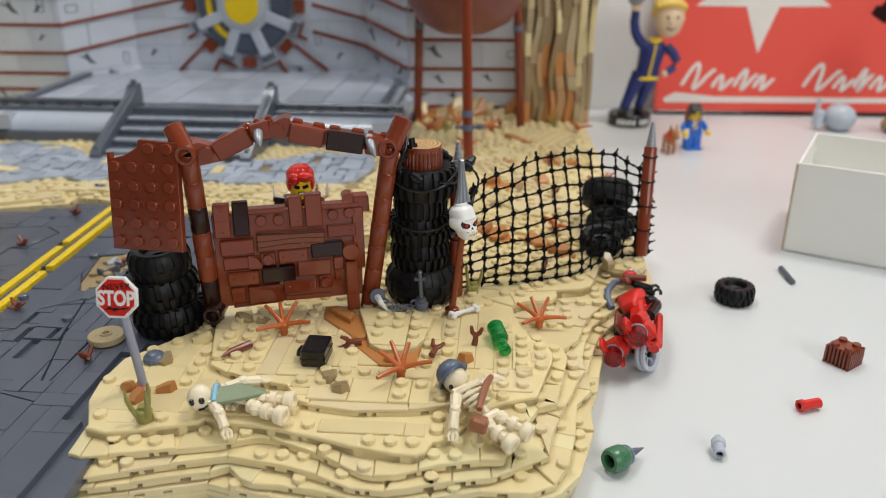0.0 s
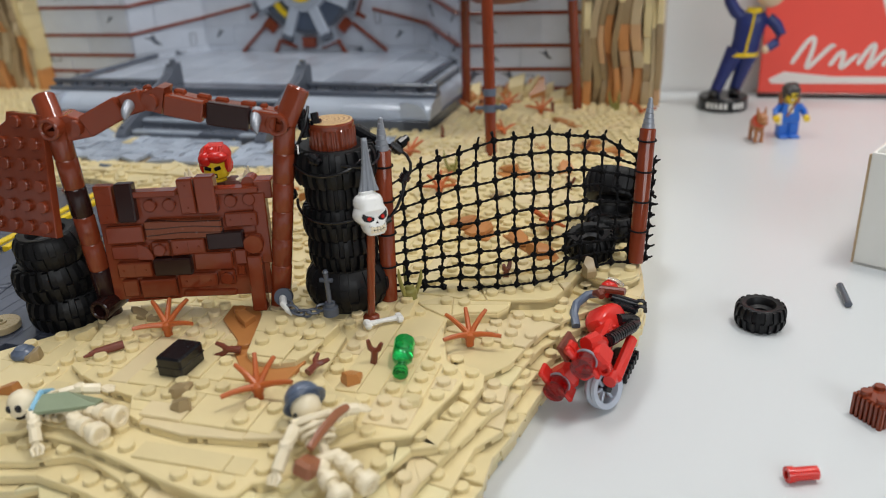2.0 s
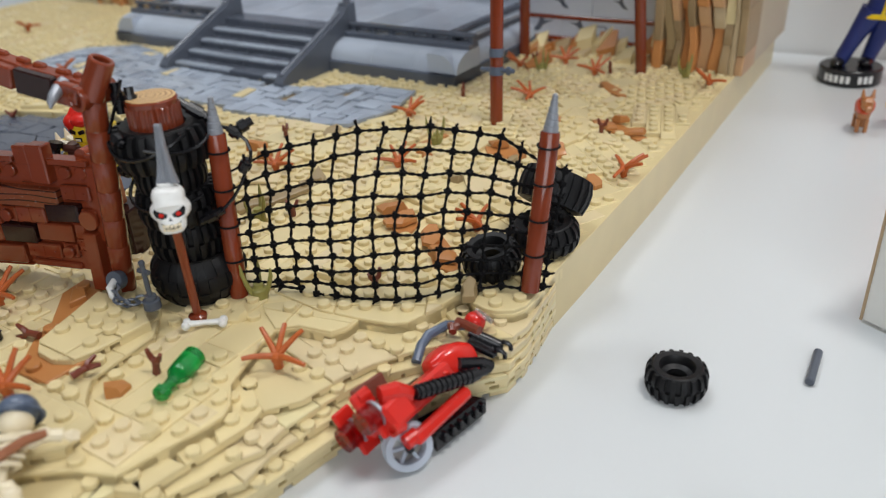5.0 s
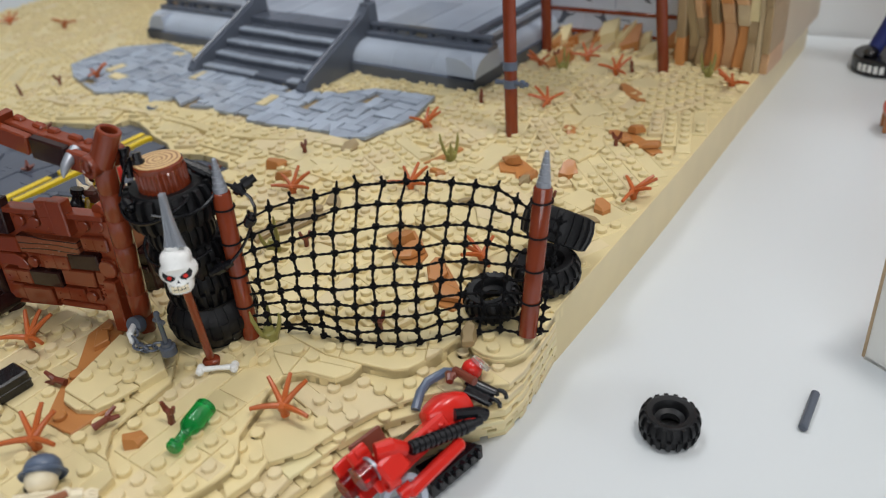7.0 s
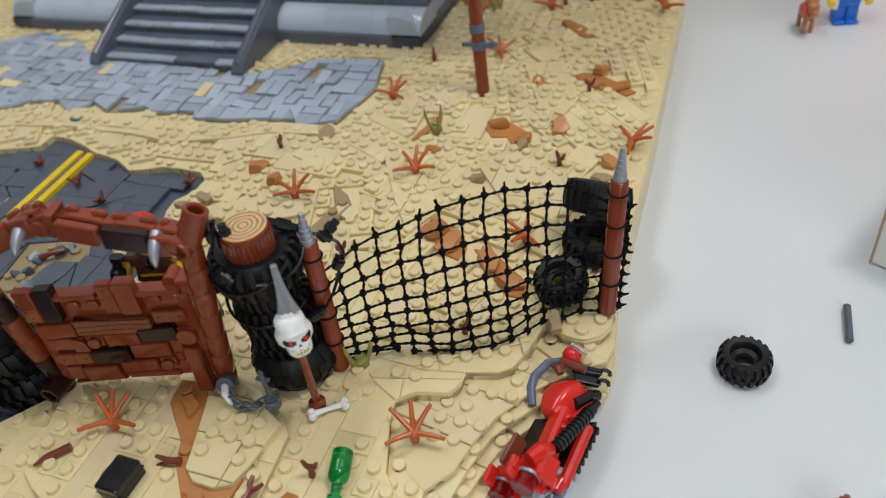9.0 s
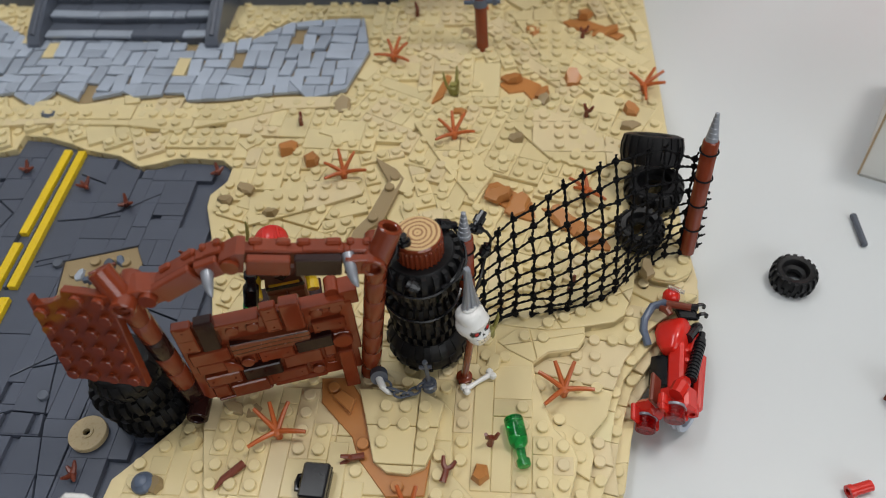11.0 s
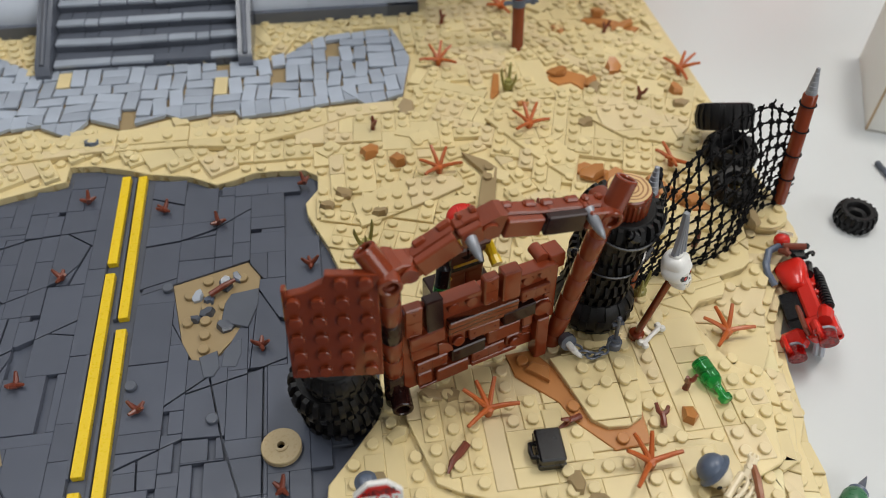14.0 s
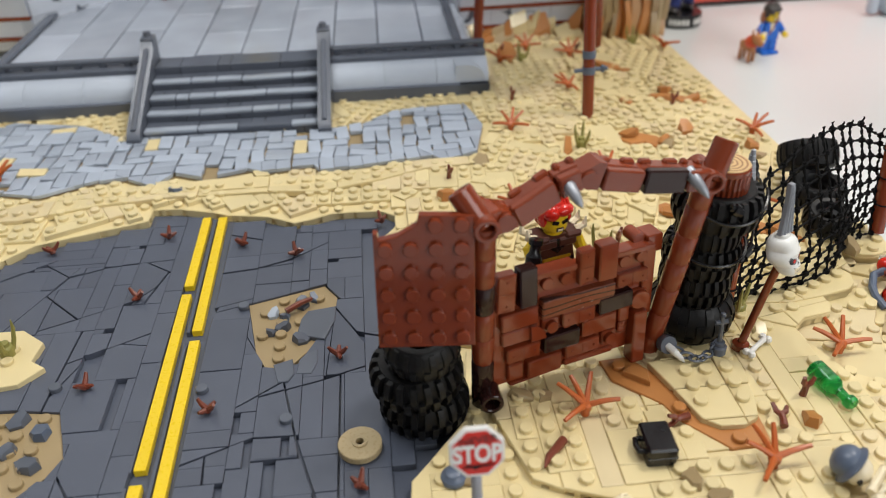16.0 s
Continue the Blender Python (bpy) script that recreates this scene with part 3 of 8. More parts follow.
def sloped_run(x0, x1, name_parent):
    """One straight run of the platform's front, between two x."""
    c, l = (x0 + x1) / 2, x1 - x0
    part("base_course", Shape().box((c, PYF + 0.016, (G + 0.033) / 2), (l, 0.032, 0.033 - G), 0.0005), DARK_GREY, name_parent)
    prof = [(PYF + 0.003, 0.033)] + [(PYF + 0.020 - 0.017 * math.cos(t), 0.033 + 0.0118 * math.sin(t)) for t in (0.3, 0.6, 0.9, 1.2, 1.5)] + [(PYF + 0.032, 0.0448), (PYF + 0.032, 0.033)]
    n = len(prof)
    nb = max(1, round(l / 0.032))
    for k in range(nb):
        a, b = x0 + l * k / nb + 0.0001, x0 + l * (k + 1) / nb - 0.0001
        v = [(x, y, z) for x in (a, b) for y, z in prof]
        part("slope_brick", Shape().add(v, [tuple(range(n))[::-1], tuple(range(n, 2 * n))] + [(i, (i + 1) % n, n + (i + 1) % n, n + i) for i in range(n)]), LIGHT_GREY, name_parent)
    part("rail_base", Shape().box((c, PYF + 0.025, 0.0465), (l, 0.012, 0.0036), 0.0005), DARK_GREY, name_parent)
    part("rail", Shape().box((c, PYF + 0.027, 0.0520), (l, 0.005, 0.0030), 0.0008), DARK_GREY, name_parent)
    for k in range(int(l / 0.016) + 1):
        part("rail_post", Shape().box((x0 + 0.004 + k * 0.016, PYF + 0.027, 0.0494), (0.004, 0.004, 0.0030), 0.0003), DARK_GREY, name_parent)


sloped_run(PXL, -0.0605, platform)
sloped_run(0.0605, PXR, platform)
for sx, xe in ((-1, PXL), (1, PXR)):
    part("side_base", Shape().box((xe - sx * 0.010, (PYF + PYB) / 2, (G + 0.033) / 2), (0.020, PYB - PYF, 0.033 - G), 0.0005), DARK_GREY, platform)
    nb = 6
    for k in range(nb):
        a, b = PYF + (PYB - PYF) * k / nb + 0.0001, PYF + (PYB - PYF) * (k + 1) / nb - 0.0001
        prof = [(xe - sx * 0.002, 0.033)] + [(xe - sx * (0.014 - 0.012 * math.cos(t)), 0.033 + 0.0118 * math.sin(t)) for t in (0.3, 0.6, 0.9, 1.2, 1.5)] + [(xe - sx * 0.022, 0.0448), (xe - sx * 0.022, 0.033)]
        if k == 0:
            a = PYF + 0.003
        n = len(prof)
        v = [(x, y, z) for y in (a, b) for x, z in prof]
        fc = [tuple(range(n)), tuple(range(n, 2 * n))[::-1]] + [((i + 1) % n, i, n + i, n + (i + 1) % n) for i in range(n)]
        part("slope_brick", Shape().add(v, fc if sx > 0 else [q[::-1] for q in fc]), LIGHT_GREY, platform)
    part("rail_base", Shape().box((xe - sx * 0.017, (PYF + PYB) / 2 + 0.012, 0.0465), (0.010, PYB - PYF - 0.03, 0.0036), 0.0005), DARK_GREY, platform)
    part("rail", Shape().box((xe - sx * 0.018, (PYF + PYB) / 2 + 0.012, 0.0522), (0.006, PYB - PYF - 0.03, 0.0034), 0.0008), DARK_GREY, platform)
part("deck_core", Shape().box(((PXL + PXR) / 2, (PYF + 0.03 + PYB) / 2, 0.0345), (PXR - PXL - 0.02, PYB - PYF - 0.03, 0.026)), DARK_GREY, platform)
dr = random.Random(9)
for k in range(10):
    x = PXL + 0.02 + k * 0.0305
    y = PYF + 0.033
    while y < PYB - 0.001:
        l = min(dr.choice((0.048, 0.064, 0.096)), PYB - y)
        part("tile", Shape().box((x + 0.0152, y + l / 2, P_TOP - 0.0014 + dr.choice((0, 0, -0.0003))), (0.0305 - 0.0009, l - 0.0003, 0.0032), 0.0004, pose(0, 0, 0)), DECK_GREY, platform)
        y += l

# the recessed wall, in bands of bricks with brown strips between them
vault = thing("vault_wall", VM, "light grey cracked brick wall with brown strips round a vault door", "wall")
W_PTS = [(-0.42, 0.168), (-0.165, 0.168), (-0.122, 0.226), (0.108, 0.226), (0.156, 0.160), (0.285, 0.165)]
Z_TOP = 0.25
BANDS = [-0.010, 0.0, 0.015, 0.0335, 0.0585, 0.083, 0.108, 0.133, 0.158, 0.2]


def wall_run(p, q, z0, flat, wr):
    """Courses of bricks from p to q with thin brown strips."""
    p, q = Vector(p), Vector(q)
    l = (q - p).length
    m = Matrix.Translation((p.x, p.y, 0)) @ Matrix.Rotation(math.atan2(q.y - p.y, q.x - p.x), 4, "Z")
    part("wall_core", Shape().box((l / 2, 0.010, (G + Z_TOP) / 2), (l, 0.014, Z_TOP - G), m=m), DARK_GREY, vault)
    for a, b in zip(BANDS, BANDS[1:]):
        x, n = 0.0, 0
        while x < l - 0.0005:
            w = min(wr.choice((0.024, 0.032, 0.048, 0.064)), l - x)
            zz0, zz1 = z0 + a + (0.0014 if flat else 0.0001), z0 + b - (0.0014 if flat else 0.0001)
            dy = wr.choice((0, 0, 0.0004, -0.0005))
            part("brick", Shape().box((x + w / 2, dy + 0.0015, (zz0 + zz1) / 2), (w - 0.0002, 0.006, zz1 - zz0), 0.0002, m=m), WALL_GREY, vault)
            if wr.random() < 0.55 and w > 0.02:
                cx, cz = x + w * wr.uniform(0.3, 0.7), (zz0 + zz1) / 2 + wr.uniform(-0.002, 0.002)
                s, t = wr.uniform(0.005, 0.0105), wr.choice((-1, 1))
                poly = [(-1.0, 0.5), (-0.2, 0.15), (0.2, -0.35), (0.9, -0.5), (0.35, 0.1), (0.1, 0.75), (-0.3, 0.4)]
                v = [(cx + t * s * u, dy - 0.00165, cz + s * v0) for u, v0 in poly]
                v += [(a0, b0 + 0.001, c0) for a0, b0, c0 in v]
                k = len(poly)
                fs = [tuple(range(k)), tuple(range(k, 2 * k))[::-1]] + [(i, k + i, k + (i + 1) % k, (i + 1) % k) for i in range(k)]
                part("crack", Shape().add(v, fs, m), DARK_GREY, vault)
            if wr.random() < 0.28 and w > 0.02:
                cx, cz = x + w * wr.uniform(0.2, 0.8), (zz0 + zz1) / 2 + wr.uniform(-0.005, 0.005)
                hw_, hh_ = wr.choice(((0.0055, 0.0030), (0.0026, 0.0052)))
                frame_sh = Shape()
                for bx, bz, sx_, sz_ in ((0, hh_, hw_, 0.0003), (0, -hh_, hw_, 0.0003), (hw_, 0, 0.0003, hh_), (-hw_, 0, 0.0003, hh_)):
                    frame_sh.box((cx + bx, dy - 0.0016, cz + bz), (2 * sx_, 0.0006, 2 * sz_), 0, m)
                part("outlined_tile", frame_sh, DARK_GREY, vault)
            x += w
        if flat:
            part("brown_strip", Shape().box((l / 2, 0.001, z0 + b), (l, 0.0075, 0.0028), 0.0003, m=m), BROWN, vault)


wr = random.Random(21)
for p, q in zip(W_PTS, W_PTS[1:]):
    outer = p[0] >= 0.15 or q[0] < -0.15
    wall_run(p, q, 0.0325 if p[0] >= 0.15 else 0.040, outer, wr)


def rising_strip(pts):
    """A brown strip that climbs along the recessed wall; points are local x, y and z."""
    for a, b in zip(pts, pts[1:]):
        a, b = Vector(a), Vector(b)
        x = (b - a).normalized()
        y = Vector((0, 0, 1)).cross(x).normalized()
        m = Matrix((x, y, x.cross(y))).transposed().to_4x4()
        m.translation = (a + b) / 2
        part("brown_strip", Shape().box((0, 0, 0), ((b - a).length + 0.001, 0.0050, 0.0028), 0.0003, m), BROWN, vault)


for z in (0.0735, 0.0985, 0.1235, 0.1485):
    rising_strip([(-0.165, 0.1665, z), (-0.122, 0.2235, z + 0.008), (-0.066, 0.2245, z + 0.0195)])
    rising_strip([(0.154, 0.1600, z - 0.0075), (0.107, 0.2235, z + 0.0015), (0.056, 0.2245, z + 0.0145)])

DOOR = (-0.0080, 0.2225, 0.1120)
door = thing("vault_door", VM @ pose(*DOOR), "round grey gear-shaped vault door with a yellow centre", "vault door")
face = pose(0, 0, 0, 90, 0, 0)
part("rim", Shape().lathe([(0.0455, 0), (0.0455, 0.005), (0.0445, 0.006), (0.0425, 0.006), (0.0425, 0)], 48, face), DARK_GREY, door)
part("plate_ring", Shape().lathe([(0.0425, 0), (0.0425, 0.0035), (0.024, 0.0035), (0.024, 0)], 48, face), BLUE_GREY, door)
part("hub", Shape().lathe([(0.0255, 0.002), (0.0255, 0.009), (0.0245, 0.010), (0.0215, 0.0102), (0.0205, 0.012), (0.0, 0.012)], 40, face), LIGHT_GREY, door)
part("yellow_disc", Shape().lathe([(0.0160, 0.011), (0.0160, 0.0133), (0.0157, 0.0135), (0.0, 0.0135)], 32, face), YELLOW, door)
arc = Shape()
n_arc = 18
vv = [(rr * math.cos(radians(150 + k * 5)), -yy, rr * math.sin(radians(150 + k * 5))) for k in range(n_arc + 1) for yy, rr in ((0.003, 0.0315), (0.0072, 0.0315), (0.0072, 0.0365), (0.003, 0.0365))]
arc.add(vv, [(4 * k + i, 4 * k + (i + 1) % 4, 4 * k + 4 + (i + 1) % 4, 4 * k + 4 + i) for k in range(n_arc) for i in range(4)])
part("yellow_arc", arc, YELLOW, door)
knob = part("yellow_knob", Shape().rod((-0.003, -0.004, -0.0392), (-0.003, -0.010, -0.0392), 0.0042, n=20), YELLOW, door)
part("knob_bore", Shape().rod((-0.003, -0.0098, -0.0392), (-0.003, -0.0102, -0.0392), 0.0016, n=12), BROWN, knob)
for k in range(8):
    a = 22.5 + 45 * k
    mm = pose(0.0385 * math.cos(radians(a)), -0.0080, 0.0385 * math.sin(radians(a)), 0, -a, 0)
    tooth = part("tooth", Shape().box((0, 0, 0), (0.0300, 0.006, 0.0098), 0.0006, m=mm), LIGHT_GREY, door)
    part("tooth_tip", Shape().box((0.0125, -0.0004, 0), (0.0050, 0.0064, 0.0104), 0.0005, m=mm), DARK_GREY, tooth)
    a = 45 * k
    mm = pose(0.0530 * math.cos(radians(a)), -0.004, 0.0530 * math.sin(radians(a)), 0, -a, 0)
    part("brown_block", Shape().box((0, 0, 0), (0.0095, 0.005, 0.0130), 0.0004, m=mm), BROWN, door)
    for side in (-1, 1):
        mm = pose(0, -0.0040, 0, 0, -(22.5 + 45 * k), 0)
        part("tooth_frame", Shape().box((0.0500, 0, side * 0.0068), (0.0130, 0.0036, 0.0018), 0.0003, m=mm), LIGHT_GREY, door)
    part("outer_rim", Shape().box((0.0572, 0, 0), (0.0018, 0.0036, 0.0165), 0.0003, m=pose(0, -0.0040, 0, 0, -(22.5 + 45 * k), 0)), BROWN if k % 2 else LIGHT_GREY, door)
for a, r0, r1 in ((-139, 0.058, 0.094), (-38, 0.058, 0.098), (-120, 0.058, 0.074), (-60, 0.058, 0.074), (-152, 0.056, 0.066), (-28, 0.056, 0.066)):
    part("brown_ray", Shape().box(((r0 + r1) / 2, 0, 0), (r1 - r0, 0.003, 0.0030), 0.0003, m=pose(0, -0.0045, 0, 0, -a, 0)), BROWN, door)
for x0, z0, x1, z1 in ((-0.0300, -0.0515, -0.0130, -0.0580), (0.0300, -0.0515, 0.0130, -0.0580)):
    part("brown_ray", Shape().rod((x0, -0.0045, z0), (x1, -0.0045, z1), 0.0013, n=6), BROWN, door)

ROCK_TAN = plastic("weathered_tan_plastic", (0.48, 0.375, 0.225), 0.4, 0.16)
ROCK_BROWN = plastic("weathered_brown_plastic", (0.33, 0.235, 0.125), 0.4, 0.16)
ROCK_ORANGE = plastic("medium_nougat_plastic", (0.58, 0.255, 0.085), 0.35, 0.1)

# ---- rock columns beside the vault ----
def rock_face(name, m, w, d, h, seed, label):
    """Tall uneven slopes of tan bricks, stepped in depth."""
    rg = random.Random(seed)
    th = thing(name, m, label, "rock")
    part("core", Shape().box((w / 2, d * 0.60, h / 2), (w * 0.97, d * 0.78, h * 0.97)), ROCK_TAN, th)
    wave, x = rg.uniform(0, 6), 0.0
    while x < w - 0.002:
        edge = x > w - 0.014 or x < 0.004
        cw = min(rg.choice((0.003, 0.0045, 0.006, 0.008)), w - x)
        z, y = 0.0, rg.uniform(-0.005, 0.006)
        wave += rg.uniform(-0.9, 0.9)
        main = TAN if edge else rg.choice((ROCK_TAN, ROCK_BROWN, ROCK_BROWN, DARK_TAN, ROCK_TAN, TAN))
        while z < h - 0.002:
            l = min(rg.choice((0.0128, 0.0192, 0.0288, 0.0384)), h - z)
            warm = (0.028 < z < 0.056 and w * 0.2 < x < w * 0.85 or z < 0.004) and rg.random() < 0.5
            mt = rg.choice((ROCK_ORANGE, ROCK_ORANGE, PINK)) if warm else rg.choice((main, main, ROCK_TAN, ROCK_BROWN))
            y2 = max(-0.005, min(0.010, y + rg.uniform(-0.004, 0.005)))
            rings = []
            for k in range(6):
                t = k / 5
                zz = z + t * (l - 0.0002)
                sway = 0.0022 * math.sin(zz * 80 + wave) * min(1.0, zz / 0.02) * (0.2 if edge else 1.0)
                cx, fy = x + sway, y + (y2 - y) * t - 0.0012 * math.sin(math.pi * t)
                rings += [(cx + 0.01 * cw, fy + 0.0008, zz), (cx + 0.12 * cw, fy, zz), (cx + 0.88 * cw, fy, zz), (cx + 0.99 * cw, fy + 0.0008, zz), (cx + 0.99 * cw, d * 0.30, zz), (cx + 0.01 * cw, d * 0.30, zz)]
            f = [(6 * k + i, 6 * k + (i + 1) % 6, 6 * k + 6 + (i + 1) % 6, 6 * k + 6 + i) for k in range(5) for i in range(6)]
            part("rock_brick", Shape().add(rings, f + [(5, 4, 3, 2, 1, 0), (30, 31, 32, 33, 34, 35)]), mt, th)
            z, y = z + l, y2 - rg.uniform(0, 0.003)
        x += cw
    return th


rock_face("rock_column", pose(0.066, 0.672, G, 0, 0, -4.4), 0.060, 0.11, 0.22, 31, "tan and brown brick-built rock face with upright slopes")
rock_face("rock_column", pose(-0.530, 0.735, G, 0, 0, -4.4), 0.085, 0.10, 0.22, 37, "tan and brown brick-built rock face with upright slopes")
solid("rock_wall", Shape().box((0, 0, 0.11), (0.006, 0.125, 0.22), 0.0005), [plastic("tan_side_wall", (0.50, 0.42, 0.30), 0.4, 0.06)], pose(0.1275, 0.735, G, 0, 0, -4.4), "flat tan brick-built side of the rock", "rock")
lowrock = thing("rock_ledge", pose(-0.024, 0.690, G, 0, 0, -4.4), "low tan and brown rock ledge under the tower", "rock")
rg = random.Random(12)
for k in range(22):
    w, d = rg.uniform(0.007, 0.013), rg.uniform(0.010, 0.020)
    h0, h1 = rg.uniform(0.004, 0.017), rg.uniform(0.002, 0.009)
    m = pose(-0.004 + (k % 11) * 0.0086, (-0.008 if k > 10 else 0.004) + rg.uniform(-0.004, 0.004), -0.001, 0, 0, rg.uniform(-28, 28))
    if k > 10:
        h0, h1 = h0 * 0.5, h1 * 0.6
    else:
        h0, h1 = h0 * (0.8 + k * 0.14), h1 * (0.8 + k * 0.12)
    v = [(sx * w / 2, sy * d / 2 + 0.006, zz) for sy, hh in ((-1, h1), (1, h0)) for sx in (-1, 1) for zz in (0.0, hh + 0.002 * sx)]
    part("rock_brick", Shape().add(v, [(0, 1, 3, 2)[::-1], (4, 6, 7, 5)[::-1], (0, 4, 5, 1)[::-1], (2, 3, 7, 6)[::-1], (0, 2, 6, 4)[::-1], (1, 5, 7, 3)[::-1]], m), rg.choice((TAN, ROCK_TAN, NOUGAT, TAN, ROCK_TAN)), lowrock)

# ---- water tower ----
tower = thing("water_tower", pose(0, 0, 0), "rusty brown water tower on braced legs", "water tower")
LEGS = [((0.018, 0.535, G), (0.012, 0.560, 0.30)), ((0.066, 0.655, G), (0.048, 0.640, 0.30)), ((-0.022, 0.672, G), (-0.014, 0.655, 0.30))]
for p, q in LEGS:
    part("leg", Shape().rod(p, q, 0.0036, n=12), BROWN, tower)
    d = Vector(q) - Vector(p)
    for zf in ((0.107, 0.142) if p[1] < 0.6 else (0.30,)):
        c = Vector(p) + d * zf
        part("clamp", Shape().rod(c - d.normalized() * 0.0022, c + d.normalized() * 0.0022, 0.0041, n=14), BLUE_GREY, tower)
c = Vector(LEGS[0][0]) + (Vector(LEGS[0][1]) - Vector(LEGS[0][0])) * 0.107
part("tap", Shape().rod(c + Vector((-0.009, 0, 0)), c + Vector((0.011, -0.002, 0.001)), 0.0013).box((c.x + 0.008, c.y - 0.002, c.z + 0.001), (0.0028, 0.0024, 0.0042), 0.0005), BLUE_GREY, tower)
part("tank", Shape().lathe([(0.004, 0.1080), (0.018, 0.1098), (0.034, 0.118), (0.042, 0.131), (0.044, 0.145), (0.044, 0.23), (0.0, 0.25)], 40, pose(0.016, 0.607, 0.0)), DARK_RUST, tower)

# ---- road ----
road = thing("road", pose(0, 0, 0), "dark grey cracked road of toy tiles with double yellow lines", "road", kind="structure")
ROAD_POLY = [(-0.60, 0.10), (-0.128, 0.10)] + ROAD_NEAR + ROAD_FAR
part("road_bed", Shape().prism([(-0.60, 0.10), (-0.121, 0.10), (-0.121, 0.235), (-0.1275, 0.262)] + ROAD_NEAR[4:] + ROAD_FAR, 0.0140, R - 0.0026), ROAD, road)
L_A, L_B = Vector((-0.2080, 0.467)), Vector((-0.2205, 0.2785))
R_A, R_B = Vector((-0.2000, 0.4655)), Vector((-0.2120, 0.277))


def stripe(p, q, cuts):
    """A yellow line of thin bricks between p and q, broken at the cuts (in metres along it)."""
    d = (q - p).normalized()
    ang = math.degrees(math.atan2(d.y, d.x))
    for a, b in zip([0.0] + [c + 0.006 for c in cuts], cuts + [0.36]):
        c = p + d * ((a + b) / 2)
        part("yellow_stripe", Shape().box((0, 0, 0), (b - a, 0.0042, 0.003), 0.0002), YELLOW, road, "bright yellow road line", pose(c.x, c.y, R - 0.0013, 0, 0, ang))
        part("median_brick", Shape().box((0, 0, 0), (b - a - 0.0005, 0.0016, 0.003), 0.0002), ROAD, road, "", pose(c.x - 0.0037, c.y, R - 0.0017, 0, 0, ang))


stripe(L_A, L_B, [0.060, 0.166, 0.262])
stripe(R_A, R_B, [0.092, 0.20, 0.31])


def between_lines(x, y):
    t = (0.467 - y) / 0.1885
    c = -0.204 - 0.01225 * t
    return abs(x - c) < 0.0085


RUBBLE = [[(-0.1850, 0.3885), (-0.152, 0.396), (-0.147, 0.386), (-0.149, 0.373), (-0.160, 0.354), (-0.170, 0.343), (-0.1775, 0.3455), (-0.1815, 0.356)],
          [(-0.305, 0.345), (-0.268, 0.340), (-0.252, 0.336), (-0.246, 0.313), (-0.249, 0.307), (-0.258, 0.298), (-0.300, 0.290)]]
PATCH = [(-0.300, 0.388), (-0.276, 0.386), (-0.266, 0.376), (-0.268, 0.365), (-0.262, 0.360), (-0.270, 0.352), (-0.300, 0.350)]
CRACKS = [[(-0.274, 0.413), (-0.267, 0.426), (-0.250, 0.431), (-0.233, 0.431), (-0.222, 0.421), (-0.226, 0.410), (-0.234, 0.401), (-0.257, 0.393), (-0.274, 0.413)],
          [(-0.289, 0.434), (-0.280, 0.439), (-0.267, 0.426)], [(-0.192, 0.415), (-0.180, 0.4155), (-0.168, 0.419), (-0.156, 0.426)], [(-0.185, 0.392), (-0.198, 0.389), (-0.200, 0.383)],
          [(-0.198, 0.304), (-0.183, 0.309), (-0.175, 0.308)], [(-0.198, 0.304), (-0.198, 0.293)], [(-0.168, 0.314), (-0.167, 0.306), (-0.162, 0.282), (-0.163, 0.262)], [(-0.151, 0.313), (-0.153, 0.289)],
          [(-0.182, 0.329), (-0.172, 0.335)], [(-0.259, 0.337), (-0.258, 0.345), (-0.254, 0.353)], [(-0.148, 0.377), (-0.141, 0.360), (-0.128, 0.354)], [(-0.250, 0.366), (-0.236, 0.372), (-0.226, 0.369)],
          [(-0.176, 0.330), (-0.160, 0.333), (-0.144, 0.337)], [(-0.244, 0.300), (-0.236, 0.285), (-0.240, 0.262)], [(-0.186, 0.272), (-0.176, 0.258), (-0.160, 0.252)], [(-0.300, 0.418), (-0.320, 0.405), (-0.345, 0.404)], [(-0.196, 0.448), (-0.180, 0.440)]]
HOLES = [(-0.234, 0.3255), (-0.189, 0.3145), (-0.198, 0.301), (-0.184, 0.298), (-0.192, 0.287), (-0.177, 0.284), (-0.146, 0.415), (-0.237, 0.446), (-0.280, 0.439), (-0.171, 0.300), (-0.242, 0.382), (-0.216, 0.372), (-0.163, 0.4445)]


def cracked(poly):
    """Splits a tile along every crack that runs through it, and now and then off one corner."""
    parts, hit = [poly], False
    for line in CRACKS:
        for a, b in zip(line, line[1:]):
            a, b = Vector(a), Vector(b)
            d = (b - a).normalized()
            n = Vector((-d.y, d.x))
            new_parts = []
            for pl in parts:
                if any(inside(*(a.lerp(b, s)), pl) for s in (0.02, 0.2, 0.4, 0.6, 0.8, 0.98)):
                    hit = True
                    new_parts += split_poly(pl, a, n, 0.0007)
                else:
                    new_parts.append(pl)
            parts = new_parts
    return parts, hit


def road_tile(w, d):
    key = ("road", w, d)
    if key not in MESHES:
        MESHES[key] = Shape().box((0, 0, -0.0015), (w * U - 0.00014, d * U - 0.00014, 0.003), 0.00014).mesh("tile", [ROAD])
    return MESHES[key]


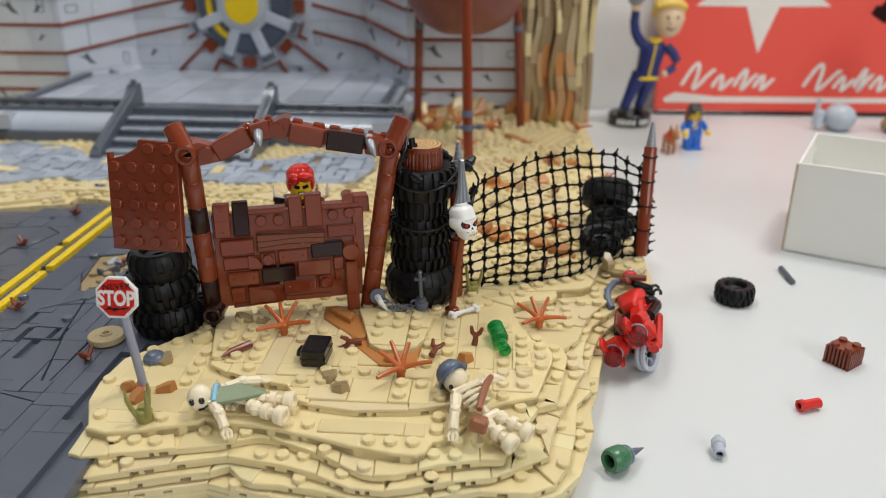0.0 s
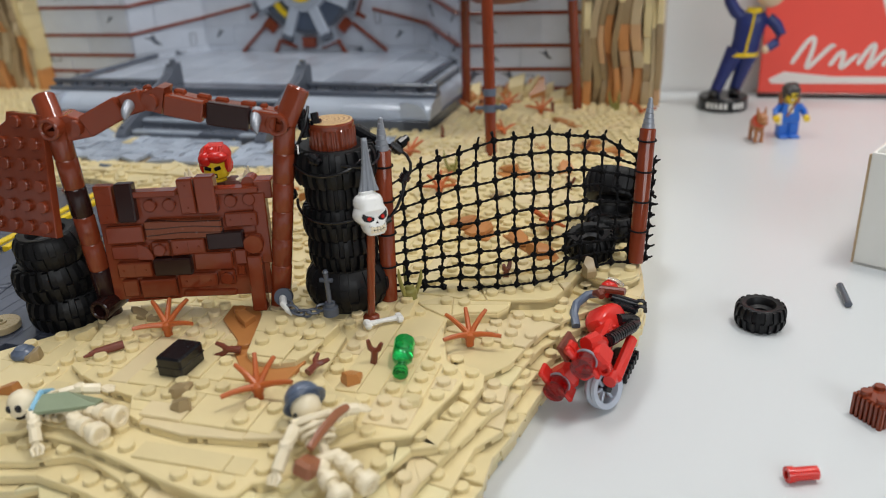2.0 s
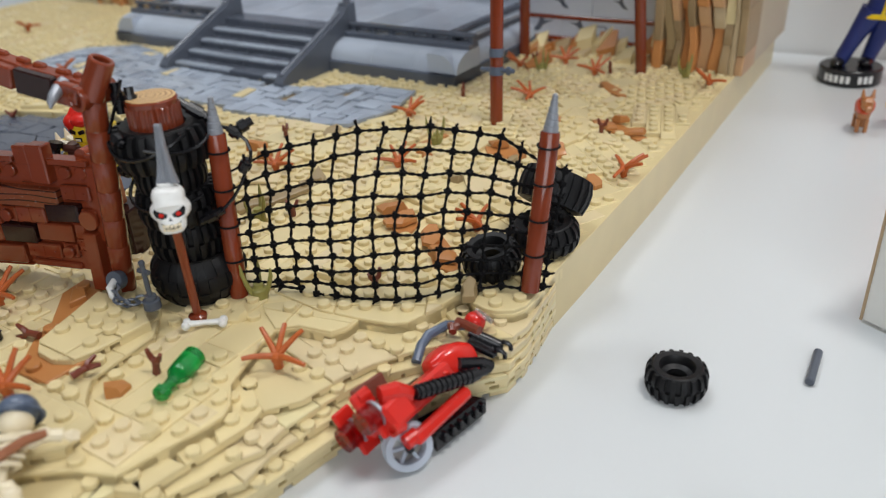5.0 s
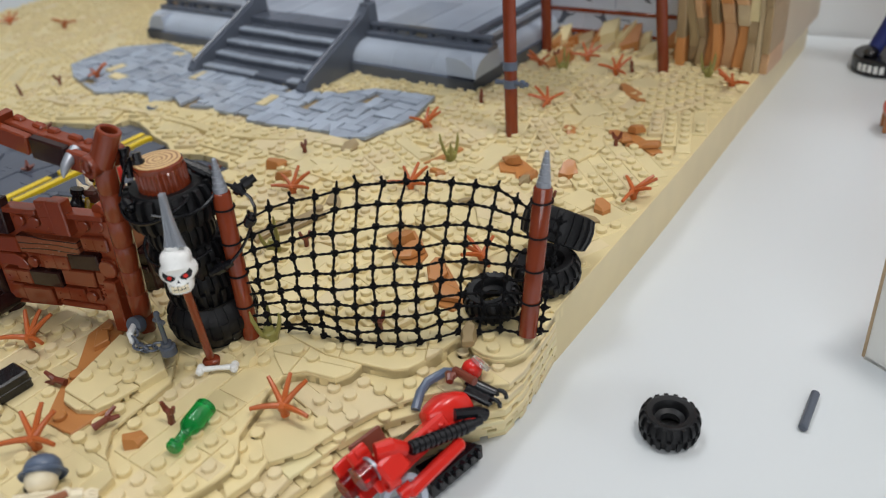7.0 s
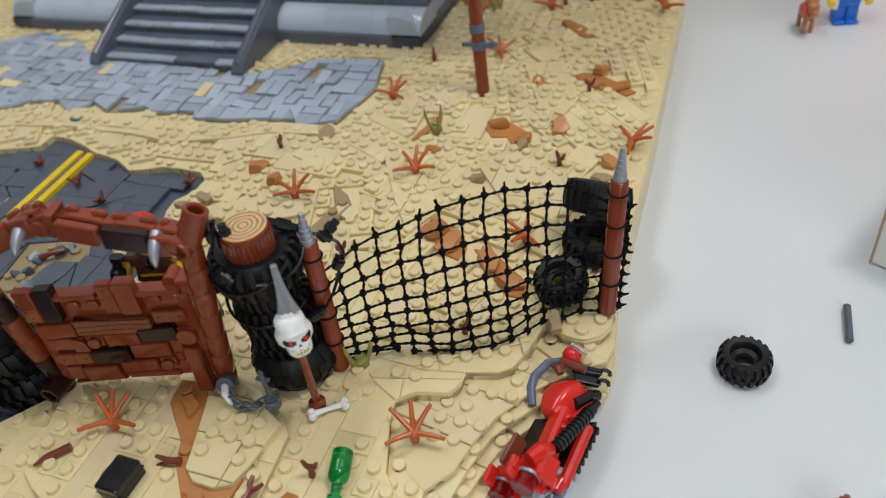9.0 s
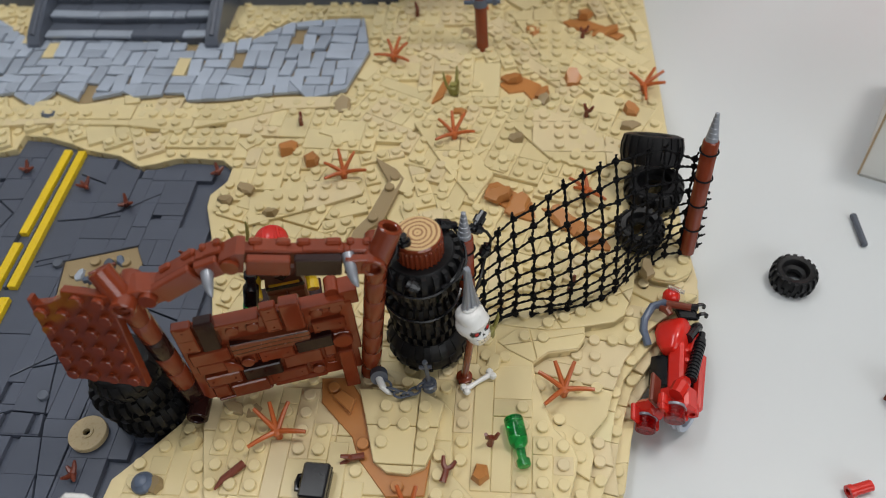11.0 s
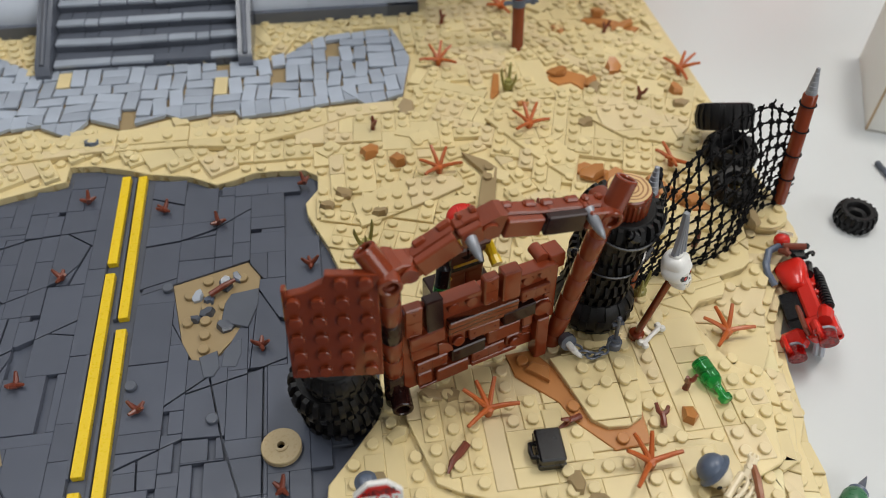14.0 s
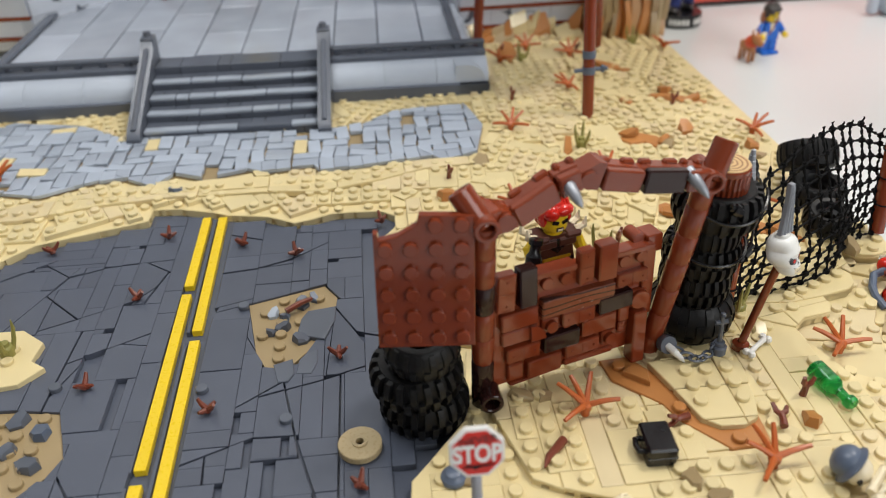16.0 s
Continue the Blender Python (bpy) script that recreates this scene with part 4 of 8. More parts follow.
rr = random.Random(17)
rcells = {(i, j) for i in range(-75, 5) for j in range(-26, 26) for x, y in [grid_to_world(i, j, TURN_MOC, -0.05, 0.30, 0.008)]
          if all(inside(x + dx, y + dy, ROAD_POLY) for dx in (-0.0042, 0.0042) for dy in (-0.0042, 0.0042))
          and not between_lines(x, y) and not any(all(inside(x + dx, y + dy, p) for dx in (-0.004, 0.004) for dy in (-0.004, 0.004)) for p in RUBBLE)}
count = 0
far_tiles = Shape()
for i, j, w, d in packed(rcells, [(4, 4), (2, 4), (4, 2), (6, 2), (2, 2), (4, 4), (2, 6), (1, 4), (4, 1), (3, 4), (2, 3), (1, 2), (2, 1)], rr):
    x, y = grid_to_world(i + (w - 1) / 2, j + (d - 1) / 2, TURN_MOC, -0.05, 0.30)
    if rr.random() < (0.30 if w * d == 1 else (0.05 if w * d == 2 else 0.0)):
        continue
    z = R + rr.choice((0, 0, 0.0001, -0.0002))
    m = pose(x, y, z, rr.uniform(-0.35, 0.35), rr.uniform(-0.35, 0.35), TURN_MOC)
    hw, hd = w * U / 2 - 0.00007, d * U / 2 - 0.00007
    outline = [tuple((m @ Vector((a * hw, b * hd, 0)))[:2]) for a, b in ((-1, -1), (1, -1), (1, 1), (-1, 1))]
    pieces, hit = cracked(outline)
    for poly in RUBBLE:
        if any(inside(*Vector(a).lerp(Vector(b), t), poly) for a, b in zip(outline, outline[1:] + outline[:1]) for t in (0.0, 0.25, 0.5, 0.75)) or any(inside(*a, outline) for a in poly):
            for a, b in zip(poly, poly[1:] + poly[:1]):
                a, b = Vector(a), Vector(b)
                n = Vector((a.y - b.y, b.x - a.x)).normalized()
                cut = []
                for pl in pieces:
                    through_it = any(inside(*a.lerp(b, t / 12), pl) for t in range(13))
                    cut += split_poly(pl, a, n, 0.0003) if through_it else [pl]
                pieces = cut
            pieces = [pl for pl in pieces if not inside(sum(a for a, b in pl) / len(pl), sum(b for a, b in pl) / len(pl), poly)]
            hit = True
    for hx, hy in HOLES:
        if inside(hx, hy, outline):
            a = Vector((hx, hy))
            u = Vector((math.cos(radians(TURN_MOC)), math.sin(radians(TURN_MOC))))
            got = []
            for pl in pieces:
                for half in split_poly(pl, a - Vector((-u.y, u.x)) * 0.002, Vector((-u.y, u.x)), 0.0001):
                    got += split_poly(half, a, u, rr.choice((0.0030, 0.0042))) if inside(hx, hy, half) else [half]
            pieces, hit = got, True
    if not hit and w * d >= 8 and rr.random() < 0.05:
        c = Vector(rr.choice(outline))
        mid = Vector((x, y)).lerp(c, rr.uniform(0.15, 0.45))
        nrm = (c - Vector((x, y))).normalized()
        nrm = Matrix.Rotation(rr.uniform(-0.4, 0.4), 2) @ nrm
        pieces, hit = split_poly(outline, mid, nrm, rr.choice((0.0003, 0.0004, 0.0009))), True
    near_by = x > -0.34 and count < 290
    if not hit:
        me = road_tile(w, d)
        if near_by:
            count += 1
            part("tile", me, None, road, "", m)
        else:
            far_tiles.add([v.co for v in me.vertices], [tuple(p.vertices) for p in me.polygons], m)
        continue
    for pl in pieces:
        lift = rr.choice((0, 0.00015, -0.0003, -0.0001))
        if near_by:
            count += 1
            part("tile", Shape().prism(pl, R - 0.003, z + lift, 0.00016), ROAD, road)
        else:
            far_tiles.prism(pl, R - 0.003, z + lift, 0.00016)
tagged(part("far_road_tiles", far_tiles, ROAD, road), kind="stuff")

# ---- tyres ----
def tyre_meshes(r, w, rows, blocks, bulge, depth):
    """A tyre lying flat, standing on z = 0: a rounded casing, and rows of staggered lugs that wrap over its shoulders."""
    bore, n = r * 0.52, 48

    def reach(z):
        return r * (1 - bulge * abs(2 * z / w - 1) ** 2.4)

    inner = [(bore * 0.62, w * 0.5), (bore * 0.62, w * 0.40), (bore * 0.94, w * 0.32), (bore, w * 0.12), (bore + 0.0006, w * 0.03), (bore + 0.0022, w * 0.015), (r * 0.76, 0.0)]
    crown = [(reach(w * q) - depth, w * q) for q in (0.035, 0.12, 0.25, 0.4, 0.5, 0.6, 0.75, 0.88, 0.965)]
    casing = Shape().lathe(inner + crown + [(a, w - z) for a, z in inner[::-1]], n, None, False)
    tread = Shape()
    span = w * 0.95 / rows
    for k in range(rows):
        zs = [w * 0.025 + span * (k + q) for q in (0.03, 0.35, 0.65, 0.97)]
        for i in range(blocks):
            a0 = 2 * math.pi * (i + (0.5 if k % 2 else 0)) / blocks
            v = []
            for z in zs:
                edge = z in (zs[0], zs[-1])
                top = reach(z) - (0.0002 if edge else 0)
                for rad, q in ((top - depth - 0.0006, 0.04), (top, 0.07), (top, 0.50), (top - depth - 0.0006, 0.53)):
                    a = a0 + q * 2 * math.pi / blocks
                    v.append((rad * math.cos(a), rad * math.sin(a), z))
            f = [(4 * j + e, 4 * j + e + 1, 4 * j + e + 5, 4 * j + e + 4) for j in range(3) for e in range(3)]
            tread.add(v, f + [(3, 2, 1, 0), (12, 13, 14, 15)])
    return casing.mesh("casing", [RUBBER]), tread.mesh("tread", [RUBBER])


TYRES = {}


def tyre(m, r, w, label, group="", rows=2, blocks=20, bulge=0.09, depth=0.0012):
    key = (r, w, rows, blocks, bulge, depth)
    if key not in TYRES:
        TYRES[key] = tyre_meshes(*key)
    ob = thing("tyre", m, label, "tyre", group)
    part("casing", TYRES[key][0], None, ob)
    part("tread", TYRES[key][1], None, ob)
    return ob


ST = "tyres stacked beside the gate"
tyre(pose(-0.1205, 0.3090, R), 0.0162, 0.0140, "black rubber toy tyre at the foot of a stack", ST, 2, 20, 0.13, 0.0021)
tyre(pose(-0.1225, 0.3090, R + 0.0138, 4, -4, 11), 0.0164, 0.0140, "black rubber toy tyre lying in a stack", ST, 2, 20, 0.13, 0.0021)
tyre(pose(-0.1205, 0.3068, R + 0.0272, 5, -3, 8), 0.0132, 0.0130, "smaller black rubber toy tyre on top of a stack", ST, 2, 17, 0.16, 0.0007)
ST2 = "tyres stacked under the log"
tyre(pose(-0.0100, 0.3330, G), 0.0172, 0.0180, "fat black rubber toy tyre at the foot of a stack", ST2, 3, 15, 0.24, 0.0007)
tyre(pose(-0.0105, 0.3325, G + 0.0175), 0.0138, 0.0130, "black rubber toy tyre lying in a stack", ST2, 2, 23, 0.08, 0.0021)
tyre(pose(-0.0105, 0.3315, G + 0.0305, 0, 0, 9), 0.0144, 0.0130, "black rubber toy tyre lying in a stack", ST2, 2, 23, 0.08, 0.0021)
tyre(pose(-0.0100, 0.3300, G + 0.0433), 0.0122, 0.0092, "narrow black rubber toy tyre lying in a stack", ST2, 1, 26, 0.06, 0.0014)
tyre(pose(-0.0095, 0.3290, G + 0.0525, 1, 1, 4), 0.0160, 0.0140, "wide black rubber toy tyre on top of a stack", ST2, 2, 22, 0.10, 0.0021)
ST3 = "tyres heaped behind the net"
tyre(pose(0.0840, 0.3865, G + 0.001, 10, -4, 0), 0.0112, 0.0110, "small black rubber toy tyre lying behind the net", ST3, 2, 20, 0.14, 0.0012)
tyre(pose(0.0945, 0.4115, G + 0.0006, 2, -3, 0), 0.0140, 0.0112, "black rubber toy tyre leaning in a heap", ST3, 2, 20, 0.14, 0.0012)
tyre(pose(0.0930, 0.4200, G + 0.0138, -36, 8, 0), 0.0146, 0.0138, "black rubber toy tyre on top of a heap", ST3, 1, 20, 0.08, 0.0009)
tyre(pose(0.1556, 0.3765, 0), 0.0105, 0.0102, "black rubber toy tyre lying on the white table", "", 2, 18, 0.10, 0.0011)

log = thing("log", pose(-0.0088, 0.3278, G + 0.0635), "brown log piece with a ringed end on the tyre stack", "log")
bark = []
for z, rad in ((0, 0.0082), (0.0006, 0.0086), (0.0092, 0.0086), (0.0096, 0.0082), (0.0112, 0.0083), (0.0118, 0.0078)):
    bark += [((rad - (0.0006 if i % 4 > 1 and 0 < z < 0.0095 else 0)) * math.cos(2 * math.pi * i / 120), (rad - (0.0006 if i % 4 > 1 and 0 < z < 0.0095 else 0)) * math.sin(2 * math.pi * i / 120), z) for i in range(120)]
sh = Shape().add(bark, [(j * 120 + i, j * 120 + (i + 1) % 120, (j + 1) * 120 + (i + 1) % 120, (j + 1) * 120 + i) for j in range(5) for i in range(120)] + [tuple(range(600, 720))])
part("bark", sh, BROWN, log)
part("cut_end", Shape().lathe([(0.0079, 0.0118), (0.0077, 0.0121), (0.0, 0.0121)], 32), LOG_END, log, "tan printed growth rings")

# ---- scrap gate ----
gate = thing("scrap_gate", pose(0, 0, 0), "reddish-brown gate of scrap boards with a chained arch", "gate")
A0, A1 = Vector((-0.1000, 0.3060, G)), Vector((-0.1010, 0.3010, 0.1030))
B0, B1 = Vector((-0.0340, 0.3180, G)), Vector((-0.0218, 0.3165, 0.1020))


def jointed_post(p, q, mats):
    """A post of stacked round bricks with seams."""
    d = q - p
    n = len(mats)
    for k, mt in enumerate(mats):
        a, b = p + d * (k / n), p + d * ((k + 1) / n)
        u = d.normalized()
        m = Matrix.Translation(a) @ u.to_track_quat("Z", "Y").to_matrix().to_4x4()
        l = (b - a).length
        part("post_segment", Shape().lathe([(0.0036, 0), (0.0039, 0.0006), (0.0039, l - 0.0006), (0.0036, l)], 20, m), mt, gate)


jointed_post(A0, A1, [DARK_BROWN, DARK_BROWN, BROWN, BROWN, DARK_BROWN, BROWN, BROWN])
jointed_post(B0, B1, [BROWN] * 7)


def pin_sleeve(p, q):
    """A hollow pin connector."""
    p, q = Vector(p), Vector(q)
    m = Matrix.Translation(p) @ (q - p).to_track_quat("Z", "Y").to_matrix().to_4x4()
    l = (q - p).length
    return Shape().lathe([(0.0025, 0.0060), (0.0025, 0.0004), (0.0029, 0), (0.0037, 0), (0.0041, 0.0004), (0.0041, l - 0.0004), (0.0037, l), (0.0029, l), (0.0025, l - 0.0004), (0.0025, l - 0.0060)], 20, m, True)


for p, q in (((-0.1010, 0.3005, 0.1025), (-0.1075, 0.3060, 0.1130)), ((-0.1010, 0.2960, 0.1036), (-0.1010, 0.3110, 0.1036)),
             ((-0.0215, 0.3155, 0.1015), (-0.0160, 0.3190, 0.1135)), ((-0.0225, 0.3105, 0.1022), (-0.0225, 0.3250, 0.1022)),
             ((-0.0985, 0.2965, 0.0325), (-0.0985, 0.3090, 0.0325))):
    part("pin_joint", pin_sleeve(p, q), BROWN if p[2] > 0.05 else DARK_BROWN, gate)


def along(p, q, h, d, ch=0.0004):
    """A block from p to q with height h and depth d."""
    p, q = Vector(p), Vector(q)
    v = q - p
    l = v.length
    x = v.normalized()
    y = Vector((0, 0, 1)).cross(x).normalized()
    z = x.cross(y)
    m = Matrix((x, y, z)).transposed().to_4x4()
    m.translation = (p + q) / 2
    return Shape().box((0, 0, 0), (l, d, h), ch, m)


ARCH = [(-0.1000, 0.3035, 0.1030), (-0.0915, 0.3060, 0.1040), (-0.0770, 0.3090, 0.1110), (-0.0690, 0.3105, 0.1130), (-0.0625, 0.3112, 0.1115), (-0.0480, 0.3130, 0.1080),
        (-0.0320, 0.3150, 0.1052), (-0.0230, 0.3160, 0.1035)]
AM = [BROWN, BROWN, BROWN, BROWN, BROWN, DARK_BROWN, BROWN]


def wedge(p, q, h0, h1, d):
    """A slope brick from p to q whose height falls from h0 to h1."""
    p, q = Vector(p), Vector(q)
    x = (q - p).normalized()
    y = Vector((0, 0, 1)).cross(x).normalized()
    z = x.cross(y)
    l = (q - p).length
    m = Matrix((x, z, -y)).transposed().to_4x4()
    m.translation = p
    prof = [(0, -h0 * 0.5), (l, -h0 * 0.5), (l, h1 - h0 * 0.5), (l * 0.35, h0 * 0.5), (0, h0 * 0.5)]
    return Shape().prism(prof, -d / 2, d / 2, 0.0004, m)


for k in range(len(ARCH) - 1):
    p, q = Vector(ARCH[k]), Vector(ARCH[k + 1])
    back, front = Vector((0, 0.0022, -0.0014)), Vector((0, -0.0030, -0.0012))
    if k in (0, 3):
        a, b = (p, q) if k == 0 else (q, p)
        part("arch_slope", wedge(a + Vector((0, 0.0006, -0.0004)), b.lerp(a, -0.15) + Vector((0, 0.0006, 0)), 0.0092, 0.0050, 0.0082), BROWN, gate)
        continue
    part("arch_block", along(p.lerp(q, -0.06) + back, p.lerp(q, 0.98) + back, 0.0062, 0.0046, 0.0005), BROWN, gate)
    part("arch_tile", along(p.lerp(q, 0.05) + front, p.lerp(q, 0.97) + front, 0.0082 if k in (1, 5) else 0.0074, 0.0032, 0.0005), AM[k], gate)
    for u0, u1 in ((0.06, 0.34), (0.62, 0.94)):
        up = Vector((0, 0.0040, 0.0006))
        part("arch_link", along(p.lerp(q, u0) + up, p.lerp(q, u1) + up, 0.0050, 0.0030, 0.0007), BROWN, gate)
    part("arch_plate", along(p.lerp(q, 0.18) + back + Vector((0, 0.0008, 0.0026)), p.lerp(q, 0.90) + back + Vector((0, 0.0008, 0.0024)), 0.0018, 0.0056, 0.0004), BROWN, gate)
for c in ((-0.0940, 0.3030, 0.1030), (-0.0665, 0.3090, 0.1110)):
    part("arch_hinge", Shape().rod((c[0], c[1] - 0.003, c[2]), (c[0], c[1] + 0.007, c[2]), 0.0030, n=16), BROWN, gate)
for c, e in (((-0.0740, 0.3080, 0.1113), (-0.0715, 0.2982, 0.1070)), ((-0.0305, 0.3145, 0.1062), (-0.0271, 0.3048, 0.1008))):
    c, e = Vector(c), Vector(e)
    pts = [c.lerp(e, t) + Vector((0, -0.0016 * math.sin(math.pi * t), 0)) for t in (0, 0.25, 0.5, 0.75, 1)]
    part("horn", Shape().tube(pts, [0.0021, 0.0020, 0.0017, 0.0012, 0.0003], 12), SILVER, gate, "grey curved horn tip")

GA = 12.5
GM = pose(-0.0968, 0.3015, 0, -3.5, 0, GA)
PANEL = [  # x0, x1, z0, z1 in millimetres, proud, kind
    (0.5, 8.2, 33.8, 51.0, 1.6, "tile2"), (8.3, 15.8, 34.5, 51.4, 2.2, "dark"), (31.4, 38.2, 36.4, 52.2, 1.4, "tile2"), (38.3, 46.4, 36.8, 53.2, 2.6, "plain"),
    (1.9, 16.9, 25.2, 33.5, 1.4, "plain"), (17.1, 46.8, 26.2, 35.4, 1.8, "plank"), (47.2, 60.5, 30.2, 37.2, 1.2, "tile2"),
    (2.5, 17.6, 18.0, 25.0, 0.8, "curve"), (17.8, 25.4, 18.6, 26.0, 0.6, "stud"), (25.6, 39.4, 19.4, 27.0, 1.4, "tile2"), (39.6, 54.4, 21.2, 29.4, 2.0, "dark"), (54.6, 62.0, 22.2, 30.6, 0.8, "round"),
    (3.8, 17.8, 10.2, 17.8, 1.4, "tile2"), (18.0, 33.2, 10.6, 19.2, 2.0, "dark"), (33.4, 48.8, 12.0, 20.6, 1.2, "plain"), (48.9, 54.5, 13.6, 21.2, 0.8, "plain"),
    (4.4, 11.4, 1.4, 10.0, 1.0, "plain"), (11.6, 26.2, 1.0, 10.2, 1.8, "plain"), (26.8, 42.0, 4.4, 11.6, 1.4, "tile2"), (42.1, 49.0, 5.0, 12.2, 0.8, "stud"), (49.2, 53.0, 8.6, 14.4, 0.6, "tile2"),
    (55.0, 61.4, -1.0, 22.4, 3.0, "plain"), (5.0, 27.0, -0.6, 1.0, 0.6, "plain"), (27.2, 48.6, -0.2, 3.6, 0.4, "plain")]
Z0 = 0.0285
part("backing", Shape().box((0.032, 0.0028, Z0 + 0.0258), (0.062, 0.0042, 0.0416), 0.0003, GM), BROWN, gate)
part("backing_rim", Shape().box((0.0235, 0.0010, Z0 + 0.0475), (0.0165, 0.0060, 0.0022), 0.0003, GM).box((0.0530, 0.0010, Z0 + 0.0474), (0.0190, 0.0060, 0.0022), 0.0003, GM), BROWN, gate)
part("corner_block", Shape().box((0.0640, 0.004, Z0 + 0.0470), (0.0066, 0.008, 0.0070), 0.0004, GM).rod(GM @ Vector((0.0585, 0.0015, Z0 + 0.0492)), GM @ Vector((0.0585, 0.0085, Z0 + 0.0492)), 0.0026, n=16), BROWN, gate)
part("side_strip", Shape().box((0.0620, 0.002, Z0 + 0.0320), (0.0050, 0.0050, 0.0280), 0.0004, GM), BROWN, gate)
gr = random.Random(2)
for x0, x1, z0, z1, pr_, kind_ in PANEL:
    if x0 < 53:
        x0, x1, z0, z1 = x0 + 1.0, x1 + 1.0, 5 + 0.924 * z0, 5 + 0.924 * z1
    x0, x1, z0, z1, pr_ = (a / 1000 for a in (x0, x1, z0, z1, pr_ * 1.3))
    c = ((x0 + x1) / 2, -pr_ / 2 + 0.001, Z0 + (z0 + z1) / 2)
    tilt = pose(c[0], c[1], c[2], gr.uniform(-3.0, 3.5), gr.uniform(-2.0, 1.0), gr.uniform(-2.4, 2.4))
    sh = Shape().box((0, 0, 0), (x1 - x0 - 0.0009, pr_ + 0.002, z1 - z0 - 0.0009), 0.0005, GM @ tilt)
    fr = -pr_ / 2 - 0.001
    if kind_ == "stud":
        mm = GM @ tilt @ pose(0, fr, 0, 90, 0, 0)
        sh.stud(0, 0, 0, 14, mm)
    if kind_ == "tile2":
        for s in (-1, 1):
            wide = x1 - x0 > z1 - z0
            sh.ball((s * (x1 - x0) * 0.3 if wide else 0, fr, 0 if wide else s * (z1 - z0) * 0.3), 0.00045, 6, GM @ tilt)
            sh.box((s * (x1 - x0) * 0.36 if wide else 0, fr, -(z1 - z0) * 0.38 if wide else s * (z1 - z0) * 0.41), (0.0022 if wide else 0.0034, 0.0005, 0.0004), 0.0001, GM @ tilt)
        sh.box((0, fr, 0), (0.0003, 0.0003, (z1 - z0) * 0.8) if wide else ((x1 - x0) * 0.8, 0.0003, 0.0003), 0, GM @ tilt)
    if kind_ == "curve":
        mm = GM @ tilt @ pose((x1 - x0) * 0.22, fr, -(z1 - z0) * 0.45, 90, 0, 0)
        sh.prism([(0, 0)] + [(0.0058 * math.cos(t), 0.0062 * math.sin(t)) for t in (0, 0.3, 0.6, 0.9, 1.2, 1.57)], 0, 0.0012, 0.0002, mm)
    if kind_ == "round":
        mm = GM @ tilt @ pose(0, fr, 0, 90, 0, 0)
        sh.lathe([(0.0039, 0), (0.0039, 0.001), (0.0036, 0.0014), (0, 0.0014)], 20, mm)
    part("plank" if kind_ == "plank" else "board", sh, DARK_BROWN if kind_ == "dark" else (PLANK if kind_ == "plank" else BROWN), gate, "dark brown wood-grained plank" if kind_ == "plank" else ("very dark brown smooth board" if kind_ == "dark" else ""))
for x, z in ((0.0212, 0.0428), (0.0285, 0.0428), (0.0515, 0.0432), (0.0585, 0.0436)):
    part("stud", Shape().stud(0, 0, 0, 14, GM @ pose(x, 0.0008, Z0 + z, 90, 0, 0)), BROWN, gate)

# studded plate in front of the left post
SM = pose(-0.1350, 0.3003, 0.0637, -8, 0, -9.4) @ Matrix.Scale(0.953, 4)
plate_sh = Shape()
outline = [(0, 0), (0.032, 0), (0.032, 0.0468), (0.0150, 0.0474), (0.0140, 0.0440), (0.0080, 0.0405), (0.0020, 0.0390), (0.0018, 0.0415), (0.0004, 0.0415)]
plate_sh.prism(outline, 0, PL, 0.0003, SM @ pose(0, 0, 0, 90, 0, 0))
part("studded_plate", plate_sh, BROWN, gate)
for i in range(4):
    for j in range(6):
        if j < 5 or i > 1:
            part("stud", Shape().stud(0.004 + i * U, 0.004 + j * U, PL, 16, SM @ pose(0, 0, 0, 90, 0, 0)), BROWN, gate)

# ---- net between two spiked posts ----
def spiked_post(p, q, label):
    p, q = Vector(p), Vector(q)
    th = thing("net_post", pose(*p), label, "post", "posts that hold the net")
    d = q - p
    m = d.to_track_quat("Z", "Y").to_matrix().to_4x4()
    l = d.length
    part("shaft", Shape().lathe([(0.0033, 0), (0.0033, l - 0.0130), (0.0030, l - 0.0125)], 18, m), BROWN, th)
    prof = []
    for k in range(6):
        r0 = 0.0026 - k * 0.00032
        z = l - 0.0125 + k * 0.00205
        prof += [(r0, z), (r0 - 0.00012, z + 0.0018), (r0 - 0.0005, z + 0.0020)]
    part("spike", Shape().lathe(prof + [(0.0002, l)], 16, m), SILVER, th, "flat silver ribbed spike")
    return th


PLB, PLT = (0.0060, 0.3345, G), (0.0068, 0.3380, 0.0985)
PRB, PRT = (0.1030, 0.3755, G + 0.0026), (0.1060, 0.3890, 0.0945)
spiked_post(PLB, PLT, "brown post with silver spike at the tyre stack")
spiked_post(PRB, PRT, "brown post with silver spike at the table edge")

net = thing("rope_net", pose(0, 0, 0), "black knotted twine net sagging between two posts", "net")
NX, NY = 16, 10
T_EDGE = [(0.0075, 0.3365, 0.0715), (0.0180, 0.3460, 0.0765), (0.0270, 0.3530, 0.0795), (0.0350, 0.3570, 0.0812), (0.0480, 0.3660, 0.0828), (0.0620, 0.3745, 0.0824), (0.0760, 0.3820, 0.0810), (0.0890, 0.3868, 0.0776),
          (0.0985, 0.3890, 0.0718), (0.1090, 0.3915, 0.0670)]
B_EDGE = [(0.0070, 0.3335, 0.0285), (0.0160, 0.3410, 0.0268), (0.0260, 0.3455, 0.0262), (0.0400, 0.3465, 0.0262), (0.0520, 0.3475, 0.0262), (0.0660, 0.3530, 0.0265), (0.0790, 0.3660, 0.0270), (0.0920, 0.3732, 0.0275), (0.1070, 0.3775, 0.0285)]


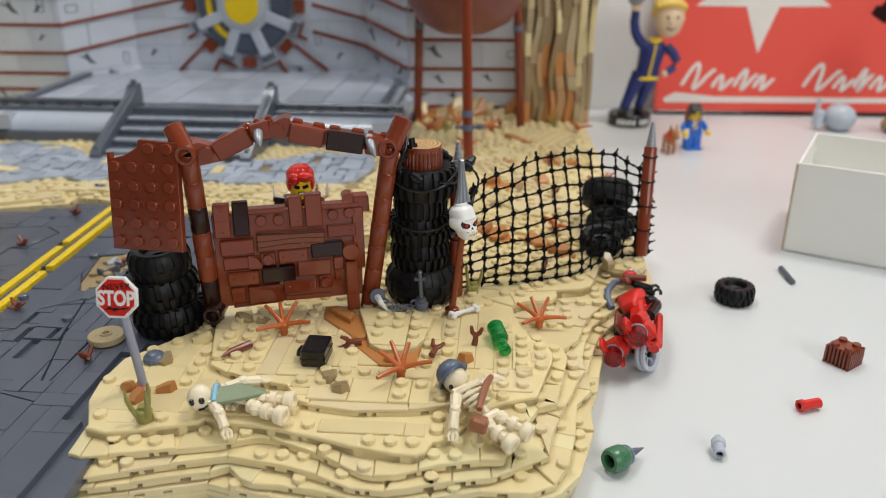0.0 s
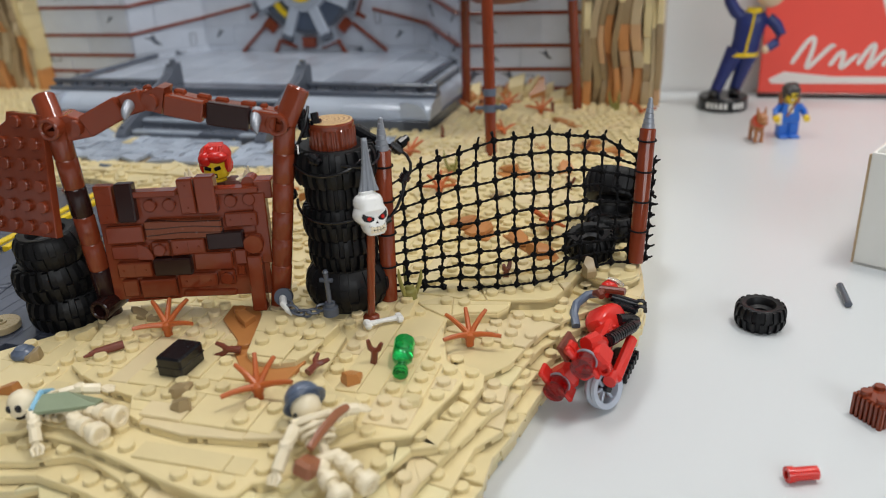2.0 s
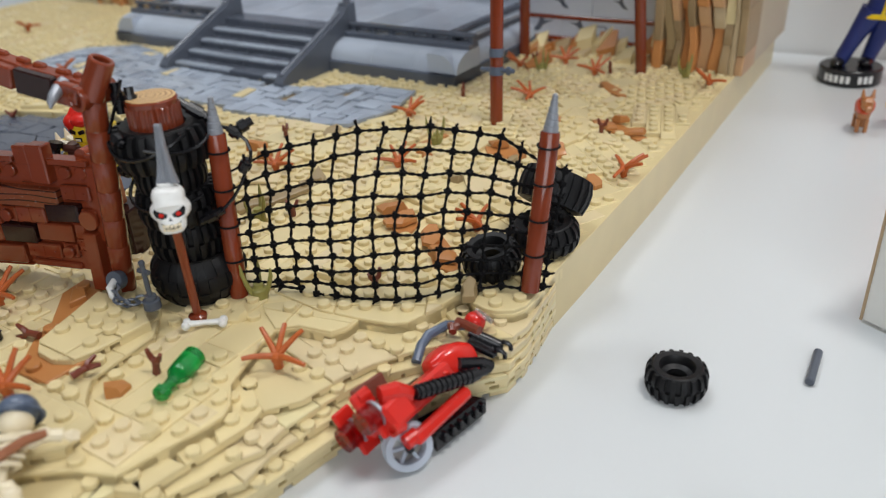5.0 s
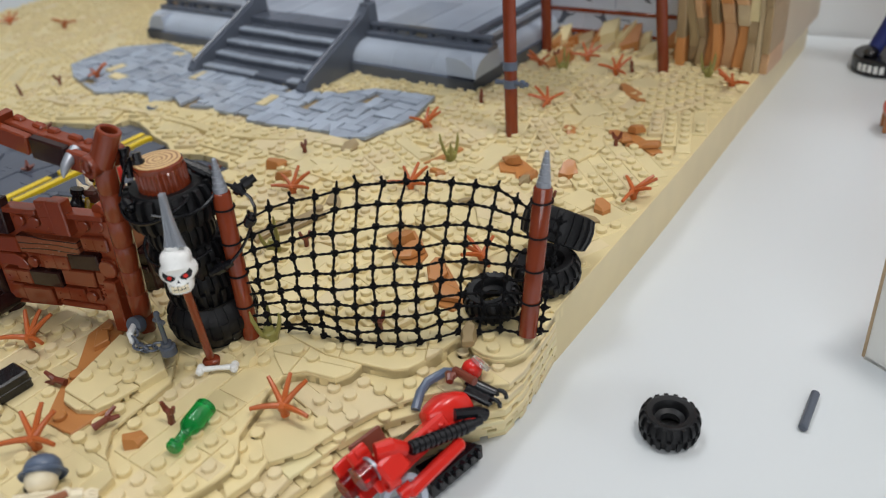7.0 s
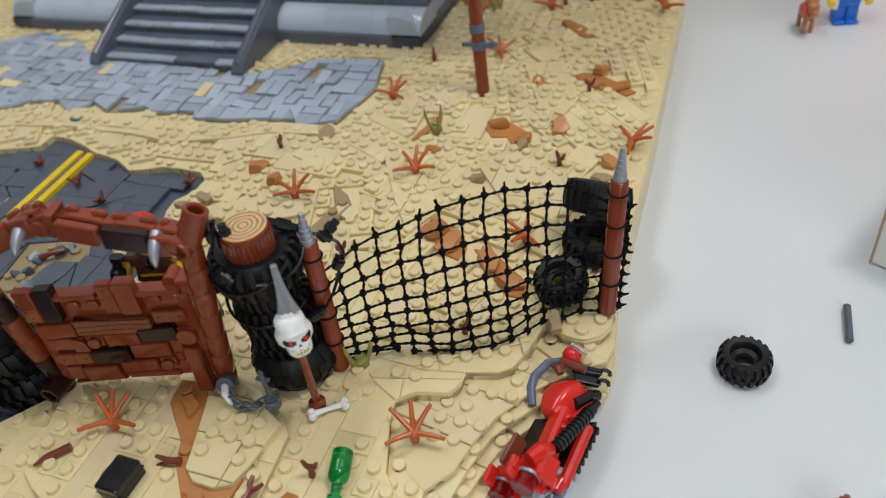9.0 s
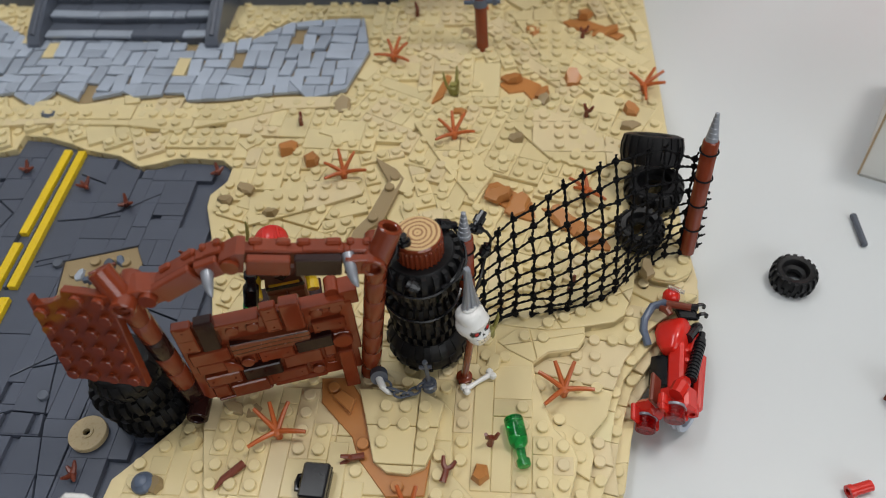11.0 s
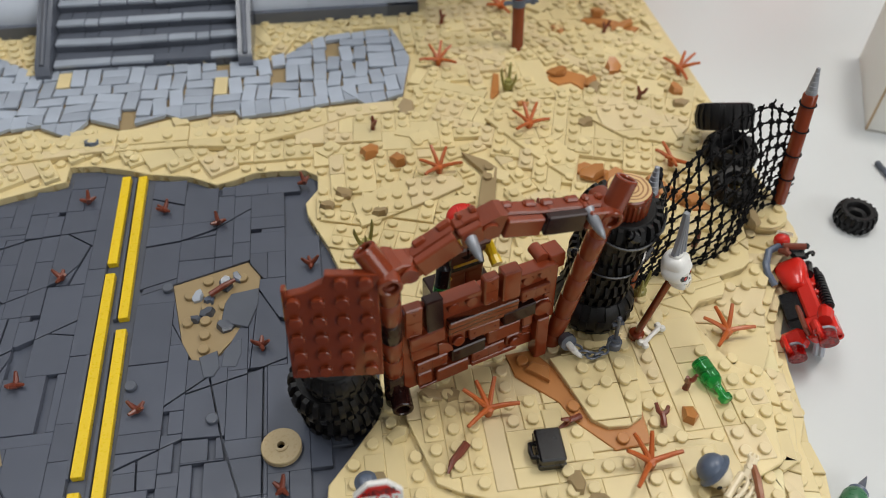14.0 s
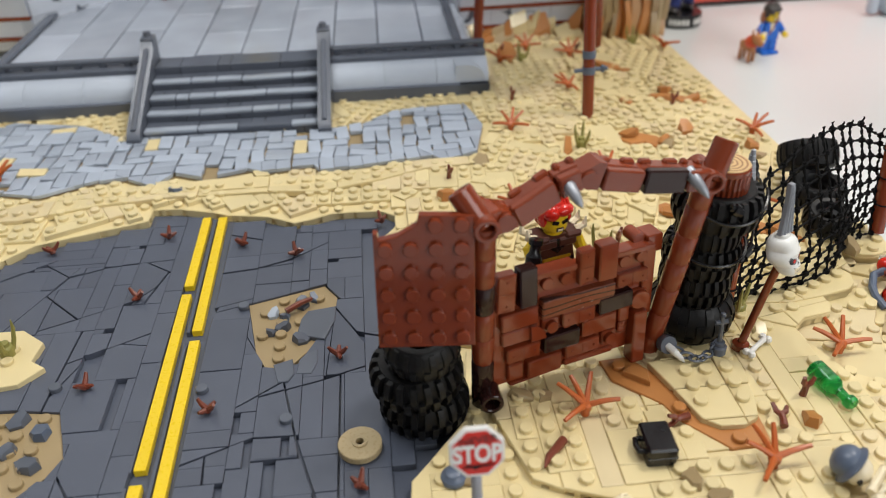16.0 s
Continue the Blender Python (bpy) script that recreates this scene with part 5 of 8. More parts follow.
def on_edge(e, t):
    """The point at the share t of the line's length."""
    pts = [Vector(p) for p in e]
    runs = [(q - p).length for p, q in zip(pts, pts[1:])]
    left = t * sum(runs)
    for p, q, l in zip(pts, pts[1:], runs):
        if left <= l or q is pts[-1]:
            return p.lerp(q, min(1.0, left / l))
        left -= l


nr = random.Random(8)
knot = {}
for i in range(NX):
    for j in range(NY):
        s, t = i / (NX - 1), j / (NY - 1)
        p = on_edge(B_EDGE, s).lerp(on_edge(T_EDGE, s), t if s > 0.4 else t ** (1.25 - 0.5 * s))
        sag = math.sin(math.pi * s) * math.sin(math.pi * t)
        p += Vector((0.001, -0.0055, -0.0015)) * sag
        if 0 < i < NX - 1:
            p += Vector((nr.uniform(-0.0006, 0.0006), nr.uniform(-0.0008, 0.0008), nr.uniform(-0.0007, 0.0007)))
        knot[i, j] = p


def twine(pts):
    """A two-ply twisted cord through the points."""
    fine = []
    for a, b in zip(pts, pts[1:]):
        n = max(3, int((b - a).length / 0.0012))
        mid = (a + b) / 2 + Vector((nr.uniform(-0.0003, 0.0003), nr.uniform(-0.0003, 0.0003), -0.0002))
        fine += [(a * (1 - t) ** 2 + mid * 2 * t * (1 - t) + b * t * t) for t in (k / n for k in range(n))]
    fine.append(pts[-1])
    sh = Shape()
    for ph in (0, math.pi):
        sh.tube([p + Vector((0.00030 * math.cos(k * 1.5 + ph), 0.00030 * math.sin(k * 1.5 + ph), 0.00030 * math.cos(k * 1.5 + ph))) for k, p in enumerate(fine)], 0.00037, 5)
    return sh


for j in range(NY):
    end = knot[NX - 1, j] + Vector((nr.uniform(0.0010, 0.0034), nr.uniform(-0.0018, 0.0010), nr.uniform(-0.0018, 0.0012)))
    part("cord", twine([knot[i, j] for i in range(NX)] + [end]), ROPE, net)
for i in range(NX):
    head = knot[i, NY - 1] + Vector((nr.uniform(-0.0010, 0.0012), nr.uniform(-0.0006, 0.0006), nr.uniform(0.0022, 0.0040)))
    foot = knot[i, 0] + Vector((nr.uniform(-0.0008, 0.0008), -0.0010, -nr.uniform(0.0008, 0.0018)))
    part("cord", twine([foot] + [knot[i, j] for j in range(NY)] + [head]), ROPE, net)
knot_me = Shape()
for turn in (0.0, 2.1, 4.2):
    knot_me.tube([Matrix.Rotation(turn, 3, (0.4, 0.7, 0.6)) @ Vector((0.0011 * math.cos(a), 0.0009 * math.sin(a), 0.0007 * math.sin(2 * a))) for a in (k * 0.7 for k in range(10))], 0.00046, 5)
knot_mesh = knot_me.mesh("knot", [ROPE])
for (i, j), p in knot.items():
    part("knot", knot_mesh, None, net, "", pose(*p, nr.uniform(0, 90), nr.uniform(0, 90), nr.uniform(0, 90)))
for j in (2, 4, 6, 8):
    for pb, pt in ((PLB, PLT), (PRB, PRT)):
        c = Vector(pb).lerp(Vector(pt), j / 11 + 0.02)
        part("lashing", Shape().tube([c + Vector((0.0037 * math.cos(a), 0.0037 * math.sin(a), 0.0004 * math.sin(a * 0.5))) for a in (k * 0.35 for k in range(19))], 0.0004, 5), ROPE, net)

# ---- raised plates of the front ground ----
L1 = [(-0.098, 0.312), (-0.098, 0.298), (-0.092, 0.268), (-0.085, 0.263), (-0.071, 0.256), (-0.059, 0.253), (-0.054, 0.243), (-0.048, 0.240), (-0.032, 0.2365), (-0.010, 0.237),
      (0.000, 0.239), (0.0100, 0.2415), (0.0180, 0.2490), (0.0170, 0.2600), (0.0060, 0.2660), (-0.0010, 0.2740), (-0.001, 0.300), (-0.012, 0.314), (-0.040, 0.325)]
RIVER = [(-0.053, 0.316), (-0.052, 0.305), (-0.039, 0.290), (-0.036, 0.281), (-0.025, 0.266), (-0.011, 0.266), (-0.009, 0.280), (-0.016, 0.280), (-0.026, 0.284), (-0.031, 0.290),
         (-0.033, 0.300), (-0.036, 0.306), (-0.042, 0.316)]
PLAT_A = [(-0.037, 0.309), (-0.024, 0.310), (-0.013, 0.308), (-0.004, 0.302), (-0.008, 0.283), (-0.011, 0.276), (-0.017, 0.2735), (-0.025, 0.2745), (-0.030, 0.279), (-0.034, 0.297)]
PLAT_N = [(0.013, 0.346), (0.016, 0.342), (0.027, 0.3400), (0.0391, 0.3380), (0.0545, 0.3392), (0.0669, 0.3411), (0.0715, 0.3441), (0.0763, 0.3545), (0.0791, 0.3646), (0.0810, 0.3675), (0.079, 0.3700), (0.07, 0.366), (0.03, 0.352)]
PLAT_R = [(0.0850, 0.3650), (0.0875, 0.3626), (0.0922, 0.3612), (0.0969, 0.3616), (0.1018, 0.3642), (0.1045, 0.3687), (0.1052, 0.3781), (0.0940, 0.3800), (0.0865, 0.3740)]
PLAT_M = [(0.018, 0.333), (0.022, 0.329), (0.0319, 0.3225), (0.0385, 0.3273), (0.0506, 0.3286), (0.0537, 0.3331), (0.0540, 0.3385), (0.040, 0.3375), (0.027, 0.3395)]


g5 = random.Random(55)


def raised(poly, z0, z1, mt, studs, turn=None, step=0.0155):
    """A raised area; with a turn it is cut into plates along that direction."""
    pieces = [poly]
    if turn is not None:
        for ang, st in ((turn, step), (turn + 90, step * 1.6)):
            u = Vector((math.cos(radians(ang)), math.sin(radians(ang))))
            n = Vector((-u.y, u.x))
            for k in range(-12, 13):
                a = Vector((-0.026, 0.3010)) + n * (k * st + st * 0.5)
                out = []
                for pl in pieces:
                    out += split_poly(pl, a, n, 0.00035)
                pieces = out
    for pl in pieces:
        dz = g5.choice((0, 0.0002, -0.0003)) if turn is not None else 0
        sh = Shape().prism(pl, z0, z1 + dz, 0.0003)
        for x, y in studs:
            if inside(x, y, pl):
                sh.stud(x, y, z1 + dz, 12)
        part("wedge_plate", sh, g5.choice((mt, mt, mt, TAN_PINK)) if mt == TAN else mt, base)


def grid_studs(poly, turn, share, rg, pitch=0.0075, margin=0.003):
    out = []
    for i in range(-40, 40):
        for j in range(-40, 40):
            x, y = grid_to_world(i, j, turn, -0.026, 0.3010, pitch)
            if all(inside(x + dx, y + dy, poly) for dx in (-margin, margin) for dy in (-margin, margin)) and rg.random() < share:
                out.append((x, y))
    return out


Z1 = G + PL
part("wedge_rim", Shape().prism(notched(L1, g5), G - 0.0010, G + 0.0012), TAN, base)
raised(L1, G + 0.0010, Z1 - 0.0014, TAN, [])
raised(L1, Z1 - 0.0014, Z1 - 0.0006, TAN, [], TURN_MOC, 0.0228)
raised(RIVER, G - 0.001, Z1 + 0.0002, NOUGAT, [(-0.0475, 0.311), (-0.0345, 0.2865), (-0.021, 0.2695)])
raised([(-0.0475, 0.3065), (-0.0440, 0.3090), (-0.0385, 0.3050), (-0.0400, 0.2990)], Z1, Z1 + 0.0025, NOUGAT, [])
part("wedge_rim", Shape().prism(notched(PLAT_A[::-1], g5), Z1 - 0.0010, Z1 + 0.0012), TAN, base)
raised(PLAT_A, Z1 + 0.0010, Z1 + PL - 0.0006, TAN, grid_studs(PLAT_A, TURN_MOC, 0.66, g5, margin=0.0024), TURN_MOC)
raised(PLAT_N, G - 0.002, G + 0.0006, TAN, grid_studs(PLAT_N, 20, 0.95, g5, margin=0.0020), 24, 0.020)
raised(PLAT_R, G - 0.002, G + 0.0008, TAN, [(0.0945, 0.3650), (0.1010, 0.3715), (0.0900, 0.3700)])
raised(PLAT_M, G - 0.002, G + 0.0003, TAN, grid_studs(PLAT_M, TURN_MOC, 0.95, g5, margin=0.0019), 8)


# ---- plants, twigs, rocks ----
def spiky_plant(m, label, seed):
    """A five-armed stem plant on a round foot."""
    rg = random.Random(seed)
    th = thing("spiky_plant", m, label, "plant", "rust orange plants on the sand")
    part("foot", Shape().lathe([(0.0016, 0), (0.0016, 0.0022), (0.0021, 0.003), (0.0021, 0.0048), (0.0012, 0.0056)], 12), RUST, th)
    a0 = rg.uniform(-0.25, 0.25) if seed < 103 else rg.uniform(0, 6.28)
    for base_angle, e in ((3, 0.10), (70, 0.55), (117, 0.62), (160, 0.40), (228, 0.12)):
        a = a0 + radians(base_angle + rg.uniform(-8, 8))
        e += rg.uniform(-0.08, 0.12)
        l = rg.uniform(0.0100, 0.0118)
        pts = [((0.0006 + l * t) * math.cos(a) * math.cos(e), (0.0006 + l * t) * math.sin(a) * math.cos(e), 0.0044 + l * t * math.sin(e) + 0.0006 * math.sin(3 * t)) for t in (0, 0.35, 0.7, 1.0)]
        part("arm", Shape().tube(pts, [0.0012, 0.0010, 0.0009, 0.00075], 8), RUST, th)
    return th


SPIKES = [(-0.067, 0.291, Z1), (-0.016, 0.257, Z1), (0.043, 0.3095, G - 0.0036), (-0.054, 0.432, G + 0.001), (0.001, 0.457, G + 0.001), (-0.033, 0.527, G), (0.103, 0.490, G), (0.064, 0.414, G),
          (0.020, 0.579, G), (0.112, 0.638, G), (0.013, 0.660, G), (-0.323, 0.525, G), (-0.484, 0.616, G), (-0.555, 0.607, G), (-0.012, 0.640, G), (0.040, 0.640, G)]
for k, (x, y, z) in enumerate(SPIKES):
    spiky_plant(pose(x, y, z - 0.0002, 0, 0, 0), "rust-orange five-armed plastic plant on tan ground", 100 + k)


def twig(m, seed, label="small dark brown forked twig standing on the ground"):
    rg = random.Random(seed)
    th = thing("twig", m, label, "twig", "brown twigs")
    part("stem", Shape().tube([(0, 0, 0), (0.0002, 0, 0.003), (0, 0.0003, 0.0058)], [0.0014, 0.0012, 0.0012], 8), TWIG_BROWN, th)
    for s, h in ((-1, 0.0042), (1, 0.0034)):
        part("prong", Shape().tube([(0, 0.0002, 0.0048), (s * 0.0016, 0, 0.0062), (s * 0.0024, 0.0004 * s, 0.0062 + h * 0.7)], [0.0011, 0.0010, 0.0007], 7), TWIG_BROWN, th)
    return th


for k, (x, y, z) in enumerate([(0.013, 0.287, G), (-0.016, 0.395, G), (-0.081, 0.474, G), (0.070, 0.471, G), (0.076, 0.541, G), (0.050, 0.358, G), (-0.021, 0.572, G), (-0.352, 0.480, G), (-0.340, 0.505, G), (-0.007, 0.655, G), (0.048, 0.648, G)]):
    twig(pose(x, y, z - 0.0003, 8 * math.sin(k), 7 * math.cos(k), 47 * k), k)
twig(pose(-0.0335, 0.2815, Z1 + 0.0016, 0, -86, 12), 31, "dark brown forked twig lying on the ground")
twig(pose(-0.0045, 0.2705, Z1 + 0.0016, -80, 0, -18), 32, "dark brown forked twig lying on the ground")
solid("stick", Shape().tube([(-0.0052, -0.0048, 0.0014), (-0.0028, -0.001, 0.0015), (0.0012, 0.0024, 0.0015), (0.0042, 0.0052, 0.0016)], [0.0004, 0.0013, 0.0016, 0.0016], 9), [TWIG_BROWN], pose(-0.0825, 0.2745, Z1), "dark brown curved stick lying on tan ground", "stick")


def sprig(m, seed):
    """A low three-pronged sprig on the road."""
    rg = random.Random(seed)
    th = thing("sprig", m, "reddish-brown sprig growing through the grey road", "sprig", "sprigs on the road")
    for k in range(4):
        a = k * 1.57 + rg.uniform(-0.4, 0.4)
        e = 1.0 if k % 2 else 0.35
        part("prong", Shape().tube([(0, 0, 0.0012), (0.0022 * math.cos(a), 0.0022 * math.sin(a), 0.0012 + 0.0018 * e), (0.0038 * math.cos(a), 0.0038 * math.sin(a), 0.0010 + 0.0042 * e)], [0.0012, 0.0010, 0.0006], 7), TWIG_BROWN, th)
    part("foot", Shape().ball((0, 0, 0.0010), (0.0016, 0.0016, 0.0012), 8), TWIG_BROWN, th)


for k, (x, y) in enumerate([(-0.245, 0.347), (-0.198, 0.325), (-0.279, 0.449), (-0.225, 0.451), (-0.233, 0.402), (-0.189, 0.437), (-0.164, 0.423), (-0.149, 0.346), (-0.1465, 0.280), (-0.121, 0.443), (-0.124, 0.387), (-0.185, 0.265)]):
    sprig(pose(x, y, R, 0, 0, 63 * k), 200 + k)


def green_plant(m, seed):
    rg = random.Random(seed)
    th = thing("green_plant", m, "olive green plastic plant with upright blades", "plant", "olive plants")
    part("foot", Shape().lathe([(0.0030, 0), (0.0030, 0.0038), (0.0026, 0.0044), (0.0020, 0.0046), (0.0018, 0.0060), (0, 0.0060)], 14), OLIVE, th)
    for k in range(3):
        a = k * 2.1 + rg.uniform(-0.3, 0.3)
        l = (0.013, 0.010, 0.012)[k]
        c, s = math.cos(a), math.sin(a)
        part("blade", Shape().tube([(0.0024 * c, 0.0024 * s, 0.002), (0.0040 * c, 0.0040 * s, 0.002 + l * 0.35), (0.0050 * c, 0.0050 * s, 0.002 + l * 0.7), (0.0052 * c, 0.0052 * s, 0.002 + l)], [0.0010, 0.0009, 0.0008, 0.0003], 7), OLIVE, th)


for k, (x, y, z) in enumerate([(-0.098, 0.389, G), (-0.028, 0.387, G), (0.001, 0.497, G), (0.014, 0.3365, G), (-0.1065, 0.2345, G), (-0.278, 0.371, R + 0.0028), (0.004, 0.640, G), (0.094, 0.655, G)]):
    green_plant(pose(x, y, z - 0.0002, 0, 0, 40 + 71 * k), 300 + k)


def rock(x, y, z, sx, sy, h, mt, label, seed, turn=0.0):
    """A low wedge of rock with one sloping face."""
    rg = random.Random(seed)
    n = rg.choice((5, 6))
    low = [(sx * math.cos(2 * math.pi * i / n + 0.3) * rg.uniform(0.8, 1.1), sy * math.sin(2 * math.pi * i / n + 0.3) * rg.uniform(0.8, 1.1)) for i in range(n)]
    v = [(a, b, -0.0003) for a, b in low] + [(a, b, h * 0.35) for a, b in low] + [(a * 0.72 + 0.12 * sx, b * 0.72, h * (0.75 + 0.3 * a / sx)) for a, b in low]
    f = [tuple(range(n))[::-1], tuple(range(2 * n, 3 * n))] + [(r * n + i, r * n + (i + 1) % n, (r + 1) * n + (i + 1) % n, (r + 1) * n + i) for r in (0, 1) for i in range(n)]
    return solid("rock", Shape().add(v, f), [mt], pose(x, y, z, 0, 0, turn), label, "rock", "loose rocks")


NG = "dark orange wedge-shaped toy rock on tan ground"
TR = "greyish tan wedge-shaped toy rock on tan ground"
for k, (x, y, z, sx, sy, h, mt) in enumerate([
        (0.022, 0.416, G, 0.006, 0.004, 0.004, NOUGAT), (0.031, 0.409, G, 0.0075, 0.0045, 0.003, NOUGAT), (0.050, 0.400, G, 0.007, 0.004, 0.003, NOUGAT), (0.062, 0.388, G, 0.006, 0.004, 0.003, NOUGAT),
        (-0.085, 0.456, G, 0.0055, 0.004, 0.004, NOUGAT), (-0.072, 0.446, G, 0.005, 0.004, 0.004, NOUGAT), (0.033, 0.505, G, 0.0048, 0.0034, 0.003, NOUGAT), (0.049, 0.491, G, 0.0044, 0.003, 0.0025, NOUGAT),
        (0.066, 0.501, G, 0.0045, 0.0045, 0.006, NOUGAT), (0.094, 0.474, G, 0.004, 0.004, 0.004, NOUGAT), (0.004, 0.478, G, 0.004, 0.003, 0.003, NOUGAT), (0.080, 0.563, G, 0.005, 0.004, 0.003, NOUGAT),
        (0.074, 0.552, G, 0.008, 0.004, 0.002, NOUGAT), (0.090, 0.545, G, 0.009, 0.003, 0.002, NOUGAT), (-0.004, 0.652, G, 0.012, 0.006, 0.006, NOUGAT), (0.060, 0.612, G, 0.014, 0.004, 0.002, NOUGAT), (0.048, 0.548, G, 0.004, 0.004, 0.003, NOUGAT),
        (0.0092, 0.2748, G, 0.0052, 0.0042, 0.0048, NOUGAT), (-0.120, 0.2545, G, 0.004, 0.003, 0.004, NOUGAT), (-0.105, 0.253, G, 0.005, 0.0028, 0.004, NOUGAT), (-0.114, 0.2465, G, 0.004, 0.003, 0.004, NOUGAT), (-0.1135, 0.251, G, 0.003, 0.003, 0.004, RUST),
        (-0.103, 0.427, G, 0.004, 0.0035, 0.003, DARK_TAN), (-0.112, 0.420, G, 0.0035, 0.0030, 0.003, DARK_TAN), (-0.088, 0.410, G, 0.0035, 0.0035, 0.004, DARK_TAN), (0.033, 0.456, G, 0.0038, 0.0032, 0.003, DARK_TAN),
        (0.049, 0.485, G, 0.0038, 0.0030, 0.003, DARK_TAN), (0.084, 0.3655, G, 0.0040, 0.0030, 0.006, DARK_TAN), (-0.086, 0.3035, Z1, 0.0052, 0.0028, 0.003, DARK_TAN), (-0.078, 0.302, Z1, 0.0038, 0.003, 0.002, DARK_TAN),
        (-0.0435, 0.257, Z1, 0.0052, 0.0034, 0.003, DARK_TAN), (-0.0385, 0.2485, Z1, 0.0040, 0.0038, 0.004, DARK_TAN), (-0.112, 0.274, G, 0.0038, 0.0035, 0.004, DARK_TAN), (-0.060, 0.488, G, 0.006, 0.005, 0.003, DARK_TAN),
        (0.010, 0.548, G, 0.0045, 0.0040, 0.003, DARK_TAN), (0.091, 0.462, G, 0.005, 0.003, 0.002, DARK_TAN), (-0.225, 0.492, G, 0.004, 0.004, 0.003, BLUE_GREY),
        (0.032, 0.2655, G + 0.0005, 0.0048, 0.0034, 0.002, TAN), (-0.102, 0.2905, G, 0.0048, 0.0036, 0.004, TAN), (0.016, 0.322, G, 0.0042, 0.0034, 0.0035, TAN), (0.009, 0.318, G, 0.005, 0.004, 0.002, TAN)]):
    lab = {NOUGAT: NG, RUST: NG, DARK_TAN: TR, BLUE_GREY: "round blue-grey toy stone on tan ground"}.get(mt, "tan wedge-shaped toy rock on tan ground")
    far_up = y > 0.36
    rock(x, y, z + (0.0006 if far_up else 0), sx * (1.2 if far_up else 1), sy * (1.2 if far_up else 1), h + (0.0008 if far_up else 0), mt, lab, 400 + k, 57 * k)
solid("round_stone", Shape().lathe([(0.0030, 0), (0.0042, 0.0006), (0.0044, 0.0014), (0.0040, 0.0024), (0.0026, 0.0034), (0.0024, 0.0038), (0.0018, 0.0041), (0.0004, 0.0042)], 22), [BLUE_GREY], pose(-0.1165, 0.2745, G, 4, -3, 0), "round blue-grey toy stone on tan ground", "rock", "loose rocks")
strip = [(-0.039, 0.446), (-0.028, 0.437), (-0.024, 0.430), (-0.033, 0.403), (-0.040, 0.397), (-0.041, 0.389), (-0.048, 0.390), (-0.047, 0.397), (-0.041, 0.405), (-0.032, 0.429), (-0.037, 0.440)]
raised(strip, G - 0.001, G + 0.0012, DARK_TAN, [(-0.0285, 0.4305), (-0.031, 0.4235), (-0.038, 0.4035)])
LEDGES = [[(-0.330, 0.478), (-0.300, 0.476), (-0.262, 0.483), (-0.225, 0.484), (-0.180, 0.480), (-0.150, 0.473), (-0.120, 0.479), (-0.092, 0.487), (-0.060, 0.487), (-0.052, 0.495), (-0.090, 0.497), (-0.150, 0.492), (-0.200, 0.499), (-0.250, 0.500), (-0.300, 0.494)],
          [(-0.098, 0.402), (-0.060, 0.414), (-0.044, 0.420), (-0.050, 0.432), (-0.078, 0.430), (-0.100, 0.420)],
          [(-0.020, 0.470), (-0.004, 0.436), (0.010, 0.412), (0.020, 0.430), (0.010, 0.450), (-0.006, 0.478)],
          [(0.028, 0.470), (0.048, 0.440), (0.072, 0.428), (0.086, 0.440), (0.070, 0.462), (0.048, 0.478)],
          [(0.036, 0.566), (0.052, 0.520), (0.066, 0.514), (0.072, 0.532), (0.058, 0.572)],
          [(-0.028, 0.540), (0.004, 0.520), (0.012, 0.530), (-0.004, 0.556), (-0.024, 0.560)]]
for poly in LEDGES:
    if area2(poly) < 0:
        poly.reverse()
    part("wedge_rim", Shape().prism(notched(poly, g5, 0.0016), G - 0.0010, G + 0.0010), TAN, base)
    raised(poly, G + 0.0008, G + 0.0022, TAN, grid_studs(poly, TURN_MOC, 0.8, g5, 0.0076, 0.0024), TURN_MOC, 0.0228)
ORANGE = [[(0.026, 0.503), (0.036, 0.511), (0.049, 0.501), (0.051, 0.489), (0.044, 0.487), (0.039, 0.496), (0.031, 0.495)], [(0.068, 0.559), (0.078, 0.554), (0.088, 0.546), (0.096, 0.539), (0.101, 0.543), (0.090, 0.553), (0.078, 0.562)],
          [(0.012, 0.424), (0.022, 0.427), (0.038, 0.412), (0.039, 0.399), (0.030, 0.403)], [(0.042, 0.408), (0.051, 0.407), (0.068, 0.391), (0.072, 0.380), (0.061, 0.382)], [(-0.012, 0.488), (-0.005, 0.494), (0.000, 0.512), (-0.003, 0.514), (-0.008, 0.500)]]
for poly in ORANGE:
    raised(poly, G - 0.003, G - 0.0004, NOUGAT, grid_studs(poly, 14, 0.7, g5, margin=0.0022))

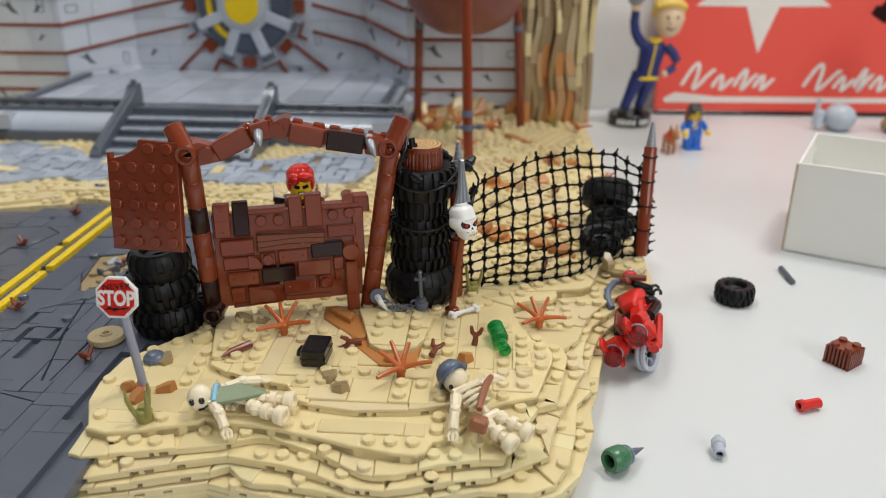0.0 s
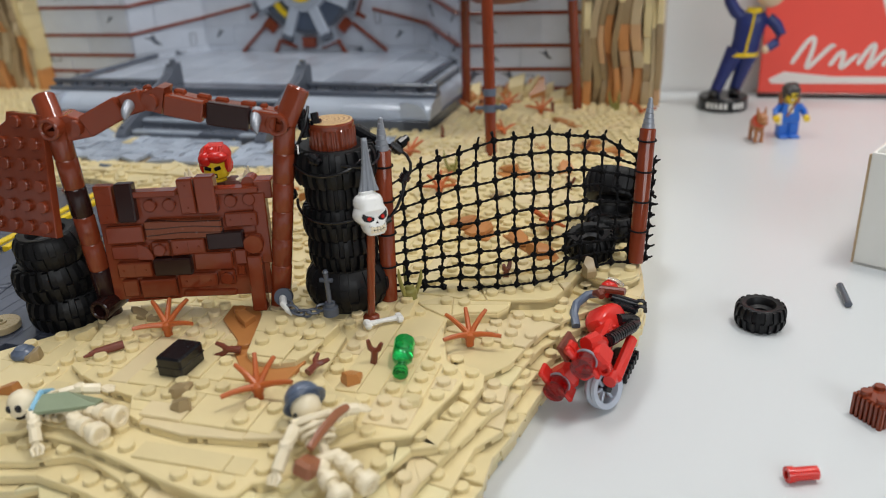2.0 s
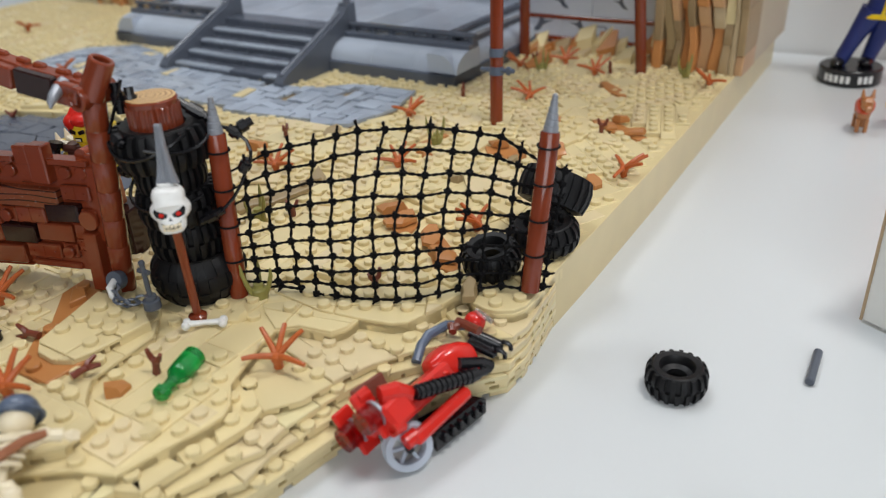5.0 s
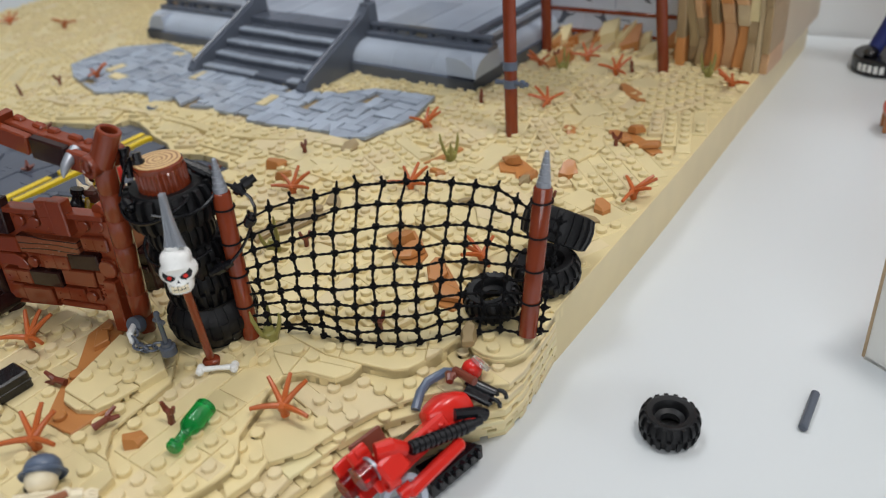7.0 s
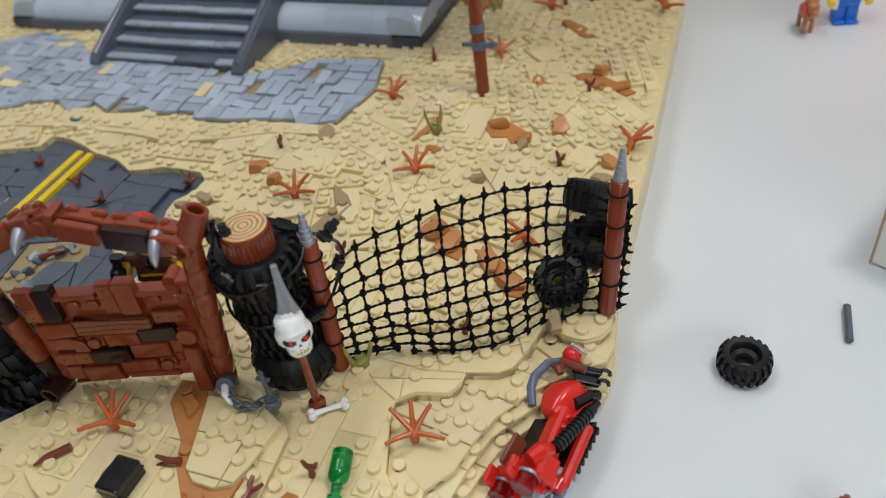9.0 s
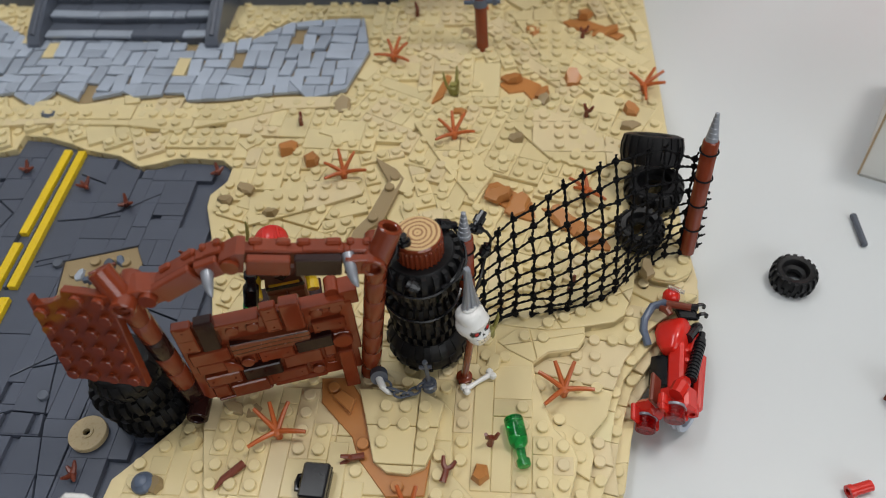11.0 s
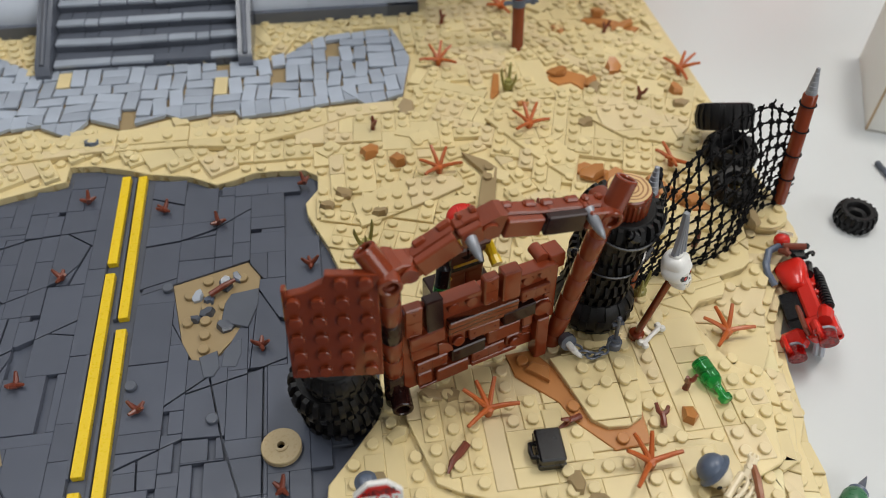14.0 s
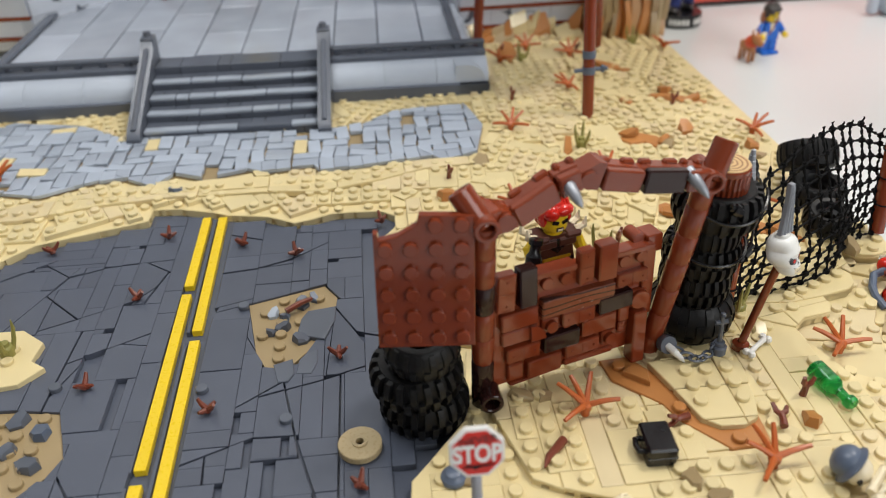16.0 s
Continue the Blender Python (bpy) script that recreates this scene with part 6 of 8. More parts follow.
# ---- rubble patches in the road ----
for poly in RUBBLE:
    p = part("rubble_bed", Shape().prism(poly, 0.0180, R - 0.0012), DARK_TAN, road, "dark tan studded plate in a hole of the road")
    for x, y in grid_studs(poly, -4.4, 0.75, g5, 0.0075, 0.0026):
        part("stud", Shape().stud(x, y, R - 0.0012, 10), DARK_TAN, road)
raised(PATCH, 0.018, R + 0.0026, TAN, grid_studs(PATCH, -4.4, 0.5, g5, 0.0075, 0.0028))
for k, (x, y, s, mt) in enumerate([(-0.171, 0.369, 0.0036, DARK_GREY), (-0.1745, 0.379, 0.0034, LIGHT_GREY), (-0.162, 0.384, 0.0042, DARK_GREY), (-0.157, 0.3865, 0.0030, BLUE_GREY), (-0.163, 0.360, 0.0040, DARK_GREY), (-0.1755, 0.3665, 0.0026, DARK_GREY),
                                   (-0.170, 0.376, 0.0030, BLUE_GREY), (-0.2565, 0.327, 0.0046, BLUE_GREY), (-0.257, 0.312, 0.0052, DARK_GREY), (-0.2665, 0.320, 0.0044, DARK_GREY), (-0.266, 0.3345, 0.0046, DARK_GREY), (-0.268, 0.311, 0.0036, LIGHT_GREY), (-0.279, 0.325, 0.0042, DARK_GREY)]):
    rock(x, y, R - 0.0010, s, s * 0.8, 0.0034, mt, "grey rubble stone lying in a hole of the road", 500 + k, 41 * k)
for x, y in ((-0.201, 0.337), (-0.170, 0.315), (-0.187, 0.386), (-0.256, 0.349)):
    part("stud", Shape().stud(x, y, R + 0.0001, 12), DARK_GREY, road)
solid("stick", Shape().tube([(-0.006, -0.003, 0.0012), (0, 0, 0.0022), (0.005, 0.003, 0.0018)], [0.0014, 0.0013, 0.0009], 8), [TWIG_BROWN], pose(-0.163, 0.3805, R + 0.0004), "reddish-brown stick lying in the road hole", "stick")
for pl, dz in (([(-0.165, 0.362), (-0.163, 0.372), (-0.160, 0.377), (-0.148, 0.378), (-0.149, 0.369), (-0.154, 0.357)], 0.0008), ([(-0.166, 0.339), (-0.1645, 0.347), (-0.162, 0.350), (-0.157, 0.352), (-0.1575, 0.344), (-0.160, 0.338)], 0.0002),
               ([(-0.1745, 0.3455), (-0.167, 0.3475), (-0.1665, 0.339), (-0.169, 0.335), (-0.173, 0.335)], 0.0007)):
    part("broken_tile", Shape().prism(pl, R - 0.003, R + dz, 0.0003), DARK_GREY, road)

DISC_TAN = plastic("disc_tan_plastic", (0.44, 0.34, 0.19), 0.3, 0.06)
disc = thing("round_hatch", pose(-0.1450, 0.2965, R) @ Matrix.Scale(0.92, 4), "dark tan round disc with a centre hole lying on the road", "disc")
part("plate", Shape().lathe([(0.0030, 0), (0.0074, 0), (0.0082, 0.0006), (0.0082, 0.0030), (0.0079, 0.0033), (0.0028, 0.0033), (0.0028, 0.0040), (0.0016, 0.0040), (0.0016, 0.0010)], 40), DISC_TAN, disc)
# Black disc paints the shade down in the centre hole.
part("hole", Shape().lathe([(0.0016, 0.0012), (0.0, 0.0012)], 20), BLACK, disc)

# ---- stop sign ----
sign = thing("stop_sign", pose(-0.1130, 0.2530, G), "red octagonal stop sign with black scrawl on grey pole", "sign")
top = Vector((-0.0018, -0.0035, 0.0420))
part("pole", Shape().tube([(0, 0, 0), (-0.0008, -0.0015, 0.018), top - Vector((0, 0, 0.004)), top + Vector((0, 0, 0.004))], 0.0016, 14), plastic("grey_pole", (0.30, 0.32, 0.40), 0.35), sign)
SGM = Matrix.Translation(top) @ pose(0, -0.0022, 0, 76, 0, -4)
octo = [(0.0080 * math.cos(radians(22.5 + 45 * k)), 0.0080 * math.sin(radians(22.5 + 45 * k))) for k in range(8)]
octo = [(x * 1.0, y) for x, y in octo]
face_ob = part("panel", Shape().prism(octo, -0.0012, 0.0004, 0.0002, SGM), WHITE, sign)
part("red_field", Shape().prism([(x * 0.88, y * 0.88) for x, y in octo], 0.0003, 0.00055, 0, SGM), RED, face_ob)


def lettering(txt, size, m, mt, parent, name, bold=0.0):
    cu = bpy.data.curves.new(name, "FONT")
    cu.body, cu.size, cu.align_x, cu.align_y, cu.extrude, cu.offset = txt, size, "CENTER", "CENTER", 0.00006, bold
    tmp = bpy.data.objects.new(name, cu)
    scene.collection.objects.link(tmp)
    bpy.context.view_layer.update()
    me = bpy.data.meshes.new_from_object(tmp.evaluated_get(bpy.context.evaluated_depsgraph_get()))
    bpy.data.objects.remove(tmp)
    me.materials.clear()
    me.materials.append(mt)
    ob = new(name, me)
    ob.parent = parent
    ob.matrix_basis = m
    return ob


lettering("STOP", 0.0056, SGM @ pose(0, -0.0004, 0.00062) @ Matrix.Diagonal((0.98, 1.30, 1, 1)), WHITE, face_ob, "lettering", 0.00020)
lettering("NEVER", 0.0029, SGM @ pose(0.0004, 0.0040, 0.0007, 0, 0, 4) @ Matrix.Diagonal((1.2, 1, 1, 1)), BLACK, face_ob, "scrawl")
for a, b in (((-0.004, -0.0042), (0.003, -0.0040)), ((-0.001, -0.0046), (0.0045, -0.0036)), ((-0.003, -0.0034), (-0.0005, -0.0048))):
    a, b = SGM @ Vector((*a, 0.0007)), SGM @ Vector((*b, 0.0007))
    part("scrawl", Shape().tube([a, (a + b) / 2 + Vector((0, 0, 0.0003)), b], 0.00028, 4), BLACK, face_ob)

lettering("27", 0.0125, VM @ pose(*DOOR) @ pose(0, -0.01352, 0.0, 90, 0, 0), plastic("faded_print", (0.42, 0.27, 0.04), 0.4), door, "lettering")
lettering_ob = door.children[-1]
lettering_ob.matrix_basis = pose(0, -0.0137, 0.0, 90, 0, 0)

# ---- suitcase, bottle, bone, chain, skull pole ----
case = thing("suitcase", pose(-0.0500, 0.2700, Z1, 0, 0, -6), "small black plastic suitcase lying on tan ground", "suitcase")
part("shell", Shape().box((0, 0, 0.0038), (0.0098, 0.0134, 0.0076), 0.0007), BLACK, case)
part("rib", Shape().box((0, 0, 0.0038), (0.0101, 0.0137, 0.0006), 0.0002), BLACK, case)
part("handle", Shape().tube([(-0.0046, -0.0028, 0.0036), (-0.0066, -0.0026, 0.0036), (-0.0070, 0.0, 0.0036), (-0.0066, 0.0026, 0.0036), (-0.0046, 0.0028, 0.0036)], 0.0010, 8), BLACK, case)

bottle = solid("bottle", Shape().lathe([(0.0012, 0.0), (0.0033, 0.0), (0.0037, 0.0005), (0.0037, 0.0085), (0.0034, 0.0105), (0.0018, 0.0125), (0.0016, 0.0165), (0.0026, 0.0170), (0.0026, 0.0190), (0.0021, 0.0196)], 22), [GREEN_GLASS],
               pose(0.0222, 0.2955, G + 0.0040, 90, 0, 0) , "clear green plastic bottle lying on tan ground", "bottle")
bottle.matrix_basis = Matrix.Translation((0.0222, 0.2958, G + 0.0040)) @ Vector((0.0032, -0.0192, -0.0012)).to_track_quat("Z", "Y").to_matrix().to_4x4()

bone = Shape().tube([(-0.0058, 0, 0.0016), (0, 0, 0.0018), (0.0058, 0, 0.0016)], [0.0012, 0.0009, 0.0012], 9)
for sx in (-1, 1):
    for sy in (-1, 1):
        bone.ball((sx * 0.0062, sy * 0.0011, 0.0016), 0.0016, 9)
solid("bone", bone, [WHITE], pose(0.0095, 0.3130, G + 0.0005, 0, 0, 33), "small white plastic bone beside the skull pole", "bone")

pole = thing("skull_pole", pose(0.0040, 0.3155, G), "brown pole topped with a white skull and grey spike", "skull pole")
part("base", Shape().lathe([(0.0032, 0), (0.0032, 0.0024), (0.0026, 0.0030), (0.0018, 0.0034)], 18), BROWN, pole)
sk = Vector((0.0044, -0.0045, 0.0458))
part("shaft", Shape().rod((0, 0, 0.002), sk - Vector((0, 0, 0.004)), 0.0015, n=12), BROWN, pole)
SKM = Matrix.Translation(sk) @ pose(0, 0, 0, -9, 0, 42) @ Matrix.Scale(0.86, 4)
SKULL = [(-0.0079, 0.0022, -0.0056, -0.0020), (-0.0075, 0.0036, -0.0066, -0.0006), (-0.0062, 0.0047, -0.0072, 0.0012), (-0.0044, 0.0050, -0.0072, 0.0026), (-0.0032, 0.0050, -0.0069, 0.0036), (-0.0023, 0.0060, -0.0065, 0.0044), (-0.0012, 0.0070, -0.0062, 0.0050),
         (0.0004, 0.0073, -0.0061, 0.0054), (0.0018, 0.0069, -0.0065, 0.0057), (0.0027, 0.0062, -0.0068, 0.0059), (0.0036, 0.0057, -0.0063, 0.0060), (0.0050, 0.0059, -0.0059, 0.0060), (0.0066, 0.0057, -0.0054, 0.0056), (0.0078, 0.0050, -0.0046, 0.0049), (0.0085, 0.0040, -0.0035, 0.0038), (0.0087, 0.0033, -0.0028, 0.0031), (0.0098, 0.0032, -0.0027, 0.0030), (0.0101, 0.0028, -0.0023, 0.0026)]
skull = part("skull", loft(Shape(), SKULL, 32, 2.5, SKM), WHITE, pole, "white angry skull")


def face_y(x, z):
    """The y of the skull's front at (x, z)."""
    for (z0, w0, f0, b0), (z1, w1, f1, b1) in zip(SKULL, SKULL[1:]):
        if z0 <= z <= z1:
            t = (z - z0) / (z1 - z0)
            w, f, b = w0 + (w1 - w0) * t, f0 + (f1 - f0) * t, b0 + (b1 - b0) * t
            return (f + b) / 2 - (b - f) / 2 * max(0.0, 1 - abs(x / w) ** 2.5) ** 0.4
    return -0.006


def face_patch(poly, out):
    """A thin inlay that follows the skull's front."""
    n = len(poly)
    cx, cz = sum(p[0] for p in poly) / n, sum(p[1] for p in poly) / n
    rings = [[(cx + (x - cx) * k, cz + (z - cz) * k) for x, z in poly] for k in (0.4, 0.75, 1.0)]
    v = [(cx, face_y(cx, cz) - out, cz)] + [(x, face_y(x, z) - out, z) for r in rings for x, z in r] + [(x, face_y(x, z) + 0.0003, z) for x, z in poly]
    f = [(0, 1 + i, 1 + (i + 1) % n) for i in range(n)]
    for r in range(3):
        f += [(1 + r * n + i, 1 + (r + 1) * n + i, 1 + (r + 1) * n + (i + 1) % n, 1 + r * n + (i + 1) % n) for i in range(n)]
    return Shape().add(v, f, SKM)


for s in (-1, 1):
    socket = [(0.0008, -0.0004), (0.0020, 0.0003), (0.0050, 0.0021), (0.0057, 0.0006), (0.0050, -0.0013), (0.0028, -0.0020), (0.0012, -0.0015)]
    part("eye_socket", face_patch([(s * a, b) for a, b in socket], 0.00010), BLACK, skull)
    part("eye", face_patch([(s * (0.0030 + 0.0009 * math.cos(t)), -0.0005 + 0.0008 * math.sin(t)) for t in (k * math.pi / 4 for k in range(8))], 0.00020), RED, skull)
part("nose", face_patch([(0, -0.0016), (0.0008, -0.0030), (0.0002, -0.0027), (-0.0002, -0.0027), (-0.0008, -0.0030)], 0.0001), BLACK, skull)
part("mouth", face_patch([(-0.0035, -0.0034), (0.0, -0.0040), (0.0035, -0.0034), (0.0031, -0.0060), (0.0, -0.0066), (-0.0031, -0.0060)], 0.00008), BLACK, skull)
for k in range(5):
    for up in (0, 1):
        x = -0.0027 + k * 0.00135
        z = -0.0044 - 0.0014 * up - 0.0003 * (1 - abs(k - 2) / 2)
        part("tooth", face_patch([(x - 0.00056, z - 0.00056), (x + 0.00056, z - 0.00056), (x + 0.00056, z + 0.00056), (x - 0.00056, z + 0.00056)], 0.00018), CREAM, skull)
spike = [(-0.0036, 0), (0.0036, 0), (0.0029, 0.0022), (0.0021, 0.006), (0.0014, 0.011), (0.0009, 0.0185), (-0.0009, 0.0185), (-0.0014, 0.011), (-0.0021, 0.006), (-0.0029, 0.0022)]
BLADE_M = Matrix.Translation(sk + Vector((0, 0.001, 0.0084))) @ pose(0, 0, 0, 84, 0, 24)
blade = part("spike", Shape().prism(spike, -0.0010, 0.0010, 0.0004, BLADE_M), SILVER, pole, "flat grey blade")
for x0 in (-0.0019, 0.0, 0.0019):
    for z in (-0.0010, 0.0010):
        part("ridge", Shape().rod(BLADE_M @ Vector((x0, 0.0002, z)), BLADE_M @ Vector((x0 * 0.2, 0.0175, z)), 0.00055, 0.0002, n=6), SILVER, blade)

chain = thing("chain", pose(0, 0, 0), "grey chain with a cuff at the gate post", "chain")
for k in range(6):
    t = k / 5
    c = Vector((-0.0262, 0.3085, 0.0345)).lerp(Vector((-0.0125, 0.3080, 0.0335)), t) + Vector((0, -0.0036 * math.sin(math.pi * t), -0.0016 * math.sin(math.pi * t)))
    ring = [Matrix.Translation(c) @ pose(0, 0, 0, 80 * (k % 2) + 10, 8, 14 * k - 30) @ Vector((0.0024 * math.cos(a), 0.0014 * math.sin(a), 0)) for a in (i * 2 * math.pi / 10 for i in range(11))]
    part("link", Shape().tube(ring, 0.0005, 6), DARK_GREY, chain)
part("cuff", Shape().lathe([(0.0022, -0.0016), (0.0034, -0.0016), (0.0036, 0), (0.0034, 0.0016), (0.0022, 0.0016)], 18, pose(-0.0290, 0.3120, 0.0350, 70, 0, 10)), DARK_GREY, chain)
part("claw", Shape().tube([(-0.0290, 0.3110, 0.0350), (-0.0275, 0.3075, 0.0345), (-0.0255, 0.3060, 0.0325), (-0.0240, 0.3060, 0.0305)], [0.0015, 0.0014, 0.0010, 0.0003], 10), WHITE, chain, "white claw tip")
peg = thing("chain_peg", pose(-0.0095, 0.3090, Z1 + PL - 0.0006), "dark grey peg with a small cross top", "peg")
part("foot", Shape().lathe([(0.0030, 0), (0.0030, 0.0030), (0.0024, 0.0036), (0.0020, 0.0036), (0.0020, 0.0050)], 16), DARK_GREY, peg)
part("rod", Shape().rod((0, 0, 0.004), (-0.0006, 0.0004, 0.0170), 0.0009, n=10).rod((-0.0030, 0.0004, 0.0140), (0.0018, 0.0004, 0.0140), 0.0009, n=8).ball((-0.0006, 0.0004, 0.0172), 0.0012, 8), DARK_GREY, peg)

# ---- black cables round the tyre stack ----
cable = thing("black_cable", pose(0, 0, 0), "thin black cable with plugs wound round the tyre stack", "cable")


def ring_path(cx, cy, r, a0, a1, z0, z1, sag):
    return [(cx + r * math.cos(a0 + (a1 - a0) * t), cy + r * math.sin(a0 + (a1 - a0) * t), z0 + (z1 - z0) * t - sag * math.sin(math.pi * t)) for t in (k / 20 for k in range(21))]


for path in (ring_path(-0.0095, 0.3290, 0.0164, 3.5, 6.0, 0.0905, 0.0900, 0.007), ring_path(-0.0105, 0.3315, 0.0152, 3.4, 6.1, 0.0690, 0.0670, 0.004), ring_path(-0.0095, 0.3290, 0.0166, 5.2, 7.0, 0.0870, 0.0880, 0.003),
             [(0.0040, 0.3405, 0.0875), (0.0090, 0.3410, 0.0868), (0.0125, 0.3422, 0.0845), (0.0148, 0.3425, 0.0825), (0.0162, 0.3422, 0.0795), (0.0160, 0.3418, 0.0765), (0.0142, 0.3405, 0.0725), (0.0130, 0.3380, 0.0680), (0.0118, 0.3350, 0.0645), (0.0095, 0.3310, 0.0610)],
             [(-0.0150, 0.3230, 0.1060), (-0.0155, 0.3200, 0.1000), (-0.0190, 0.3190, 0.0930), (-0.0180, 0.3160, 0.0900)]):
    part("cord", Shape().tube(path, 0.0006, 6), BLACK, cable)
for p, q in (((-0.0175, 0.3225, 0.1050), (-0.0165, 0.3215, 0.0950)), ((-0.0135, 0.3240, 0.1035), (-0.0120, 0.3225, 0.0955)), ((0.0092, 0.3410, 0.0872), (0.0128, 0.3422, 0.0838)),
             ((0.0152, 0.3415, 0.0765), (0.0128, 0.3400, 0.0722)), ((-0.0270, 0.3280, 0.0700), (-0.0260, 0.3230, 0.0740)), ((0.0030, 0.3270, 0.0575), (0.0098, 0.3312, 0.0612)), ((-0.0130, 0.3140, 0.0905), (-0.0090, 0.3130, 0.0880)), ((-0.0050, 0.3350, 0.0965), (0.0035, 0.3400, 0.0895)), ((0.0105, 0.3420, 0.0855), (0.0140, 0.3475, 0.0880))):
    part("plug", Shape().rod(p, q, 0.0015, n=10).rod(Vector(p).lerp(Vector(q), 0.30), Vector(p).lerp(Vector(q), 0.70), 0.0022, n=10), BLACK, cable)


# ---- toy figures, each one plain mesh ----
def lying_skeleton(head, torso, hips, hands, feet):
    """A toy skeleton: skull, rib cage, hips and jointed limbs in one mesh."""
    sh = Shape()
    H_, T_, P_ = Vector(head), Vector(torso), Vector(hips)
    ax = (P_ - T_).normalized()
    q = ax.to_track_quat("Z", "Y").to_matrix().to_4x4()
    sh.ball(H_, (0.0047, 0.0047, 0.0050), 18)
    mt_ = Matrix.Translation(T_) @ q
    for k in range(4):
        sh.tube([mt_ @ Vector(((0.0056 - 0.0005 * k) * math.cos(a), 0.0034 * math.sin(a), -0.0036 + 0.0023 * k + 0.0007 * math.sin(a))) for a in (i * 0.5236 for i in range(13))], 0.00075, 6)
    sh.rod(mt_ @ Vector((-0.0060, 0, -0.0050)), mt_ @ Vector((0.0060, 0, -0.0050)), 0.0014, n=10)
    sh.tube([H_ + (T_ - H_) * 0.35, T_, P_], 0.0015, 8)
    sh.box((0, 0, 0), (0.0086, 0.0044, 0.0028), 0.0008, Matrix.Translation(P_) @ q)
    for hd, s in zip(hands, (-1, 1)):
        hd = Vector(hd)
        sd = T_ + (mt_.to_3x3() @ Vector((s * 0.0056, 0, -0.0030)))
        el = sd.lerp(hd, 0.5) + Vector((0, 0, 0.0012))
        sh.tube([sd, el, hd], [0.0024, 0.0018, 0.0019], 8)
        sh.ball(el, 0.0023, 8)
        d = (hd - el).normalized()
        e = d.cross(Vector((0, 0, 1))).normalized()
        for w in (-1, 0, 1):
            sh.tube([hd, hd + d * 0.0022 + e * w * 0.0016, hd + d * 0.0042 + e * w * 0.0011], [0.0008, 0.0007, 0.0005], 6)
    for ft, s in zip(feet, (-1, 1)):
        ft = Vector(ft)
        hp = P_ + (mt_.to_3x3() @ Vector((s * 0.0030, 0, 0.001)))
        d = (ft - hp).normalized()
        sh.tube([hp, hp.lerp(ft, 0.5), hp.lerp(ft, 0.8)], 0.0019, 8)
        sh.ball(hp.lerp(ft, 0.12), (0.0028, 0.0028, 0.0028), 10)
        sh.rod(hp.lerp(ft, 0.40), hp.lerp(ft, 0.58), 0.0030, n=12)
        sh.lathe([(0.0024, 0), (0.0034, 0.0008), (0.0036, 0.0036), (0.0030, 0.0042), (0.0020, 0.0042), (0.0018, 0.0030)], 16, Matrix.Translation(hp.lerp(ft, 0.76)) @ d.to_track_quat("Z", "Y").to_matrix().to_4x4())
    sh.mi = 1
    return sh


sk1 = lying_skeleton((-0.0872, 0.2385, G + 0.0064), (-0.0775, 0.2405, G + 0.0048), (-0.0690, 0.2395, G + 0.0038), [(-0.0765, 0.2285, G + 0.0005), (-0.0690, 0.2520, G + 0.0050)], [(-0.0565, 0.2315, G + 0.0034), (-0.0545, 0.2395, G + 0.0042)])
for ex, ez in ((-0.0892, 0.0018), (-0.0858, 0.0024)):
    sk1.ball((ex + 0.0004, 0.2344, G + 0.0052 + ez), (0.0012, 0.0009, 0.0014), 8)
sk1.tube([(-0.0868, 0.2343, G + 0.0040), (-0.0850, 0.2346, G + 0.0042), (-0.0836, 0.2356, G + 0.0052)], 0.0005, 5)
sk1.mi = 2
cl = [(-0.0810, 0.2480, G + 0.0050), (-0.0660, 0.2480, G + 0.0040), (-0.0640, 0.2420, G + 0.0062), (-0.0700, 0.2370, G + 0.0076), (-0.0800, 0.2340, G + 0.0072), (-0.0815, 0.2400, G + 0.0096), (-0.0735, 0.2425, G + 0.0098)]
k0 = [(a, b, c - 0.0012) for a, b, c in cl]
sk1.add(cl + k0, [(6, 0, 5), (6, 5, 4), (6, 4, 3), (6, 3, 2), (6, 2, 1), (6, 1, 0), (13, 12, 7), (13, 11, 12), (13, 10, 11), (13, 9, 10), (13, 8, 9), (13, 7, 8)] + [(i, (i + 1) % 6, 7 + (i + 1) % 6, 7 + i) for i in range(6)])
sk1.mi = 3
sk1.tube([(-0.0830, 0.2470, G + 0.0060), (-0.0818, 0.2410, G + 0.0096), (-0.0812, 0.2350, G + 0.0070)], 0.0011, 7)
solid("toy_skeleton", sk1, [CREAM, BLACK, SAND_GREEN, SKY_BLUE], Matrix(), "cream toy skeleton in a green cape lying on its back", "toy figure")

sk2 = lying_skeleton((0.0045, 0.2462, Z1 + 0.0058), (0.0110, 0.2375, Z1 + 0.0038), (0.0163, 0.2305, G + 0.0036), [(0.0035, 0.2245, G + 0.0026), (0.0195, 0.2490, Z1 + 0.0046)], [(0.0235, 0.2195, G + 0.0000), (0.0295, 0.2258, G + 0.0002)])
sk2.ball((0.0030, 0.2420, Z1 + 0.0052), (0.0010, 0.0009, 0.0013), 8)
sk2.mi = 2
sk2.tube([(0.0175, 0.2460, Z1 + 0.0070), (0.0160, 0.2410, Z1 + 0.0080), (0.0140, 0.2340, Z1 + 0.0070), (0.0125, 0.2280, G + 0.0085)], [0.0012, 0.0014, 0.0014, 0.0012], 7)
sk2.box((0, 0, 0), (0.0062, 0.0072, 0.0050), 0.0010, pose(0.0125, 0.2250, G + 0.0046, -18, 12, -15))
solid("toy_skeleton", sk2, [CREAM, BLACK, LEATHER], Matrix(), "cream toy skeleton with a brown satchel lying on its side", "toy figure")
cap = Shape().ball((0, 0, 0), (0.0056, 0.0056, 0.0046), 18)
cap.lathe([(0.0052, -0.0014), (0.0066, -0.0022), (0.0070, -0.0016), (0.0054, -0.0004)], 24)
